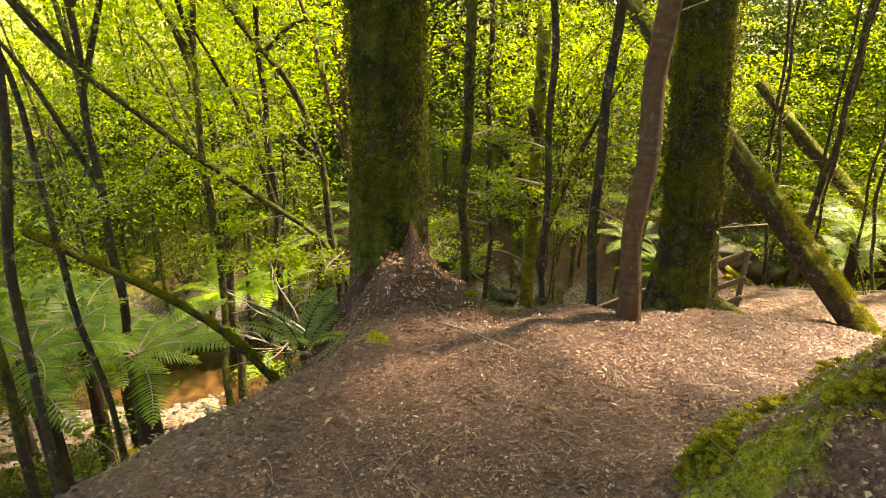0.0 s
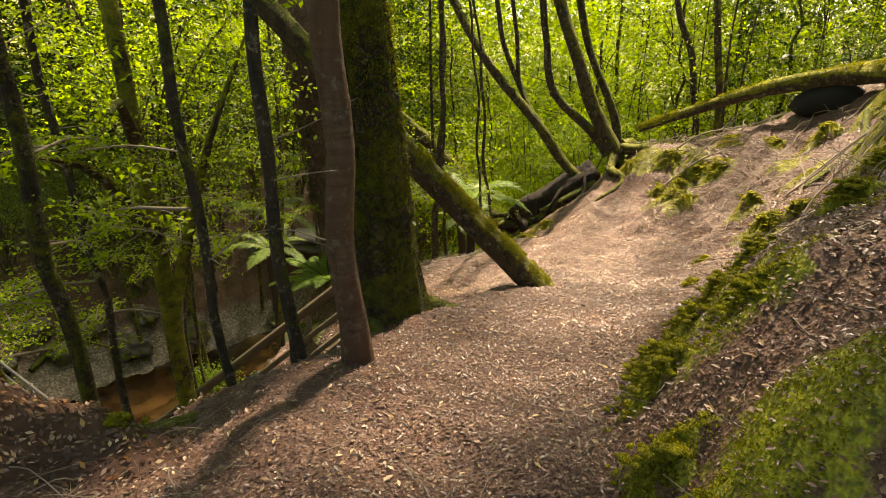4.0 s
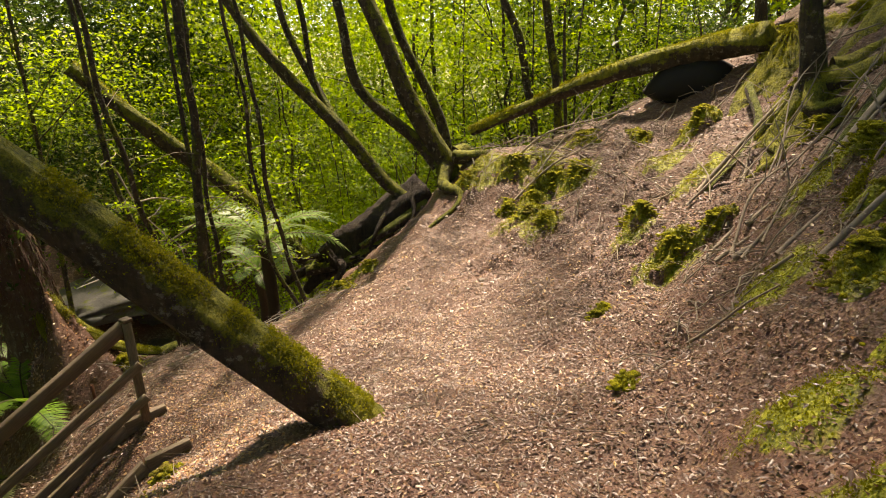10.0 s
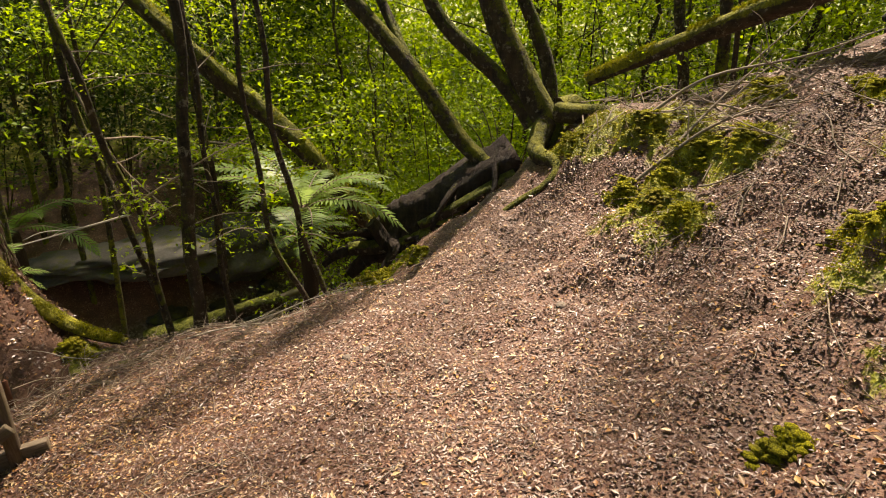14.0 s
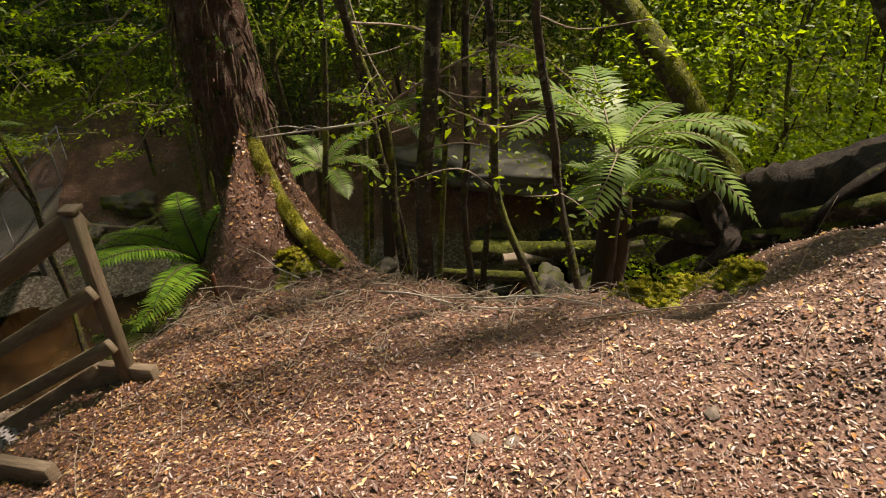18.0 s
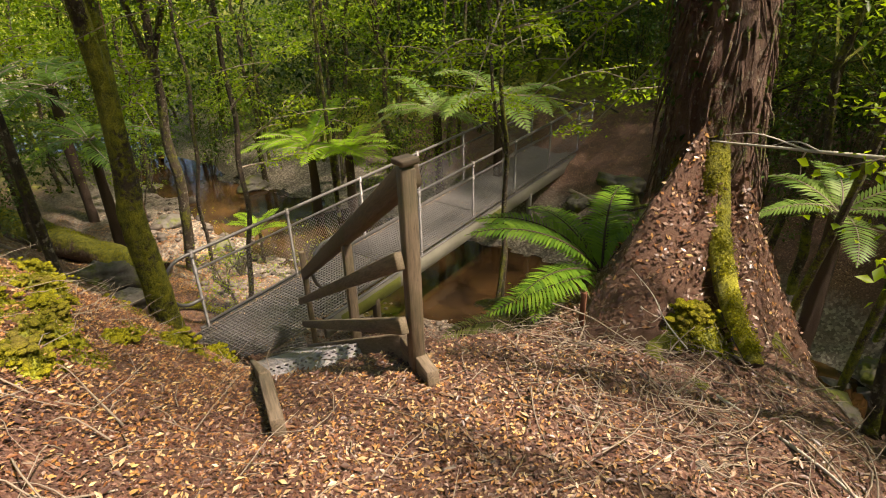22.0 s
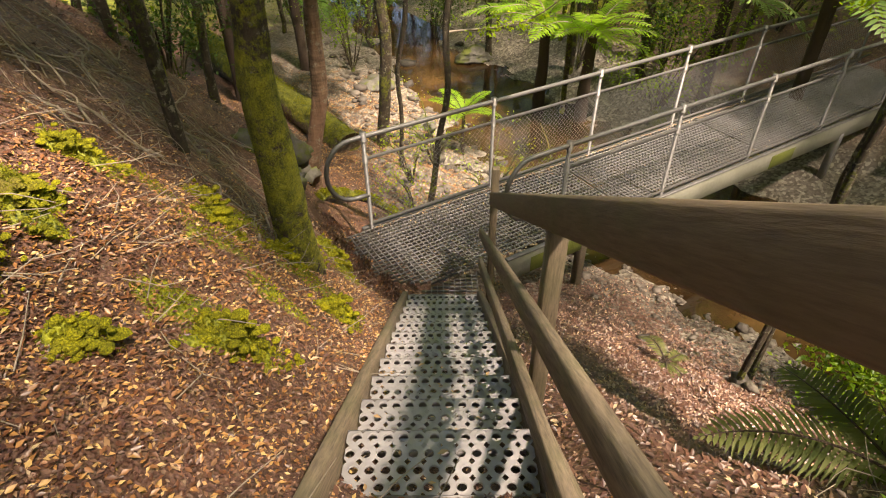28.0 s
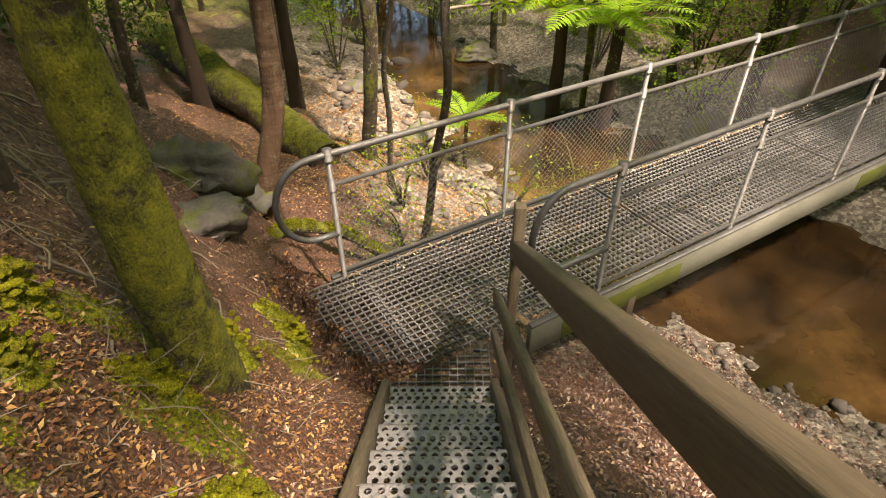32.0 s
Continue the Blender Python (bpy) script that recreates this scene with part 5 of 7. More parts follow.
# fallen mossy logs
for k, (p, r0, r1, b, lab) in enumerate([
    ([(10.9, 8.2, -0.55), (11.0, 7.2, -0.12), (10.9, 6.0, 0.32), (10.7, 4.8, 0.62), (10.4, 4.0, 0.75)], 0.075, 0.165, BARK_MOSSLOG, "long moss-covered fallen log lying along the brow"),
    ([(8.9, 9.95, -2.75), (9.2, 9.7, -2.3), (9.6, 9.35, -2.0), (10.3, 8.75, -1.45)], 0.15, 0.30, BARK_ROOT, "dark rotten log jutting from the bank under the tree"),
    ([(8.75, 9.7, -2.2), (9.0, 9.6, -2.55), (9.3, 9.5, -2.25)], 0.07, 0.12, BARK_ROOT, "dark crooked root beside the rotten log"),
    ([(8.7, 10.1, -3.0), (8.85, 9.85, -2.7), (9.3, 9.45, -2.3)], 0.06, 0.11, BARK_ROOT, "dark crooked root beside the rotten log"),
    ([(9.1, 9.2, -2.2), (9.5, 8.9, -1.95), (10.0, 8.5, -1.6)], 0.05, 0.08, BARK_DARK, "low root along the edge of the bank"),
    ([(8.55, 9.9, -2.55), (9.1, 9.5, -2.5), (9.7, 9.0, -2.1)], 0.08, 0.10, BARK_DARK, "dark branch beside the rotten log"),
    ([(10.6, 12.0, -3.4), (9.51, 12.69, -1.68), (8.52, 13.35, -0.55), (7.6, 13.9, 0.6)], 0.17, 0.13, BARK_MOSSY, "thick mossy trunk leaning over the creek"),
    ([(-0.6, 8.1, -4.85), (-0.9, 8.35, -4.98), (-0.95, 8.8, -5.2), (-0.7, 9.2, -5.45)], 0.06, 0.05, BARK_GOLD, "low mossy root running over the slope"),
    ([(-1.36, 4.58, -1.5), (-1.73, 4.47, -0.94), (-2.25, 4.31, -0.44), (-2.97, 4.1, 0.1)], 0.034, 0.026, BARK_MOSSY, "mossy branch leaning above the creek slope"),
    ([(-3.2, 8.85, -5.6), (-5.1, 7.85, -5.35), (-7.7, 6.6, -5.15)], 0.22, 0.32, BARK_LOG, "thick mossy log lying along the creek flat"),
    ([(6.9, 3.55, gz0(6.9, 3.55) + 0.03), (7.9, 3.0, gz0(7.9, 3.0) + 0.12), (9.4, 2.5, gz0(9.4, 2.5) + 0.15)], 0.035, 0.06, BARK_DARK, "dark fallen branch lying across the hillside"),
    ([(6.4, 3.2, gz0(6.4, 3.2) + 0.02), (7.2, 2.8, gz0(7.2, 2.8) + 0.1), (8.3, 2.0, gz0(8.3, 2.0) + 0.12)], 0.03, 0.05, BARK_MOSSY, "mossy fallen branch lying across the hillside"),
    ([(8.2, 4.2, gz0(8.2, 4.2) + 0.02), (9.0, 3.9, gz0(9.0, 3.9) + 0.1), (9.9, 4.1, gz0(9.9, 4.1) + 0.12)], 0.03, 0.05, BARK_DARK, "dark fallen branch lying across the hillside"),
    ([(7.4, 15.2, -5.6), (9.8, 14.3, -5.2)], 0.18, 0.16, BARK_DARK, "grey driftwood log on the creek stones"),
    ([(8.0, 14.6, -5.5), (10.6, 14.8, -5.4)], 0.10, 0.08, TWIG, "bleached driftwood branch on the creek stones"),
    ([(0.2, 16.2, -5.75), (1.6, 17.2, -5.2)], 0.06, 0.04, BARK_DARK, "dark dead branch under the bridge end"),
    ([(-0.6, 16.8, -5.5), (1.2, 16.4, -5.5)], 0.05, 0.03, TWIG, "pale dead branch under the bridge end"),
    ([(0.6, 17.4, -5.3), (1.9, 15.9, -5.7)], 0.05, 0.03, BARK_DARK, "dark dead branch under the bridge end"),
    ([(6.9, 14.4, -5.6), (8.6, 13.6, -5.3)], 0.09, 0.07, BARK_DARK, "dark driftwood branch on the creek stones"),
]):
    lo = empty("fallen_log", p[0], lab, "log")
    ln = spline(p, 34)
    part("trunk", (lambda q: (q[0] - np.array(p[0]), q[1]))(tube(ln, np.linspace(r0, r1, 34), 18, 0.34 if b is BARK_ROOT else 0.18, seed=120 + k)), b, lo, smooth=True)
    if b in (BARK_GOLD, BARK_MOSSY, BARK_LOG, BARK_MOSSLOG):
        tufts_log(lo, p, r0, r1, 5000 if b is BARK_MOSSLOG else 1800, 0.015, MOSS_TUFT, _rg)
_gr = np.random.default_rng(33)
for k, (a, b, r) in enumerate((((9.0, 9.85, -2.5), (8.4, 9.9, -2.35), 0.07), ((9.1, 9.8, -2.45), (8.5, 10.4, -2.9), 0.08), ((9.2, 9.65, -2.2), (8.7, 9.45, -2.75), 0.07), 
                               ((9.9, 9.1, -1.6), (9.2, 9.1, -2.25), 0.05), ((10.1, 8.8, -1.35), (9.5, 8.75, -2.0), 0.045), ((9.6, 9.3, -2.1), (9.0, 9.35, -2.4), 0.045))):
    a, b = np.array(a), np.array(b)
    root = empty("gnarled_root", tuple(a), "dark gnarled root twisting out of the rotten log", "root")
    ln = spline([a, a + (b - a) * 0.35 + _gr.normal(0, 0.09, 3), a + (b - a) * 0.7 + _gr.normal(0, 0.09, 3), b], 20)
    part("stem", (lambda q: (q[0] - a, q[1]))(tube(ln, np.linspace(r * 1.3, r * 0.45, 20), 12, 0.3, seed=330 + k)), BARK_ROOT, root, smooth=True)
    for j in range(2):
        p = ln[_gr.integers(8, 19)]
        e = p + _gr.normal(0, 0.16, 3)
        part("rootlet", (lambda q: (q[0] - a, q[1]))(tube(spline([p, (p + e) / 2 + _gr.normal(0, 0.03, 3), e], 8), np.linspace(r * 0.4, r * 0.1, 8), 6)), BARK_ROOT, root, smooth=True)
# near-black solid painting the shade of the hollow under the log on the brow
hollow = mesh_object("hollow_shade_form", *tube(spline([(10.95, 5.5, 0.10), (10.88, 4.95, 0.22), (10.68, 4.35, 0.36)], 12), [0.02, 0.12, 0.2, 0.26, 0.3, 0.31, 0.31, 0.3, 0.28, 0.24, 0.18, 0.08], 14, 0.15, seed=3), HOLLOW_SHADE, smooth=True)
tagged(hollow, "black form painting the shade of the hollow under the brow log", "root plate")

# soil and leaves heaped against the end of the deck
for k, (x, y, rr, h) in enumerate(((0.72, 8.58, 0.30, 0.20), (0.42, 8.44, 0.34, 0.20), (0.08, 8.32, 0.34, 0.12), (-0.28, 8.3, 0.34, 0.10))):
    litter_mound((x, y), rr, h, "leaf litter and soil banked against the end of the deck", 30 + k)

# ---- the forest around ----
def far_tree(k, x, y, rg, leaves, height):
    g = ground(x, y)
    d = rg.normal(0, 0.35, 2)
    pts = [(x, y, g), (x + d[0] * 0.4, y + d[1] * 0.4, g + height * 0.4), (x + d[0], y + d[1], g + height)]
    r = rg.uniform(0.035, 0.10)
    root = empty("tree", (x, y, g - 0.2), "slender forest tree with small green leaves" if r < 0.1 else "forest tree with a mossy trunk", "tree", "forest trees round the creek")
    o = np.array((x, y, g - 0.2))
    pts[0] = (x, y, g - 0.2)
    line = spline(pts, 16)
    line[1:, :2] += rg.normal(0, 0.05, (15, 2))
    bark = (BARK_DARK, BARK_MOSSY, BARK_GOLD)[k % 3]
    part("trunk", (lambda q: (q[0] - o, q[1]))(tube(line, np.linspace(r, r * 0.35, 16), 8, 0.1, seed=k)), bark, root, smooth=True)
    cl = []
    for j in range(9):
        z = rg.uniform(0.12 if x > 9 else 0.42, 1.0)
        c = line[int(z * 15)] + np.r_[rg.normal(0, 1.0, 2), rg.normal(0, 0.3)]
        cl.append(c)
        a = line[max(0, int(z * 15) - 2)]
        part("limb", (lambda q: (q[0] - o, q[1]))(tube(np.array([a, (a + c) / 2 + (0, 0, 0.12), c]), (r * 0.3, r * 0.2, 0.008), 5)), bark, root, smooth=True)
    sub = np.repeat(np.array(cl), 26, axis=0) + rg.normal(0, 1, (26 * len(cl), 3)) * (0.62, 0.62, 0.36)
    vf = leaf_cloud(sub, 0.085, (0.2, 0.2, 0.05), 14, rg)
    part("crown", (vf[0] - o, vf[1]), leaves, root)


def shrub(x, y, rg, leaves, size, leaf=0.065, sprays=70, per=14, label="leafy green forest shrub", z=None):
    g = ground(x, y) if z is None else z
    o = np.array((x, y, g))
    root = empty("shrub", (x, y, g), label, "shrub", "undergrowth")
    cents = []
    for j in range(7):
        a = rg.uniform(0, 6.28)
        tip = o + np.array((math.cos(a) * size * rg.uniform(0.4, 1.0), math.sin(a) * size * rg.uniform(0.4, 1.0), size * rg.uniform(0.6, 1.7)))
        ln = spline([o - (0, 0, 0.1), (o + tip) / 2 + np.array((0, 0, size * 0.3)), tip], 9)
        part("stem", (lambda q: (q[0] - o, q[1]))(tube(ln, np.linspace(0.018, 0.004, 9), 5)), BARK_DARK, root, smooth=True)
        cents += [ln[i] for i in (4, 5, 6, 7, 8, 8)]
    c = np.array(cents)[rg.integers(0, len(cents), sprays)] + rg.normal(0, 1, (sprays, 3)) * size * (0.26, 0.26, 0.2)
    vf = leaf_cloud(c, leaf, (leaf * 2.4, leaf * 2.4, leaf * 0.7), per, rg)
    part("leaves", (vf[0] - o, vf[1]), leaves, root)


def scatter(n, x0, x1, y0, y1, clear, seed, apart=1.1):
    rg = np.random.default_rng(seed)
    out = []
    for _ in range(n * 30):
        x, y = rg.uniform(x0, x1), rg.uniform(y0, y1)
        if near_track(x, y) < clear or any(math.hypot(x - a, y - b) < apart for a, b in out):
            continue
        s, w = (Vector((x, y, DECK)) - B0).dot(BD), (Vector((x, y, DECK)) - B0).dot(BN)
        if -2 < s < SPAN + 2 and -1.0 < w < WIDTH + 1.2:
            continue
        out.append((x, y))
        if len(out) == n:
            break
    return out


_rf = np.random.default_rng(77)
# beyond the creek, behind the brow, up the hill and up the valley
# Lit and shaded directions are set by the leaf tone.
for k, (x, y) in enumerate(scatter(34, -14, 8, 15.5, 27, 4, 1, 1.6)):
    far_tree(k, x, y, _rf, LEAF if x < -4 else LEAF_SHADE_TONE, _rf.uniform(6, 10))
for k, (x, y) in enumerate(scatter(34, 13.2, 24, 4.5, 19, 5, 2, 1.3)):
    far_tree(k, x, y, _rf, LEAF_LIT_TONE, _rf.uniform(5, 9))
for k, (x, y) in enumerate(scatter(16, 5.5, 16, -5, 2.2, 3, 3, 1.5)):
    far_tree(k, x, y, _rf, LEAF, _rf.uniform(6, 9))
for k, (x, y) in enumerate(scatter(36, -20, -4.5, 3, 14, 4.5, 4, 1.4)):
    if x > -9.5 and y > 6.8:
        continue
    far_tree(k, x, y, _rf, LEAF, _rf.uniform(5, 9))
for k, (x, y) in enumerate(scatter(16, -9, 5, -11, -3.5, 2.5, 5, 1.6)):
    far_tree(k, x, y, _rf, LEAF, _rf.uniform(6, 9))
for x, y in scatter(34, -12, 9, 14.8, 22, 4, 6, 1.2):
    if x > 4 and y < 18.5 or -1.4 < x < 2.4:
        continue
    shrub(x, y, _rf, LEAF_SHADE_TONE, _rf.uniform(1.0, 1.9), 0.075, 110)
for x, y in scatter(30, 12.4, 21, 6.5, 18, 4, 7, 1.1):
    shrub(x, y, _rf, LEAF_LIT_TONE, _rf.uniform(0.9, 1.7), 0.07, 110)
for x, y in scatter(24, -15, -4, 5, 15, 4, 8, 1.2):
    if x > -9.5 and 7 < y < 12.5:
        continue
    shrub(x, y, _rf, LEAF_SHADE_TONE, _rf.uniform(0.7, 1.4), 0.065, 90)
for k, (x, y, h) in enumerate(((-9.5, 10.4, 4.5), (-6.5, 5.8, 5.0), (-4.6, 14.8, 6.0), (-8.0, 13.0, 6.0), (2.8, 17.6, 7.0), (4.6, 16.6, 6.0), (7.0, 17.8, 7.0), (10.0, 16.8, 6.0), (11.2, 12.6, 5.5), (14.6, 12.0, 5.0), (14.8, 9.4, 4.6), (11.6, 14.4, 5.0))):
    far_tree(k, x, y, _rf, LEAF_LIT_TONE if x > 9 else LEAF, h)
for x, y, s in ((-7.4, 9.6, 1.2), (-3.6, 14.6, 1.4), (-6.0, 14.2, 1.6), (3.4, 16.6, 1.5), (11.4, 9.8, 1.2), (3.0, 12.0, 0.5), (5.0, 17.4, 1.8)):
    shrub(x, y, _rf, LEAF_SHADE_TONE if y > 16 else LEAF, s, 0.055, 130, 15)
for x, y, s in ((-1.5, 20.4, 1.7), (0.3, 19.6, 1.5), (-3.6, 20.6, 1.8), (1.9, 19.0, 1.4), (-0.4, 21.6, 1.9), (-2.6, 22.2, 2.0), (3.2, 18.8, 1.5)):
    shrub(x, y, _rf, LEAF_SHADE_TONE, s, 0.06, 130, 15, "shrub on the far bank with leaves in the shade tone")
for x, y, s in ((-0.95, 9.35, 0.55), (-1.45, 10.5, 0.7), (-1.9, 11.8, 0.8), (-2.3, 9.6, 0.5), (-3.2, 10.2, 0.6)):
    shrub(x, y, _rf, LEAF_LIT_TONE, s, 0.04, 36, 9, "thin straggling shrub beside the footbridge")
for x, y, s in ((-1.6, 6.9, 0.8),):
    shrub(x, y, _rf, LEAF_SHADE_TONE, s, 0.05, 120, 16, "shrub on the creek slope with leaves in the shade tone")


def woods(name, n, r0, r1, a0, a1, leaf, mat, label, seed, high=9.5, thin=-0.25, low=-99, roof=99):
    """Far foliage, too dense to count: layered sprays over the slopes that close the valley."""
    rg = np.random.default_rng(seed)
    a, r = np.radians(rg.uniform(a0, a1, n)), rg.uniform(r0, r1, n)
    x, y = 3 + np.sin(a) * r, 7 + np.cos(a) * r
    g = land(x, y)
    z = g + rg.beta(1.2, 1.3, n) * (high - g * 0.4)
    ok = (z > low) & (z < roof)
    x, y, z = x[ok], y[ok], z[ok]
    n = len(x)
    keep = np.sin(x * 0.9 + 2 * np.sin(z * 0.8)) + np.sin(y * 1.1 - z * 0.7) + 0.8 * np.sin(x * 2.3 + y * 1.9 + z * 1.7) + rg.normal(0, 0.35, n) > thin
    vf = leaf_cloud(np.stack([x, y, z], 1)[keep], leaf, (leaf * 3.5, leaf * 3.5, leaf * 0.8), 13, rg)
    tagged(mesh_object(name, *vf, mat), label, "foliage", kind="stuff")


# Bright and shaded masses differ by leaf colour, painted by direction and height.
woods("far_woods", 5600, 16, 30, -80, -24, 0.20, LEAF_LIT_TONE, "dense sunlit forest foliage up the creek", 301, 11, low=-0.8, roof=6.0)
woods("far_woods", 5600, 15, 28, -80, -24, 0.20, LEAF_SHADE_TONE, "deep shaded undergrowth up the creek", 307, 9, -0.7, roof=-0.8)
woods("far_woods", 9000, 16, 30, -26, 46, 0.24, LEAF_SHADE_TONE, "deep shaded forest foliage beyond the creek", 305, 12, -0.6)
woods("far_woods", 5600, 11.5, 17, 35, 73, 0.12, LEAF_LIT_TONE, "sunlit forest foliage behind the brow", 302, 12, -0.05, roof=5.5)
woods("far_woods", 4900, 17.5, 28, 36, 80, 0.25, LEAF_LIT_TONE, "dense forest foliage behind the brow", 306, 17, -0.9, roof=7.5)
woods("far_woods", 2600, 12, 17, 14, 42, 0.12, LEAF_SHADE_TONE, "shaded forest foliage beyond the gully", 309, 10, 0.1, roof=5.5)
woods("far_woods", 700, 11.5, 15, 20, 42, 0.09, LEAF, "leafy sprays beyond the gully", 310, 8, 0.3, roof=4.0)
woods("far_woods", 3200, 12, 26, 73, 112, 0.2, LEAF_SHADE_TONE, "dark shaded forest beyond the hilltop", 311, 12, -0.7, roof=7.5)
woods("far_woods", 2600, 13, 26, 100, 180, 0.22, LEAF_SHADE_TONE, "dense forest foliage on the hill", 303)
woods("far_woods", 5000, 15, 28, -180, -75, 0.22, LEAF_SHADE_TONE, "dense forest foliage up the valley", 304)


def canopy(n, x0, x1, y0, y1, z0, z1, leaf, seed, gaps):
    """Leaves added to block the sun over the far woods and the sky behind."""
    rg = np.random.default_rng(seed)
    x, y, z = rg.uniform(x0, x1, n), rg.uniform(y0, y1, n), rg.uniform(z0, z1, n)
    keep = np.sin(x * 0.8 + 1.3 * np.sin(y * 0.6)) + np.sin(y * 0.9 - 0.7 * x) + rg.normal(0, 0.3, n) > gaps
    vf = leaf_cloud(np.stack([x, y, z], 1)[keep], leaf, (leaf * 2, leaf * 2, leaf * 0.5), 9, rg, 0.4)
    tagged(mesh_object("forest_canopy", *vf, LEAF), "leaf mass added over or behind the far woods to block sun and sky", "foliage", kind="stuff")


canopy(1900, -9, 9, 20, 30, 5.5, 8.5, 0.36, 401, -1.6)
canopy(4200, 25.5, 33, 0, 30, 1, 15, 0.36, 404, -9)
canopy(3000, -6, 27, 31, 36, -2, 12, 0.36, 408, -9)
canopy(900, -20, -9, 8, 26, 6, 9, 0.36, 402, 0.0)
# ground spots kept sunny by holes in the added leaf roof (x, y, radius)
SUN_FLECKS = [(8.1, 6.7, 1.1), (9.3, 7.0, 1.1), (9.1, 6.0, 0.8), (10.2, 5.4, 0.9), (3.7, 3.7, 0.4), (5.8, 5.0, 0.7), (6.6, 8.0, 1.3), (5.2, 8.1, 0.5), (2.75, 7.3, 0.7), (3.7, 6.9, 0.5), (5.5, 9.4, 0.6), (1.6, 3.4, 0.3),
              (2.3, 2.5, 0.55), (7.7, 4.4, 0.7), (7.0, 6.4, 0.8), (7.4, 8.2, 0.6), (3.3, 8.4, 0.5), (-0.4, 11.2, 1.2), (-3.0, 10.2, 0.8), (-4.5, 12.8, 1.2), (0.3, 9.6, 0.9), (1.8, 9.2, 0.6), (8.3, 10.4, 0.9), (4.2, 5.9, 0.4), (4.4, 3.2, 0.5), (1.4, 1.6, 0.4), (6.4, 3.2, 0.7), (7.6, 3.5, 0.8), (5.4, 9.9, 0.9), (4.9, 9.3, 0.6), (-2.5, 8.0, 1.2), (-1.5, 6.6, 0.9), (-3.5, 11.0, 1.5), (10.8, 6.2, 1.1), (10.4, 7.4, 0.8), (9.2, 3.8, 0.7), (2.9, 15.1, 1.5), (1.9, 17.6, 1.2), (4.4, 13.6, 1.0), (0.9, 14.1, 1.2), (5.0, 2.9, 0.9), (8.6, 4.2, 0.8), (9.0, 14.5, 1.5), (7.5, 14.0, 1.2), (10.5, 15.5, 1.2)]


def added_leaf_roof(n, x0, x1, y0, y1, z0, z1, leaf, seed, gaps):
    """Unseen leaves added to shade track and creek; sun enters only through their holes."""
    rg = np.random.default_rng(seed)
    x, y, z = rg.uniform(x0, x1, n), rg.uniform(y0, y1, n), rg.uniform(z0, z1, n)
    drop = (z + 1.8) / _s.z
    gx, gy = x - _s.x * drop, y - _s.y * drop
    keep = np.sin(x * 1.1 + 1.3 * np.sin(y * 0.9)) + np.sin(y * 1.3 - 0.7 * x) + rg.normal(0, 0.4, n) > gaps
    for fx, fy, fr in SUN_FLECKS:
        keep &= np.hypot(gx - fx, gy - fy) > fr * rg.uniform(0.75, 1.3, n)
    vf = leaf_cloud(np.stack([x, y, z], 1)[keep], leaf, (leaf * 1.3, leaf * 1.3, leaf * 0.4), 9, rg, 0.4)
    tagged(mesh_object("forest_canopy", *vf, LEAF), "unseen leaf roof added to shade the track and creek", "foliage", kind="stuff")


added_leaf_roof(3000, -4, 15, -3, 14.5, 8.0, 10.5, 0.22, 405, -1.3)
added_leaf_roof(120, 2.8, 5.4, 3.6, 8.2, 8.0, 10.0, 0.2, 409, -2.0)
added_leaf_roof(280, 4, 8.2, 7.5, 11, 7.0, 8.5, 0.2, 407, -2.0)
added_leaf_roof(1000, -12, 7, 11, 20, 5.5, 7.5, 0.22, 406, -0.9)


def leafy_branch(points, seed, leaf=0.045, mat=None, label="thin branch with sprays of small bright leaves"):
    """A thin hanging branch whose side twigs carry flat sprays of small leaves."""
    rg = np.random.default_rng(seed)
    ln = spline(points, 18)
    o = ln[0]
    root = empty("leafy_branch", tuple(o), label, "branch", "hanging branches")
    part("stick", (lambda q: (q[0] - o, q[1]))(tube(ln, np.linspace(0.012, 0.004, 18), 6)), TWIG, root, smooth=True)
    tips = []
    for k in range(9):
        a = ln[rg.integers(5, 18)]
        b = a + rg.normal(0, 1, 3) * (0.3, 0.3, 0.1)
        part("side_twig", (lambda q: (q[0] - o, q[1]))(tube(np.array([a, (a + b) / 2 + (0, 0, 0.03), b]), (0.005, 0.004, 0.002), 4)), TWIG, root, smooth=True)
        tips += [a + (b - a) * u for u in (0.35, 0.6, 0.8, 1.0)]
    vf = leaf_cloud(np.array(tips), leaf, (0.07, 0.07, 0.025), 11, rg, 0.45)
    part("leaves", (vf[0] - o, vf[1]), mat or LEAF_LIT_TONE, root)


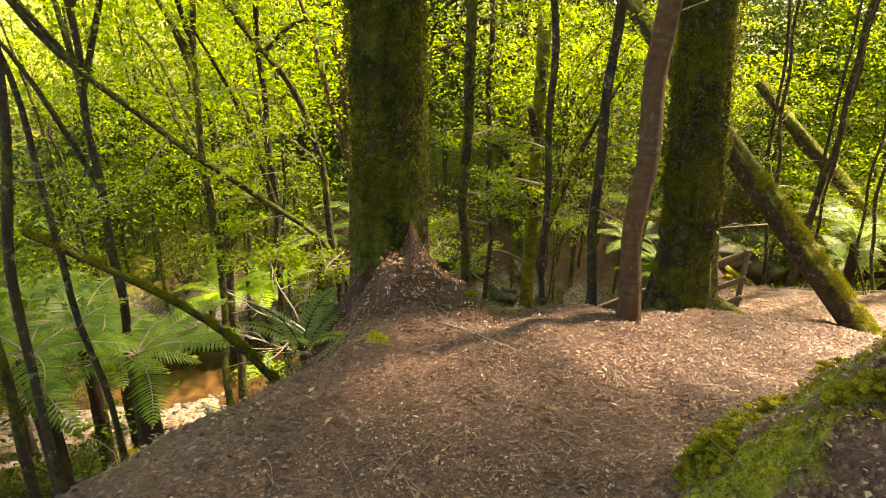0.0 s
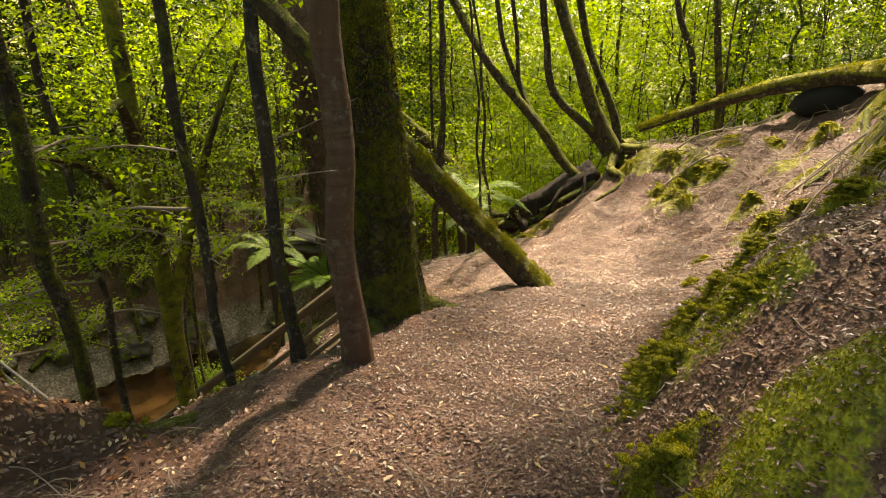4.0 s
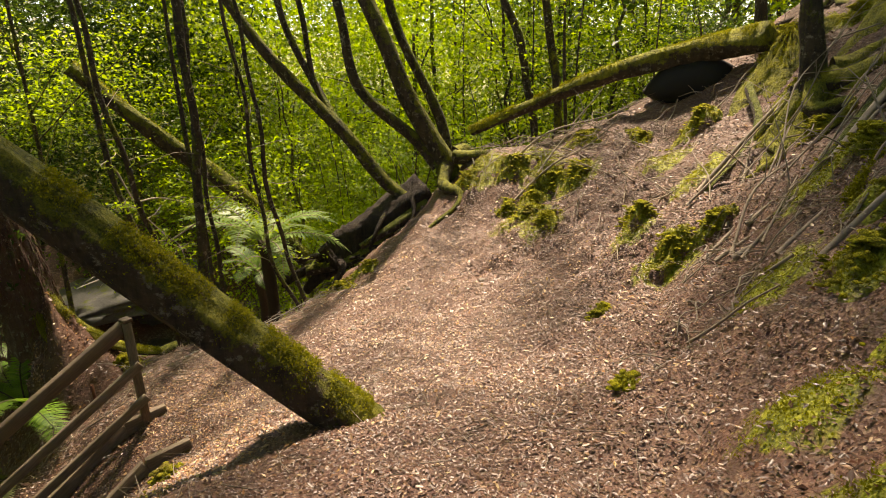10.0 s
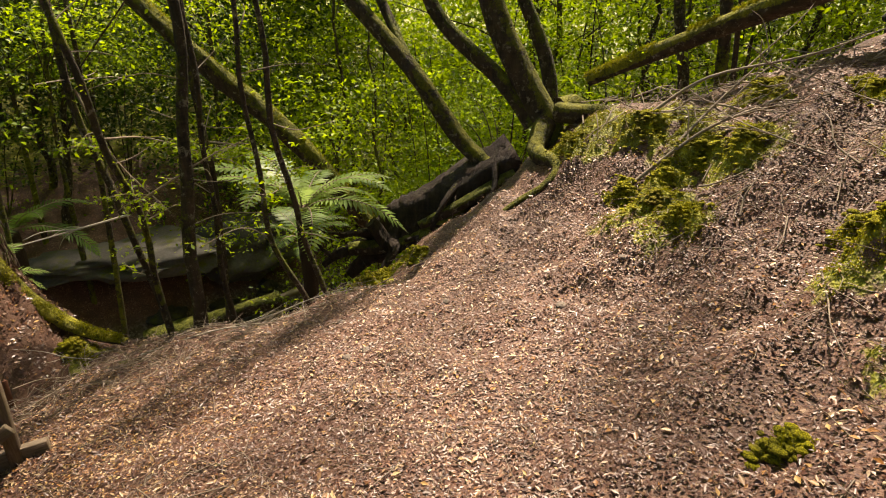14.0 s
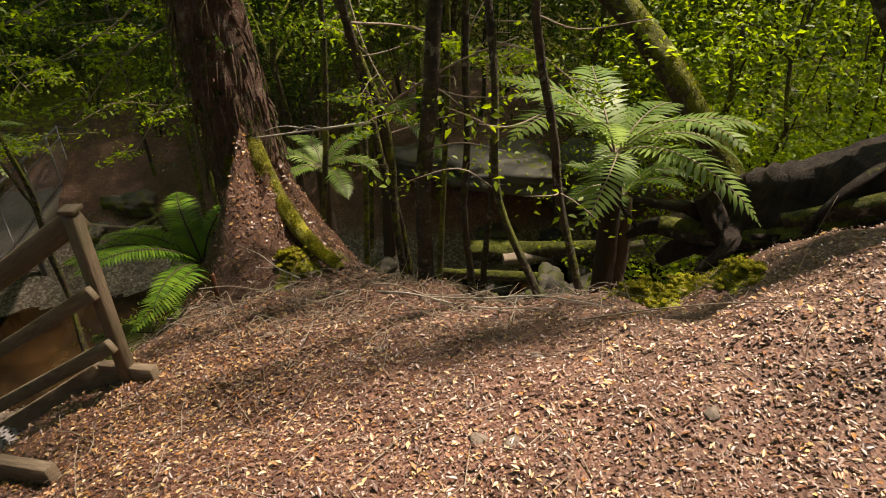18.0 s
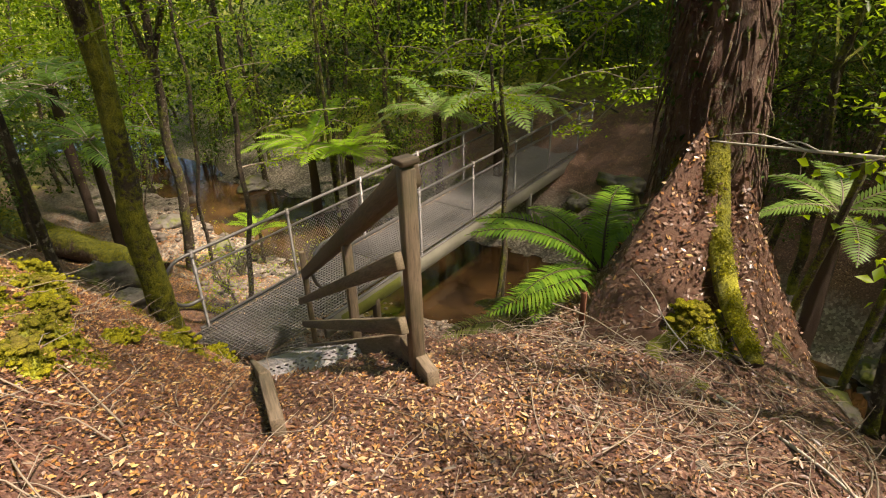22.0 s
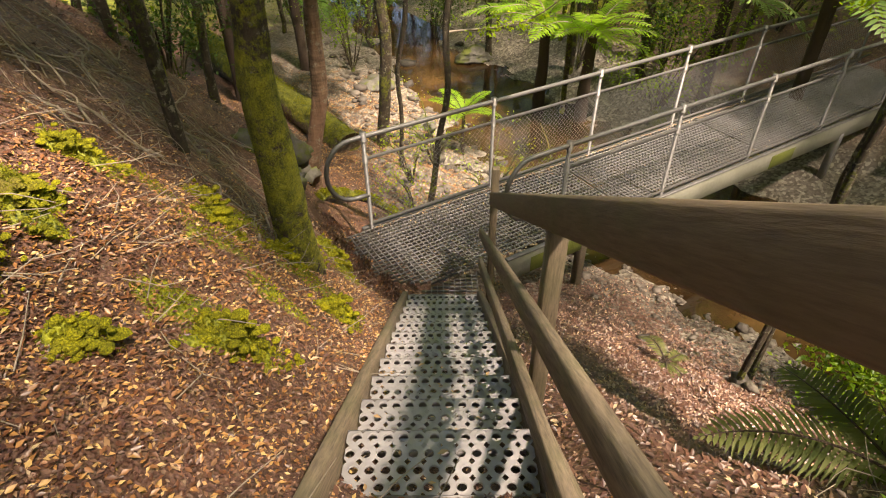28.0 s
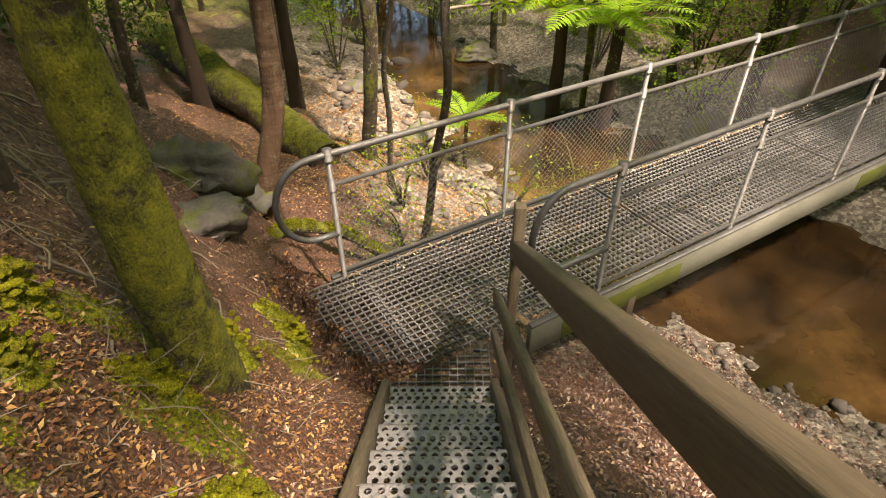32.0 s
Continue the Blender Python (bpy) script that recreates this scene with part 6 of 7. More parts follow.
for k, p in enumerate((
    [(2.54, 11.24, -1.6), (2.45, 10.8, -1.5), (2.3, 10.4, -1.75)], [(2.54, 11.24, -1.2), (2.8, 10.8, -1.5), (2.95, 10.4, -1.95)],
    [(2.54, 11.24, -0.9), (3.0, 10.9, -1.2), (3.4, 10.6, -1.5)], [(4.75, 10.8, -0.9), (4.2, 10.6, -1.2), (3.6, 10.5, -1.8)],
    [(4.75, 10.8, -0.5), (4.1, 10.7, -1.0), (3.5, 10.3, -1.3)], [(4.8, 10.75, -1.2), (4.4, 10.7, -1.6), (4.0, 10.6, -2.1)],
    [(2.54, 11.24, -2.0), (2.2, 11.6, -2.2), (1.8, 11.8, -2.6)], [(4.75, 10.8, -0.6), (4.3, 10.4, -0.6), (3.4, 10.1, -1.0)],
    [(-0.89, 9.73, -3.0), (-0.3, 10.0, -2.6), (0.3, 10.3, -2.1)], [(-0.89, 9.73, -3.3), (-0.4, 10.4, -3.1), (0.2, 10.9, -2.4)],
    [(-0.89, 9.73, -2.5), (-0.2, 9.9, -2.0), (0.4, 10.1, -1.6)], [(6.1, 9.89, -0.9), (6.6, 10.2, -1.0), (7.3, 10.0, -1.3)],
    [(6.03, 10.14, -0.5), (6.2, 10.0, -1.1), (6.5, 9.7, -1.6)], [(7.13, 10.29, -1.1), (7.5, 10.2, -1.2), (7.9, 9.9, -1.5)],
    [(-1.35, 6.86, 0.1), (-1.8, 6.5, 0.5), (-2.2, 6.0, 0.2)], [(-1.35, 6.86, 0.3), (-1.9, 6.6, 0.9), (-2.5, 6.0, 0.85)],
    [(-1.94, 6.46, -0.3), (-1.9, 6.3, 0.2), (-1.6, 6.1, 0.5)], [(-2.79, 6.29, 0.45), (-2.9, 6.0, 0.2), (-3.1, 5.6, -0.2)],
    [(0.41, 6.18, 0.5), (0.8, 6.8, 0.5), (1.0, 7.6, 0.2)], [(0.76, 7.22, 0.3), (1.2, 7.5, 0.3), (1.8, 7.8, -0.1)],
    [(0.41, 6.18, -0.4), (0.1, 6.6, -0.6), (-0.2, 7.0, -0.9)], [(0.41, 6.18, -0.1), (0.7, 6.7, -0.3), (0.9, 7.3, -0.8)], [(0.76, 7.22, -0.8), (0.4, 7.6, -0.9), (0.1, 8.2, -1.3)], [(0.76, 7.22, -0.3), (1.3, 7.4, -0.5), (1.9, 7.6, -0.9)], [(0.76, 7.22, 0.4), (0.4, 7.8, 0.3), (-0.1, 8.3, 0.0)],
    [(1.01, 4.95, 0.3), (0.8, 5.6, 0.2), (0.7, 6.2, 0.0)], [(1.46, 7.84, -1.6), (1.0, 8.1, -1.5), (0.5, 8.4, -1.8)], [(1.46, 7.84, -0.9), (1.9, 8.2, -0.9), (2.3, 8.4, -1.2)], [(-1.2, 8.4, -2.4), (-0.7, 8.6, -2.2), (-0.2, 8.6, -2.4)],
    [(-1.04, 6.63, -1.0), (-1.1, 6.0, -0.9), (-1.05, 5.4, -0.8)], [(-1.2, 6.9, -1.2), (-1.8, 6.7, -1.1), (-2.3, 6.3, -0.9)],
    [(-1.7, 6.5, -0.5), (-2.2, 6.7, -0.7), (-2.7, 6.7, -1.0)], [(-1.9, 6.46, -0.3), (-2.3, 6.9, -0.4), (-2.8, 7.2, -0.6)], [(-1.5, 6.6, -0.8), (-1.9, 7.0, -1.1), (-2.2, 7.3, -1.5)], [(-2.4, 6.4, 0.1), (-2.6, 6.9, 0.0), (-3.0, 7.4, -0.3)], [(-1.3, 6.6, -1.0), (-1.5, 7.1, -1.3), (-1.6, 7.6, -1.6)],
    [(-1.2, 6.65, -1.2), (-0.9, 7.1, -1.3), (-0.7, 7.5, -1.5)])):
    leafy_branch(p, 500 + k, 0.06 if k > 29 else 0.045, LEAF_LIT_TONE)
# creekside crowns above the height of the bridge, sunlit look put in their colour
for x, y in scatter(28, -9, 7, 13.2, 18, 2.5, 12, 1.3):
    if -3.8 < x < 2.4:
        continue
    o = np.array((x, y, ground(x, y) - 0.2))
    root = empty("tree", tuple(o), "thin creekside tree with leaves in a bright, backlit-looking tone", "tree", "creekside trees")
    tip = np.array((x + _rf.normal(0, 0.4), y + _rf.normal(0, 0.4), _rf.uniform(2.0, 4.5)))
    ln = spline([o, (o + tip) / 2 + np.r_[_rf.normal(0, 0.2, 2), 0], tip], 22)
    part("trunk", (lambda q: (q[0] - o, q[1]))(tube(ln, np.linspace(0.055, 0.02, 22), 8, 0.12, seed=int(_rf.integers(99)))), BARK_MOSSY, root, smooth=True)
    cl = []
    for j in range(9):
        i = int(_rf.integers(12, 22))
        c = ln[i] + np.r_[_rf.normal(0, 0.75, 2), _rf.normal(0.1, 0.25)]
        c[2] = max(c[2], -0.6)
        cl.append(c)
        part("limb", (lambda q: (q[0] - o, q[1]))(tube(np.array([ln[i - 2], (ln[i - 2] + c) / 2 + (0, 0, 0.08), c]), (0.016, 0.01, 0.005), 5)), BARK_MOSSY, root, smooth=True)
    sub = np.repeat(np.array(cl), 12, axis=0) + _rf.normal(0, 1, (12 * len(cl), 3)) * (0.38, 0.38, 0.16)
    vf = leaf_cloud(sub, 0.075, (0.15, 0.15, 0.03), 12, _rf, 0.4)
    part("crown", (vf[0] - o, vf[1]), LEAF_LIT_TONE, root)
# thin saplings in the sunlit wood behind the brow
for k, (x, y) in enumerate(scatter(30, 11.6, 18, 5.5, 14.5, 4, 14, 0.5)):
    g = ground(x, y)
    o = np.array((x, y, g - 0.2))
    root = empty("sapling", tuple(o), "thin straight forest sapling behind the brow", "tree", "saplings")
    ln = spline([o, o + np.r_[_rf.normal(0, 0.08, 2), 2.4], o + np.r_[_rf.normal(0, 0.25, 2), 5.0]], 14)
    part("trunk", (lambda q: (q[0] - o, q[1]))(tube(ln, np.linspace(_rf.uniform(0.014, 0.034), 0.008, 14), 6, 0.1, seed=k)), BARK_DARK, root, smooth=True)
    vf = leaf_cloud(ln[_rf.integers(6, 14, 14)] + _rf.normal(0, 0.25, (14, 3)), 0.07, (0.15, 0.15, 0.04), 10, _rf)
    part("leaves", (vf[0] - o, vf[1]), LEAF_LIT_TONE, root)
# dark growth at the top of the hillside
for k, (x, y, rr, b) in enumerate(((10.3, 2.6, 0.13, BARK_DARK), (11.2, 3.3, 0.10, BARK_MOSSY), (9.9, 1.3, 0.16, BARK_MOSSY), (11.0, 1.8, 0.09, BARK_DARK), (11.6, 4.2, 0.08, BARK_DARK))):
    g = ground(x, y)
    hill_tree = tree("dark mossy tree trunk at the top of the hillside", [(x, y, g), (x - 0.1, y + 0.12, g + 1.4), (x - 0.05, y + 0.2, g + 3.2)], rr, rr * 0.6, b, 7.0, seed=700 + k, leaf=0.09, sprays=110, per=14, limbs=5, crown_size=1.7, sides=14)
    roots_for(hill_tree, (x, y), rr * 1.3, (120, 165, 210, 260), BARK_GOLD if k % 2 else BARK_ROOT, 0.5, 31 + k)
for x, y, sz in ((11.4, 2.3, 0.7), (10.7, 0.9, 0.8), (12.0, 3.6, 0.8), (11.9, 4.9, 0.6), (9.2, 0.5, 0.8)):
    shrub(x, y, _rf, LEAF_SHADE_TONE, sz, 0.05, 90, 14, "shrub at the top of the hillside with leaves in the shade tone")

# ---- ferns ----
def frond(rg, base, yaw, length, rise, sag, pairs=26, width=0.24, twist=0.0):
    """One frond: an arching midrib with narrow leaflets on both sides."""
    n = pairs + 3
    t = np.linspace(0, 1, n)
    el = rise - sag * t
    step = length / (n - 1)
    h = np.cumsum(np.cos(el)) * step
    z = np.cumsum(np.sin(el)) * step
    yw = yaw + twist * t
    d = np.stack([np.cos(yw), np.sin(yw), 0 * t], 1)
    mid = np.asarray(base) + d * h[:, None] + np.c_[0 * t, 0 * t, z]
    tang = np.gradient(mid, axis=0)
    tang /= np.linalg.norm(tang, axis=1)[:, None]
    side = np.cross(tang, (0, 0, 1.0))
    side /= np.linalg.norm(side, axis=1)[:, None] + 1e-9
    up = np.cross(side, tang)
    rib = tris(tube(mid, np.linspace(0.011, 0.002, n) * (0.6 + 0.4 * length), 4, cap=False))
    prof = np.clip(np.sin(np.pi * np.clip(t * 0.92 + 0.10, 0, 1)) ** 0.7, 0.05, 1) * length * width
    v, f = [], []
    for i in range(2, n):
        for sgn in (-1, 1):
            L = prof[i] * rg.uniform(0.9, 1.08)
            a = mid[i]
            dirn = side[i] * sgn * 0.88 + tang[i] * 0.42 + up[i] * rg.normal(0.08, 0.05)
            w = tang[i] * step * 0.46
            dr = np.array((0, 0, -0.16 * L))
            k = len(v)
            v += [a - w * 0.5, a + w * 0.5, a + dirn * L * 0.5 + w + dr * 0.1, a + dirn * L * 0.5 - w + dr * 0.1, a + dirn * L + dr]
            f += [(k, k + 1, k + 2), (k, k + 2, k + 3), (k + 3, k + 2, k + 4)]
    return rib, (np.array(v), np.array(f))


def fern(label, at, fronds, length, mat, rg, trunk=False, spread=(0, 360), rise=(35, 75), sag=75, pairs=26, width=0.24):
    at = np.array(at, float)
    g = ground(at[0], at[1])
    foot = np.array((at[0], at[1], g - 0.1))
    root = empty("tree_fern" if trunk else "fern", tuple(foot), label, "fern")
    if at[2] - g > 0.12:
        ln = spline([foot, (foot + at) / 2 + (0.03, -0.02, 0), at - (0, 0, 0.02)], 22)
        part("trunk", (lambda q: (q[0] - foot, q[1]))(tube(ln, np.linspace(0.11, 0.085, 22) if trunk else np.linspace(0.03, 0.03, 22), 16, 0.22, seed=int(rg.integers(999)))), FIBRE, root, smooth=True)
    for k in range(fronds):
        yaw = radians(spread[0] + (spread[1] - spread[0]) * (k + rg.uniform(0.2, 0.8)) / fronds)
        rib, blade = frond(rg, at, yaw, length * rg.uniform(0.8, 1.12), radians(rg.uniform(*rise)), radians(sag * rg.uniform(0.8, 1.2)), pairs, width, rg.normal(0, 0.25))
        fr = part("frond", (blade[0] - foot, blade[1]), mat, root)
        part("midrib", (rib[0] - foot, rib[1]), FIBRE if not trunk else TWIG, fr)
    return root


_rv = np.random.default_rng(21)
fern("tree fern with glossy arching fronds on a dark trunk", (8.3, 10.5, -2.15), 13, 1.35, FROND_PALE, _rv, True, rise=(30, 70), sag=80, pairs=24, width=0.22)
fern("young tree fern with a short dark trunk", (8.75, 11.3, -2.9), 8, 0.9, FROND, _rv, True)
fern("dark green fern growing below the shaggy tree", (4.62, 10.16, -2.9), 12, 1.0, FROND_FRESH, _rv, spread=(70, 285), rise=(25, 70), sag=60, pairs=40, width=0.19)
fern("low fern drooping from the bank below the handrail", (4.25, 9.85, ground(4.25, 9.85) + 0.06), 5, 0.66, FROND_DULL, _rv, spread=(140, 250), rise=(5, 25), sag=40, pairs=26, width=0.25)
fern("withered fern on the bank above the creek", (2.3, 10.6, ground(2.3, 10.6) + 0.05), 5, 0.42, FROND_DULL, _rv, rise=(5, 35))
fern("pale tree fern beyond the footbridge", (-1.7, 15.6, -3.5), 12, 1.7, FROND_PALE, _rv, True, rise=(15, 60), sag=70, pairs=24)
fern("tree fern beside the creek", (5.1, 13.9, -3.4), 9, 1.1, FROND_PALE, _rv, True, rise=(20, 60))
fern("tree fern on the far bank", (5.9, 15.8, -3.2), 9, 1.3, FROND, _rv, True, rise=(15, 60))
fern("tree fern with a broad green crown up the valley", (-5.0, 7.4, -2.5), 11, 1.5, FROND, _rv, True, rise=(10, 55))
fern("tree fern with a broad green crown up the valley", (-5.9, 5.9, -2.3), 11, 1.5, FROND, _rv, True, rise=(10, 55))
fern("tree fern with a broad green crown up the valley", (-7.2, 8.6, -2.9), 11, 1.5, FROND, _rv, True, rise=(10, 55))
fern("bright green tree fern on the creek bank", (-5.0, 12.9, -4.6), 14, 1.5, FROND_BRIGHT, _rv, True, rise=(5, 65), sag=60)
fern("bright green tree fern on the creek bank", (-4.2, 13.4, -4.7), 14, 1.4, FROND_BRIGHT, _rv, True, rise=(5, 65), sag=60)
fern("small bright fern among the creek stones", (-3.5, 10.8, -5.5), 8, 0.7, FROND_BRIGHT, _rv, rise=(30, 65))
fern("broad green fern on the creek slope", (-2.9, 5.1, -1.55), 10, 1.0, FROND_FRESH, _rv, True, rise=(0, 40), sag=45)
fern("broad green fern on the creek slope", (-3.5, 4.5, -1.2), 9, 0.95, FROND_FRESH, _rv, True, rise=(0, 40), sag=45)
fern("small upright fern at the edge of the track", (-1.05, 4.35, -1.05), 6, 0.62, FROND_PALE, _rv, rise=(45, 75), sag=55, pairs=18)
fern("broad drooping tree fern beyond the bridge end", (-3.2, 15.2, -3.9), 10, 1.5, FROND_PALE, _rv, True, rise=(5, 55), sag=60)
fern("tree fern under the slope trees", (-5.3, 8.7, -3.6), 11, 1.3, FROND, _rv, True, rise=(5, 45), sag=55)

# ---- fallen leaves, twigs, stones, moss ----
def floor_z(x, y):
    d = near_track(x, y)
    wild = np.clip((d - 0.7) / 1.2, 0, 1)
    z = land(x, y) + rough(x, y, 0.022, 0.75) + wild * (rough(x, y, 0.07, 1.9) + rough(x, y, 0.035, 0.55)) + rough(x, y, 0.010, 0.24) * (0.5 + wild)
    moss = np.zeros_like(x)
    for mx, my, mr in MOSS_SPOTS:
        moss = np.maximum(moss, np.exp(-((x - mx) ** 2 + (y - my) ** 2) / mr ** 2))
    lump = np.clip(moss * 1.5 - 0.25 + rough(x, y, 0.25, 0.33), 0, 1) * np.clip((d - 0.55) / 0.3, 0, 1)
    return z + lump * 0.055, moss


def along(n, spread, rg, line=None, bias=0.0):
    """Places scattered beside the walked line."""
    p = np.array(dense(line or TRACK[2:], 0.1))
    i = rg.integers(0, len(p), n)
    return p[i, 0] + rg.normal(bias, spread, n), p[i, 1] + rg.normal(0, spread, n)


def fallen_leaves(name, n, spread, size, mat, label, seed, lift=0.006, line=None, aspect=0.5):
    rg = np.random.default_rng(seed)
    x, y = along(n, spread, rg, line)
    z, moss = floor_z(x, y)
    ok = (rg.uniform(0, 1, n) > moss * 0.8) & (z > -6.25)
    c = np.stack([x, y, z + lift], 1)[ok]
    vf = leaf_cloud(c, size, (0.004, 0.004, 0.002), 1, rg, 0.28, aspect, 0.0)
    ob = mesh_object(name, *vf, mat)
    tagged(ob, label, "fallen leaves", kind="stuff")


fallen_leaves("leaf_litter", 120000, 0.85, 0.018, LITTER, "fine carpet of small brown fallen leaves on the track", 31, 0.004)
fallen_leaves("leaf_litter", 15000, 1.0, 0.030, LITTER, "scattered larger brown fallen leaves on the track", 32)
fallen_leaves("leaf_litter", 1300, 0.9, 0.040, LITTER_PALE, "scattered pale yellow fallen leaves on the track", 33, 0.01, aspect=0.42)
fallen_leaves("leaf_litter", 45000, 0.9, 0.020, LITTER, "small brown fallen leaves over the knoll", 44, line=[(5.4, 4.6, 0), (6.6, 4.4, 0), (7.6, 5.2, 0), (8.6, 6.2, 0), (9.3, 5.4, 0), (9.0, 7.2, 0), (8.0, 8.0, 0)])
fallen_leaves("leaf_litter", 2400, 1.0, 0.029, LITTER_PALE, "pale fallen leaves over the knoll", 45, 0.008, line=[(5.4, 5.0, 0), (6.6, 5.6, 0), (7.6, 6.2, 0), (7.0, 7.4, 0), (6.0, 8.0, 0), (8.0, 7.0, 0)], aspect=0.42)
fallen_leaves("bank_leaf_litter", 6000, 0.6, 0.034, LITTER_CHIP, "pale pinkish fallen leaves at the creek's edge", 57, line=[(3.4, 10.0, 0), (2.4, 10.5, 0), (1.6, 10.9, 0), (1.2, 11.3, 0)])
fallen_leaves("bank_leaf_litter", 30000, 0.6, 0.03, LITTER, "brown fallen leaves at the creek's edge under the stairs", 46, line=[(3.4, 10.2, 0), (2.4, 10.6, 0), (1.4, 10.8, 0), (0.6, 11.2, 0)])
fallen_leaves("bank_leaf_litter", 30000, 1.1, 0.034, LITTER_WARM, "red-brown fallen leaves on the flat beside the creek", 47, line=[(-1.4, 9.4, 0), (-2.6, 9.4, 0), (-4.2, 9.2, 0), (-6.0, 9.0, 0)])
fallen_leaves("bank_leaf_litter", 18000, 0.5, 0.022, LITTER, "brown leaf crumbs on the bank above the track", 48, line=[(1.2, 0.8, 0), (1.6, 1.6, 0), (2.4, 2.1, 0), (3.4, 2.5, 0), (4.6, 2.9, 0)])
fallen_leaves("leaf_litter", 26000, 0.8, 0.017, LITTER_CHIP, "pinkish-brown leaf chips on the track", 55, 0.006, aspect=0.6)
KNOLL_LINE = [(5.4, 4.6, 0), (6.6, 4.4, 0), (7.6, 5.2, 0), (8.6, 6.2, 0), (9.3, 5.4, 0), (9.0, 7.2, 0), (8.0, 8.0, 0), (9.6, 7.2, 0), (10.2, 5.6, 0)]
fallen_leaves("leaf_litter", 20000, 0.9, 0.019, LITTER_CHIP, "pinkish-brown leaf chips over the knoll", 56, 0.006, line=KNOLL_LINE, aspect=0.6)
fallen_leaves("leaf_litter", 5000, 0.9, 0.034, LITTER_WARM, "larger red-brown leaves over the knoll", 57, 0.008, line=KNOLL_LINE, aspect=0.5)
fallen_leaves("leaf_litter", 6000, 0.9, 0.034, LITTER, "larger brown leaves strewn over the track", 58, 0.008, aspect=0.5)
HEAD_LINE = [(5.9, 7.6, 0), (5.4, 7.9, 0), (5.0, 7.8, 0), (5.6, 8.4, 0), (5.2, 9.0, 0)]
fallen_leaves("leaf_litter", 1300, 0.5, 0.029, LITTER_PALE, "pale fallen leaves round the head of the stairs", 49, 0.008, line=HEAD_LINE, aspect=0.42)
fallen_leaves("leaf_litter", 5000, 0.5, 0.021, LITTER_WARM, "orange fallen leaves round the head of the stairs", 50, 0.006, line=HEAD_LINE)
fallen_leaves("bank_leaf_litter", 22000, 0.8, 0.026, LITTER, "brown fallen leaves high on the hillside", 51, line=[(8.6, 1.8, 0), (9.4, 2.6, 0), (10.2, 3.4, 0), (10.4, 5.0, 0), (9.0, 3.4, 0)])
SLOPE = [(4.6, 6.9, 0), (3.6, 6.9, 0), (2.8, 7.3, 0), (2.0, 7.6, 0), (1.2, 7.9, 0)]
fallen_leaves("slope_leaf_litter", 70000, 0.6, 0.016, LITTER, "fine brown fallen leaves on the slope beside the stairs", 39, line=SLOPE)
fallen_leaves("slope_leaf_litter", 36000, 0.55, 0.024, LITTER_WARM, "orange-brown fallen leaves on the slope beside the stairs", 34, line=SLOPE)
fallen_leaves("slope_leaf_litter", 1500, 0.6, 0.032, LITTER_PALE, "pale fallen leaves on the slope beside the stairs", 35, 0.01, line=SLOPE, aspect=0.42)
fallen_leaves("bank_leaf_litter", 26000, 0.75, 0.030, LITTER, "brown fallen leaves on the hillside", 36, line=[(2.2, 1.2, 0), (3.6, 2.2, 0), (5.5, 2.9, 0), (7.3, 3.6, 0), (8.6, 5.0, 0), (9.2, 6.4, 0)])
fallen_leaves("bank_leaf_litter", 22000, 0.7, 0.032, LITTER, "brown fallen leaves on the ground above the creek", 37, line=[(5.0, 9.2, 0), (4.0, 9.6, 0), (3.0, 9.9, 0), (2.0, 10.2, 0), (5.6, 9.6, 0), (6.4, 8.8, 0)])
fallen_leaves("bank_leaf_litter", 14000, 0.7, 0.034, LITTER, "brown fallen leaves on the creek slope", 38, line=[(-1.8, 2.6, 0), (-0.8, 4.2, 0), (0.6, 5.2, 0), (-1.5, 7.6, 0), (-2.6, 8.6, 0)])


def moss_carpet():
    """Short moss shoots, thick on the cushions."""
    rg = np.random.default_rng(41)
    c = []
    for mx, my, mr in MOSS_SPOTS:
        n = int(6500 * mr * mr / 0.25)
        x, y = mx + rg.normal(0, mr * 0.62, n), my + rg.normal(0, mr * 0.62, n)
        z, moss = floor_z(x, y)
        ok = (np.clip(moss * 1.5 - 0.25 + rough(x, y, 0.35, 0.2), 0, 1) > 0.45) & (near_track(x, y) > 0.6)
        c.append(np.stack([x, y, z - 0.002], 1)[ok])
    c = np.concatenate(c)
    vf = leaf_cloud(c, 0.011, 0.006, 3, rg, 0.9, 0.6, -0.3)
    tagged(mesh_object("moss_carpet", *vf, MOSS_TUFT), "yellow-green cushion moss on the banks", "moss", kind="stuff")


moss_carpet()


def stone_mesh(rg, r, flat=0.6):
    bm = bmesh.new()
    bmesh.ops.create_icosphere(bm, subdivisions=4 if r > 0.2 else 2 if r > 0.05 else 1, radius=r)
    ph = rg.uniform(0, 6.28, 3)
    for q in bm.verts:
        p = q.co / r
        k = 1 + 0.18 * math.sin(3 * p.x + ph[0]) + 0.16 * math.sin(4 * p.y + ph[1]) + 0.1 * math.sin(5 * p.z + ph[2]) + rg.normal(0, 0.05)
        if r > 0.2:
            k += 0.07 * math.sin(9 * p.x + 4 * p.y + ph[1]) + 0.06 * math.sin(11 * p.y - 6 * p.z + ph[2]) + 0.05 * abs(math.sin(8 * p.z + 5 * p.x + ph[0])) - 0.03 * rg.normal()
        q.co = Vector((p.x * r * k * rg.uniform(0.97, 1.03), p.y * r * k * 0.8, p.z * r * k * flat))
    v = np.array([q.co[:] for q in bm.verts])
    f = np.array([[q.index for q in p.verts] for p in bm.faces])
    bm.free()
    return v, f


_rs = np.random.default_rng(51)
_shapes = [stone_mesh(_rs, 1.0, _rs.uniform(0.35, 0.8)) for _ in range(14)]


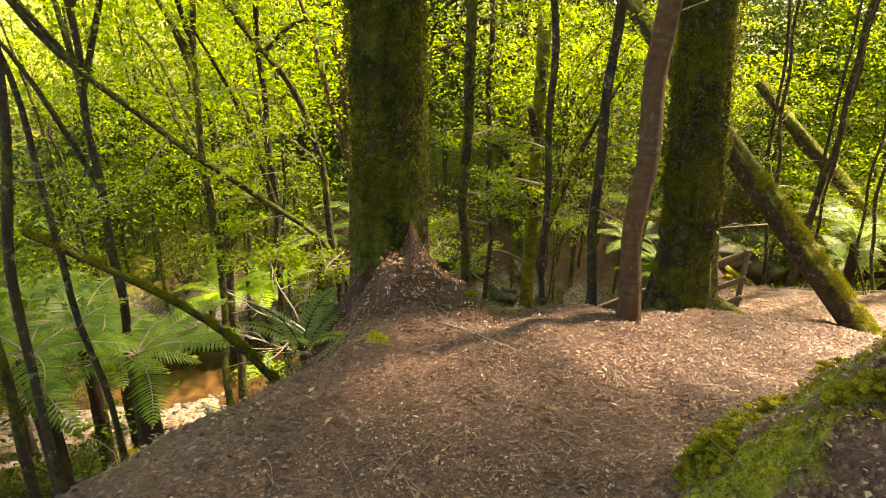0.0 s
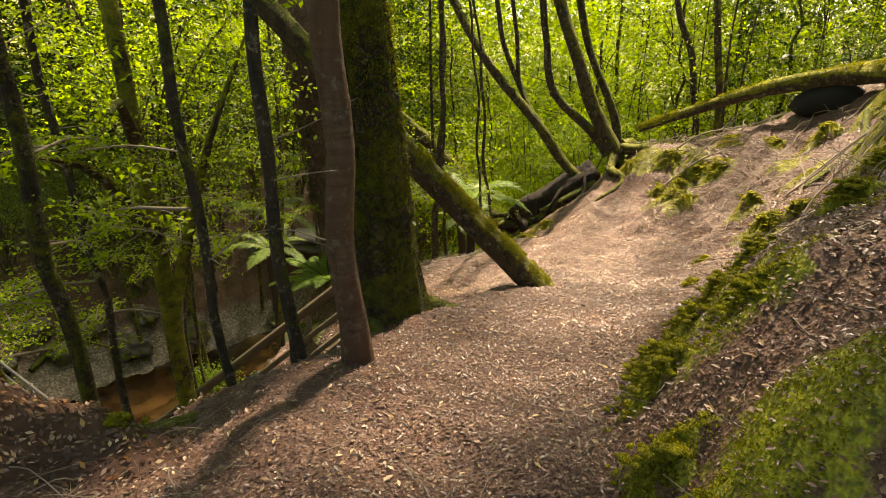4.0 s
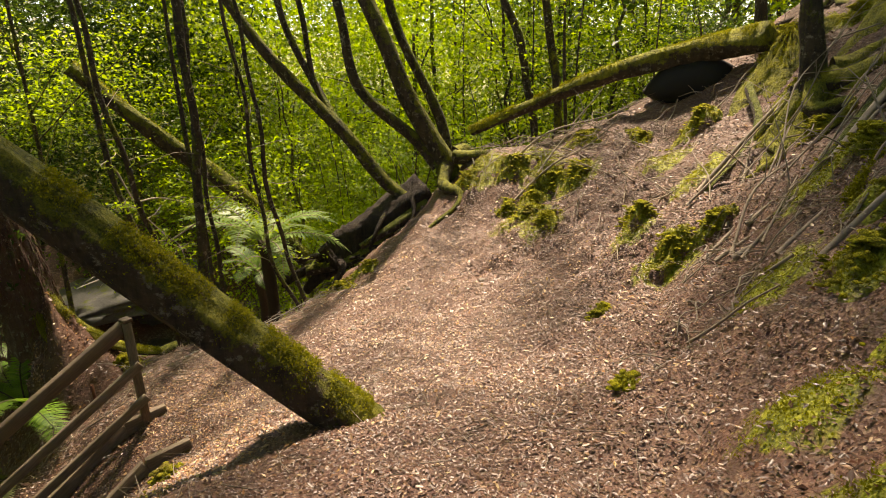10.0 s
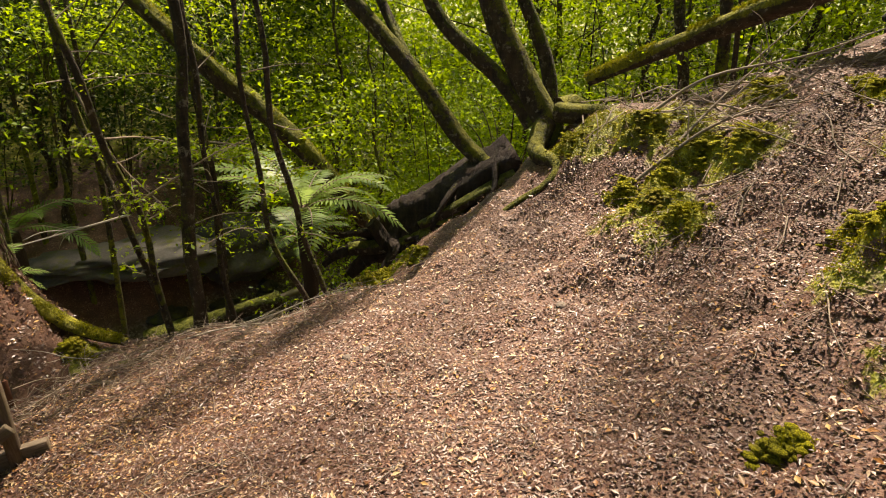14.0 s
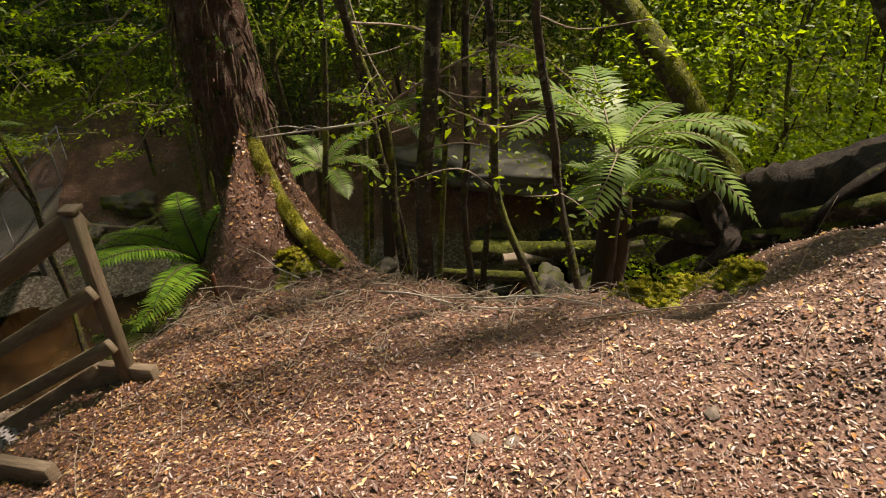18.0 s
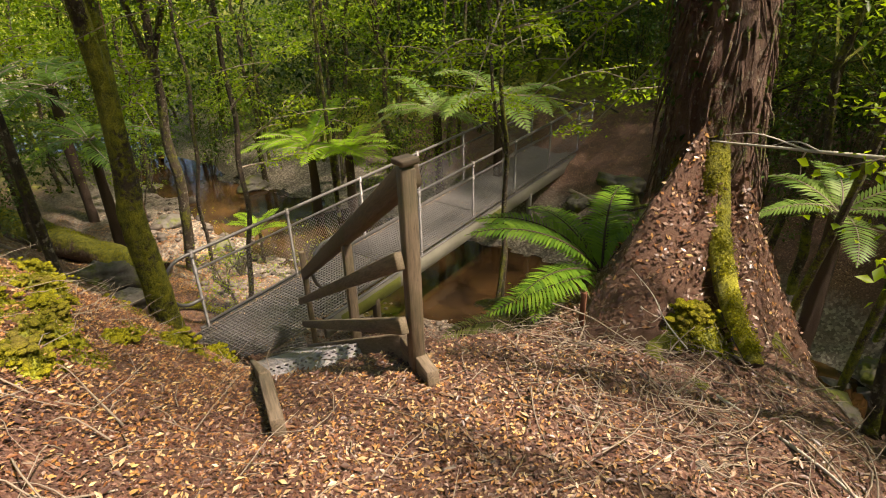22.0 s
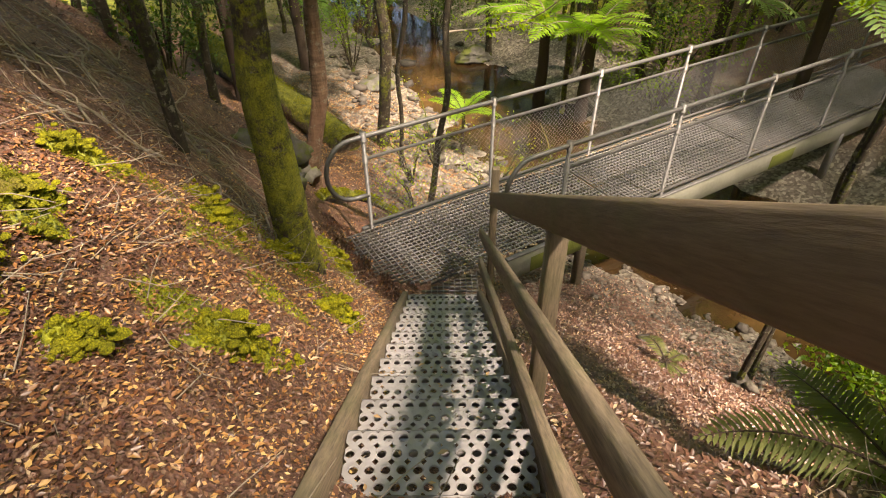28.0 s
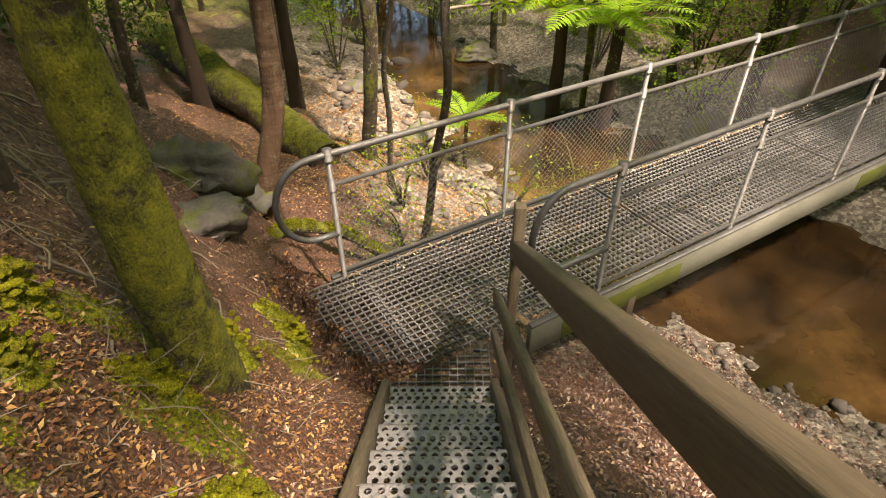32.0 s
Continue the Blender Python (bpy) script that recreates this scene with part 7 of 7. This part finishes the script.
def shingle(name, n, x0, x1, y0, y1, size, label, seed, zlo=-6.6, zhi=-5.3):
    rg = np.random.default_rng(seed)
    x, y = rg.uniform(x0, x1, n * 3), rg.uniform(y0, y1, n * 3)
    z, _ = floor_z(x, y)
    ok = np.where((z > zlo) & (z < zhi))[0][:n]
    out = []
    for i in ok:
        v, f = _shapes[rg.integers(14)]
        a = rg.uniform(0, 6.28)
        m = np.array(((math.cos(a), -math.sin(a), 0), (math.sin(a), math.cos(a), 0), (0, 0, 1)))
        s = size * rg.lognormal(0, 0.45)
        out.append((v @ m.T * s + (x[i], y[i], z[i] + s * 0.2), f))
    tagged(mesh_object(name, *merged(out), STONE), label, "stones", kind="stuff")


_shapes = [stone_mesh(_rs, 0.04, 0.5) for _ in range(14)]
_shapes = [(v / 0.04, f) for v, f in _shapes]
shingle("creek_shingle", 1000, -1.5, 3.5, 10.8, 13.4, 0.028, "pale broken stones along the creek's edge", 52)
shingle("creek_shingle", 800, -9.0, -1.5, 9.2, 13.2, 0.05, "pale creek stones in a shallow bend", 53)
shingle("creek_shingle", 1300, 3.5, 11.0, 12.6, 15.4, 0.055, "grey creek stones below the gully", 54)


def rock(x, y, r, mat, label, seed, sink=0.3, flat=0.6):
    rg = np.random.default_rng(seed)
    v, f = stone_mesh(rg, max(r, 0.051), flat)
    v = v * (r / max(r, 0.051))
    ob = mesh_object("rock", v, f, mat, smooth=r > 0.2)
    z = float(floor_z(np.array([x]), np.array([y]))[0][0])
    ob.location = (x, y, z + r * flat * (0.5 - sink))
    ob.rotation_euler = (0, 0, rg.uniform(0, 6.28))
    tagged(ob, label, "rock", "loose stones" if r < 0.15 else "boulders")


for k, (x, y, r) in enumerate([(6.74, 7.30, 0.05), (6.86, 7.25, 0.045), (7.95, 6.38, 0.06), (6.1, 8.6, 0.055), (5.6, 8.5, 0.04), (7.1, 7.9, 0.05), (6.3, 8.2, 0.035), (6.8, 6.9, 0.03),
                               (5.3, 8.3, 0.035), (5.5, 7.9, 0.03), (5.2, 8.0, 0.028), (5.1, 7.75, 0.03), (5.35, 8.15, 0.025), (7.6, 7.2, 0.05), (8.4, 6.2, 0.045), (4.3, 4.2, 0.03), (5.6, 5.0, 0.035), (6.9, 6.4, 0.03)]):
    rock(x, y, r * 0.85, STONE, "small grey stone lying on the track", 60 + k, 0.55, 0.4)
def dome():
    """A low half ball, for one lump of moss."""
    n, m = 4, 9
    v = [(math.cos(j * 6.2832 / m) * math.sin(i * 1.75 / n), math.sin(j * 6.2832 / m) * math.sin(i * 1.75 / n), math.cos(i * 1.75 / n)) for i in range(n + 1) for j in range(m)]
    f = [(i * m + j, i * m + (j + 1) % m, (i + 1) * m + (j + 1) % m, (i + 1) * m + j) for i in range(n) for j in range(m)]
    return np.array(v), np.array(f)


DOME = dome()


def moss_cushion(x, y, r, h, seed):
    """A ragged hump of soil thick with moss."""
    rg = np.random.default_rng(seed)
    n, m = 16, 36
    ph = rg.uniform(0, 6.28, 4)
    v, k = [], []
    for i in range(n):
        t = i / (n - 1)
        for j in range(m):
            a = j * 6.2832 / m
            d = r * (0.03 + t) * (1 + 0.25 * math.sin(2 * a + ph[0]) + 0.18 * math.sin(3 * a + ph[1]) + 0.12 * math.sin(7 * a + ph[2]))
            px, py = x + math.cos(a) * d, y + math.sin(a) * d
            z = h * (1 - t ** 1.7) * (1 + 0.3 * math.sin(5 * a + 5 * t + ph[3])) - 0.04 * t + rg.normal(0, 0.006)
            v.append((px, py, z))
            k.append(1.25 - t * 0.75 + 0.3 * math.sin(4 * a + ph[1]))
    v = np.array(v)
    v[:, 2] += floor_z(v[:, 0], v[:, 1])[0]
    f = np.array([(i * m + j, i * m + (j + 1) % m, (i + 1) * m + (j + 1) % m, (i + 1) * m + j) for i in range(n - 1) for j in range(m)])
    o = v.mean(0)
    ob = mesh_object("moss_cushion", v - o, f, FLOOR, smooth=True)
    ob.location = o
    ob.data.attributes.new("moss", "FLOAT", "POINT").data.foreach_set("value", np.array(k, np.float32))
    ob.data.attributes.new("gravel", "FLOAT", "POINT")
    tagged(ob, "ragged cushion of yellow-green moss on the ground", "moss", "moss cushions")
    lumps = []
    for _ in range(int(900 * r)):
        i, j = rg.integers(0, n - 3), rg.integers(0, m)
        s = rg.uniform(0.008, 0.026) * (1.15 - 0.4 * i / n)
        lumps.append((DOME[0] * rg.normal(1, 0.1, DOME[0].shape) * (s, s * rg.uniform(0.6, 1.4), s * 0.6) + v[i * m + j] + rg.normal(0, 0.03, 3) * (1, 1, 0.08) - o, DOME[1]))
    tagged(part("moss_lump", merged(lumps), MOSS_LUMP, ob, smooth=True), kind="stuff")
    q = int(9000 * r)
    ri, rj, u, w = rg.integers(0, n - 5, q), rg.integers(0, m, q), rg.uniform(0, 1, (q, 1)), rg.uniform(0, 1, (q, 1))
    c = v[ri * m + rj] * (1 - u) * (1 - w) + v[ri * m + (rj + 1) % m] * u * (1 - w) + v[(ri + 1) * m + rj] * (1 - u) * w + v[(ri + 1) * m + (rj + 1) % m] * u * w
    vf = leaf_cloud(c + rg.normal(0, 0.01, c.shape) * (1, 1, 0.2), 0.011, 0.006, 3, rg, 0.9, 0.6, -0.3)
    tagged(part("moss", (vf[0] - o, vf[1]), MOSS_TUFT, ob), kind="stuff")


for k, (x, y, r, h) in enumerate([(8.05, 4.72, 0.17, 0.11), (7.45, 4.30, 0.2, 0.14), (9.0, 6.3, 0.26, 0.10), (8.75, 5.95, 0.2, 0.08), (9.6, 5.9, 0.25, 0.1), (0.35, 4.42, 0.14, 0.1), (3.85, 6.95, 0.13, 0.1), (3.3, 6.75, 0.13, 0.07), (1.75, 7.8, 0.16, 0.08), (3.4, 7.25, 0.1, 0.05), (2.2, 7.05, 0.14, 0.07), (1.5, 7.4, 0.15, 0.08), (3.0, 6.4, 0.14, 0.07),
                                 (1.5, 1.62, 0.13, 0.06), (1.15, 0.95, 0.16, 0.1), (7.6, 4.0, 0.15, 0.1), (8.5, 4.9, 0.14, 0.08), (9.85, 6.9, 0.3, 0.12), (9.7, 7.6, 0.25, 0.1), (7.9, 8.6, 0.22, 0.1), (8.3, 8.9, 0.2, 0.1), (5.5, 9.75, 0.2, 0.1), (1.1, 7.9, 0.2, 0.12), (0.5, 8.2, 0.2, 0.1), (6.8, 3.15, 0.2, 0.1), (6.2, 3.0, 0.22, 0.14), (5.5, 3.15, 0.2, 0.12), (7.3, 3.3, 0.16, 0.1), (4.7, 2.95, 0.2, 0.12), (9.3, 3.6, 0.22, 0.16), (8.3, 3.4, 0.15, 0.07), (9.9, 4.6, 0.25, 0.18), (10.1, 3.2, 0.2, 0.1), (9.5, 2.6, 0.25, 0.16), (10.6, 3.9, 0.25, 0.18), (8.6, 2.6, 0.22, 0.14),
                                 # the mossy lip of the bank along the track
                                 (1.2, 1.95, 0.14, 0.08), (1.42, 2.18, 0.16, 0.09), (1.75, 2.42, 0.15, 0.1), (2.2, 2.7, 0.16, 0.1), (2.5, 2.9, 0.14, 0.09), (2.79, 3.04, 0.15, 0.1), (3.08, 3.06, 0.16, 0.1), (3.42, 3.03, 0.17, 0.12), (3.75, 2.98, 0.16, 0.12), (4.1, 2.95, 0.17, 0.12), (4.45, 2.92, 0.15, 0.11), (4.9, 2.85, 0.15, 0.1), (5.4, 2.72, 0.16, 0.1), (2.9, 2.72, 0.11, 0.05), (2.3, 2.45, 0.1, 0.05), (3.5, 2.5, 0.13, 0.08), (0.95, 1.35, 0.14, 0.08),
                                 # the knoll and its steep near side
                                 (9.42, 6.45, 0.24, 0.12), (9.25, 6.7, 0.18, 0.09), (9.7, 6.3, 0.22, 0.1), (10.35, 6.1, 0.25, 0.09), (10.1, 5.3, 0.2, 0.07), (6.86, 4.68, 0.09, 0.06), (5.32, 4.08, 0.08, 0.05), (8.4, 8.45, 0.18, 0.08), (5.5, 9.7, 0.22, 0.1),
                                 # the slope beside the stairs
                                 (4.25, 6.85, 0.13, 0.08), (3.55, 6.62, 0.2, 0.07), (3.15, 7.62, 0.17, 0.07), (2.28, 8.05, 0.16, 0.1), (2.85, 7.05, 0.16, 0.06), (3.25, 7.0, 0.13, 0.06), (1.9, 7.5, 0.15, 0.06)]):
    moss_cushion(x, y, r, h, 90 + k)
for k, (x, y, r, fl) in enumerate([(7.7, 16.9, 1.6, 0.15), (10.2, 16.6, 1.2, 0.5), (5.6, 14.0, 0.5, 0.6), (6.7, 13.6, 0.45, 0.6), (8.6, 13.4, 0.55, 0.6), (2.2, 16.2, 0.45, 0.6), (0.9, 16.6, 0.4, 0.6), (3.6, 15.9, 0.5, 0.6), (1.5, 16.9, 0.35, 0.6), (-0.2, 16.6, 0.3, 0.6), (2.8, 16.9, 0.4, 0.6), (0.3, 17.3, 0.45, 0.6),
                                   (-0.75, 7.75, 0.32, 0.7), (-1.3, 8.0, 0.3, 0.7), (-0.25, 7.8, 0.22, 0.7), (-4.6, 10.4, 0.25, 0.5), (-6.6, 9.9, 0.35, 0.5), (-3.0, 14.6, 0.5, 0.5), (-8.0, 12.6, 0.4, 0.5), (9.6, 13.9, 0.6, 0.6)]):
    rock(x, y, r, STONE_MOSSY if k > 1 else STONE_SLAB, "large creek boulder with mossy sides" if k > 1 else "broad grey rock slab above the gully", 110 + k, 0.25, fl)
_rb = np.random.default_rng(57)
for k in range(64):
    rock(_rb.uniform(5.4, 10.6), _rb.uniform(12.2, 16.2), _rb.uniform(0.1, 0.38), (STONE_WET, STONE_MOSSY, STONE_WET)[k % 3], "dark wet stone in the gully below the track", 400 + k, 0.25, _rb.uniform(0.4, 0.75))


def dead_branch(a, b, r, seed, mat=None, forks=4, label="dead fallen branch with bare twigs"):
    """A bare branch from a to b with side twigs."""
    rg = np.random.default_rng(seed)
    a, b = np.array(a, float), np.array(b, float)
    L = np.linalg.norm(b - a)
    mids = [a + (b - a) * t + rg.normal(0, 0.04 * L, 3) * (1, 1, 0.5) for t in (0.35, 0.7)]
    ln = spline([a, *mids, b], 16)
    ob = empty("dead_branch", tuple(a), label, "branch")
    part("stick", (lambda q: (q[0] - a, q[1]))(tube(ln, np.linspace(r, r * 0.3, 16), 7, 0.12, seed=seed)), mat or TWIG, ob, smooth=True)
    for k in range(forks):
        p = ln[rg.integers(4, 15)]
        d = (b - a) / L * 0.5 + rg.normal(0, 0.6, 3) * (1, 1, 0.6)
        e = p + d * L * rg.uniform(0.15, 0.4)
        tw = spline([p, (p + e) / 2 + rg.normal(0, 0.03 * L, 3), e], 8)
        part("twig", (lambda q: (q[0] - a, q[1]))(tube(tw, np.linspace(r * 0.45, r * 0.12, 8), 5)), mat or TWIG, ob, smooth=True)


def gz(x, y, h=0.0):
    return (x, y, float(floor_z(np.array([x]), np.array([y]))[0][0]) + h)


for k, (x0, y0, h0, x1, y1, h1, r) in enumerate([
    (6.75, 3.75, 0.03, 6.4, 2.2, 0.16, 0.06), (6.9, 3.5, 0.02, 7.2, 2.2, 0.25, 0.035), (7.3, 3.75, 0.05, 8.1, 2.3, 0.4, 0.04), (8.2, 4.25, 0.02, 9.6, 3.3, 0.3, 0.035), (9.3, 6.7, 0.03, 10.4, 5.6, 0.12, 0.03), (9.9, 6.9, 0.1, 10.5, 5.3, 0.25, 0.028), (5.9, 3.3, 0.02, 6.5, 2.4, 0.2, 0.03),
    (7.2, 4.0, 0.02, 8.4, 3.6, 0.2, 0.03), (7.0, 3.9, 0.03, 7.9, 3.0, 0.25, 0.025), (7.5, 3.9, 0.02, 8.8, 3.9, 0.15, 0.028), (6.6, 3.7, 0.02, 7.6, 3.2, 0.18, 0.022), (8.0, 4.3, 0.03, 8.7, 3.7, 0.3, 0.024), (6.3, 3.5, 0.02, 7.4, 2.9, 0.2, 0.03), (9.9, 5.9, 0.05, 10.6, 6.9, 0.2, 0.025), (9.7, 6.5, 0.03, 10.7, 6.2, 0.3, 0.022),
    (6.9, 3.3, 0.03, 8.6, 2.6, 0.35, 0.045), (7.0, 3.8, 0.02, 8.3, 3.2, 0.15, 0.022), (7.4, 3.9, 0.03, 8.9, 3.3, 0.45, 0.016), (7.6, 3.6, 0.03, 8.4, 2.8, 0.5, 0.014), (6.6, 3.6, 0.02, 7.9, 3.5, 0.2, 0.014),
    (7.9, 4.1, 0.03, 8.9, 4.4, 0.3, 0.013), (8.1, 3.9, 0.05, 9.2, 3.0, 0.6, 0.013), (7.2, 3.4, 0.05, 8.0, 2.5, 0.55, 0.012), (8.5, 4.5, 0.02, 9.2, 5.2, 0.25, 0.012), (9.3, 5.3, 0.03, 9.9, 6.3, 0.2, 0.012),
    (9.6, 5.0, 0.1, 10.2, 6.1, 0.35, 0.012), (9.5, 6.6, 0.02, 10.2, 7.2, 0.25, 0.012), (7.3, 3.9, 0.02, 6.7, 4.3, 0.04, 0.009), (7.9, 4.9, 0.03, 7.3, 4.6, 0.03, 0.010), (6.5, 2.9, 0.05, 7.6, 2.0, 0.5, 0.02), (7.9, 2.7, 0.05, 9.6, 2.4, 0.6, 0.03)]):
    dead_branch(gz(x0, y0, h0), gz(x1, y1, h1), r * 0.6, 200 + k, forks=4, label="grey dead branch with bare twigs on the hillside")
for k, (x0, y0, h0, x1, y1, h1, r) in enumerate([
    (5.9, 9.2, 0.03, 7.3, 8.4, 0.03, 0.014), (6.2, 9.1, 0.02, 7.0, 8.3, 0.05, 0.010), (5.5, 9.3, 0.02, 6.1, 8.9, 0.06, 0.010), (6.6, 8.9, 0.02, 7.6, 8.2, 0.04, 0.012), (5.2, 9.3, 0.03, 5.6, 8.8, 0.10, 0.009), (5.0, 9.1, 0.25, 5.5, 9.4, 0.05, 0.008),
    (5.6, 9.5, 0.05, 5.1, 9.7, 0.35, 0.008), (4.7, 9.2, 0.02, 5.1, 8.7, 0.02, 0.016), (7.4, 8.2, 0.03, 8.2, 7.6, 0.08, 0.009), (0.1, 3.9, 0.01, 0.7, 3.4, 0.02, 0.008), (-0.4, 4.1, 0.02, 0.3, 4.0, 0.03, 0.008), (4.7, 7.05, 0.02, 4.2, 6.9, 0.03, 0.008)]):
    dead_branch(gz(x0, y0, h0), gz(x1, y1, h1), r * 0.6, 240 + k, TWIG_PALE if k % 3 == 0 else TWIG, 4, "thin dead branch lying at the track's edge")
for k, (a, b) in enumerate([((-1.6, 6.8, -2.2), (-2.9, 6.9, -1.5)), ((-1.5, 6.9, -2.4), (-2.6, 7.3, -1.9)), ((-1.4, 6.6, -2.0), (-2.2, 6.2, -2.4)), ((-1.7, 7.0, -2.6), (-2.2, 7.4, -1.3)), ((-1.2, 6.9, -2.6), (-2.9, 7.0, -2.3))]):
    dead_branch(a, b, 0.016, 270 + k, TWIG_PALE, 7, "bleached bare branches hanging over the creek")
dead_branch((6.2, 9.9, -1.6), (5.3, 10.0, -1.72), 0.012, 290, TWIG_PALE, 3, "thin bleached branch reaching out from a trunk")
dead_branch((6.3, 9.9, -1.5), (7.2, 9.4, -0.95), 0.012, 291, TWIG, 3, "thin bleached branch reaching out from a trunk")


def twig_litter():
    rg = np.random.default_rng(61)
    out = []
    for n, sp_, line in ((900, 0.9, None), (700, 0.7, [(7.0, 3.5, 0), (8.8, 4.4, 0), (9.6, 6.0, 0)]), (500, 0.6, [(5.2, 9.0, 0), (6.5, 8.9, 0), (7.6, 8.0, 0)]), (400, 0.7, SLOPE)):
        x, y = along(n, sp_, rg, line)
        z, _ = floor_z(x, y)
        for i in range(n):
            a = rg.uniform(0, 6.28)
            L = rg.uniform(0.06, 0.32)
            d = np.array((math.cos(a), math.sin(a), 0)) * L
            p = np.array((x[i], y[i], z[i] + 0.008))
            q = p + d
            q[2] = float(z[i]) + rg.uniform(0.0, 0.03)
            m = (p + q) / 2 + rg.normal(0, 0.012, 3)
            out.append(tris(tube(np.array([p, m, q]), (0.0028, 0.0024, 0.0014), 3, cap=False)))
    tagged(mesh_object("twig_litter", *merged(out), TWIG), "thin dead twigs strewn over the leaf litter", "twigs", kind="stuff")


twig_litter()


def brush(name, n, x0, x1, y0, y1, label, seed, high=0.28):
    """A tangle of thin bare twigs lying loose on the ground."""
    rg = np.random.default_rng(seed)
    x, y = rg.uniform(x0, x1, n), rg.uniform(y0, y1, n)
    z, _ = floor_z(x, y)
    out = []
    for i in range(n):
        a, L = rg.uniform(0, 6.28), rg.uniform(0.12, 0.6)
        p = np.array((x[i], y[i], z[i] + rg.uniform(0, high * 0.5)))
        q = p + np.array((math.cos(a) * L, math.sin(a) * L, 0))
        q[2] = float(floor_z(q[:1], q[1:2])[0][0]) + rg.uniform(0.0, high)
        r = 0.002 + 0.009 * rg.uniform(0, 1) ** 2.5 if high > 0.15 else rg.uniform(0.0015, 0.0045)
        ln = spline([p, p + (q - p) * 0.33 + rg.normal(0, 0.03, 3), p + (q - p) * 0.66 + rg.normal(0, 0.03, 3), q], 8)
        out.append(tris(tube(ln, np.linspace(r, r * 0.4, 8), 4, cap=False)))
    tagged(mesh_object(name, *merged(out), TWIG, smooth=True), label, "twigs", kind="stuff")


brush("brush_pile", 40, 6.9, 9.4, 2.2, 4.4, "tangle of thin grey twigs on the hillside", 71)
brush("brush_pile", 160, 9.9, 11.0, 5.6, 7.8, "twigs and roots heaped under the mossy log", 79, 0.25)
brush("brush_pile", 60, 9.2, 11.6, 1.4, 4.0, "tangle of dark twigs at the top of the hillside", 77)
brush("brush_pile", 110, 8.4, 10.8, 4.4, 6.2, "thin grey twigs over the brow", 72, 0.2)
brush("brush_pile", 120, 5.6, 7.4, 2.5, 4.1, "thin brown twigs over the bank above the track", 78, 0.16)
brush("brush_pile", 150, 5.2, 7.6, 8.3, 9.5, "thin grey twigs along the edge of the slope", 73, 0.12)
brush("brush_pile", 200, 4.3, 5.9, 9.0, 10.2, "thin grey twigs below the shaggy tree", 74, 0.14)
brush("brush_pile", 170, -0.6, 1.7, 6.5, 7.8, "dark twigs and roots over the slope above the deck", 80, 0.2)
brush("brush_pile", 60, 4.4, 5.6, 6.3, 7.1, "thin grey twigs at the head of the stairs", 75, 0.04)
brush("brush_pile", 150, -1.0, 0.5, 3.6, 5.0, "thin twigs round the foot of the mossy tree", 76, 0.1)
_st = np.array((4.98, 9.42, -3.05))
_sk = empty("steel_stake", tuple(_st), "rusty steel stake driven into the slope", "stake")
part("shaft", join([box((0.035, 0.006, 0.50), Matrix.Translation((0, 0, 0.22)), 0.001), box((0.006, 0.03, 0.50), Matrix.Translation((0, 0.016, 0.22)), 0.001)]), RUST, _sk)


def deck_litter():
    """Leaf bits lying on the bridge's grating, thickest along its edges."""
    rg = np.random.default_rng(88)
    n = 1500
    sx = rg.uniform(0.0, SPAN, n)
    w = np.where(rg.uniform(0, 1, n) < 0.5, rg.exponential(0.035, n), WIDTH - rg.exponential(0.035, n)).clip(0.02, WIDTH - 0.02)
    wide = rg.uniform(0, 1, n) < 0.07
    w = np.where(wide, rg.uniform(0.1, WIDTH - 0.1, n), w)
    sx = np.where(w > 0.7, np.maximum(sx, 0.9), sx)
    c = np.array([bp(a, b, 0.006) for a, b in zip(sx, w)])
    vf = leaf_cloud(c, 0.03, (0.004, 0.004, 0.002), 1, rg, 0.2, 0.45, 0.0)
    tagged(mesh_object("deck_litter", *vf, LITTER_PALE), "pale fallen leaves caught on the bridge grating", "fallen leaves", kind="stuff")


deck_litter()
for k in range(26):
    # single leaves lying on the treads
    _rk = np.random.default_rng(900 + k)
    _i = int(_rk.integers(0, 11))
    _p = sp(FOOT - (_i + 0.5) * GOING, 0.345, -0.068) + np.array(SD) * _rk.uniform(-0.09, 0.09) + np.array(SN) * _rk.uniform(-0.28, 0.28)
    _v, _f = leaf_cloud(np.zeros((1, 3)), 0.034, 0.0, 1, _rk, 0.15, 0.45, 0.0)
    _l = mesh_object("fallen_leaf", _v, _f, LITTER_PALE)
    _l.location = _p
    tagged(_l, "pale yellow fallen leaf lying on a steel tread", "leaf", "leaves on the stairs")
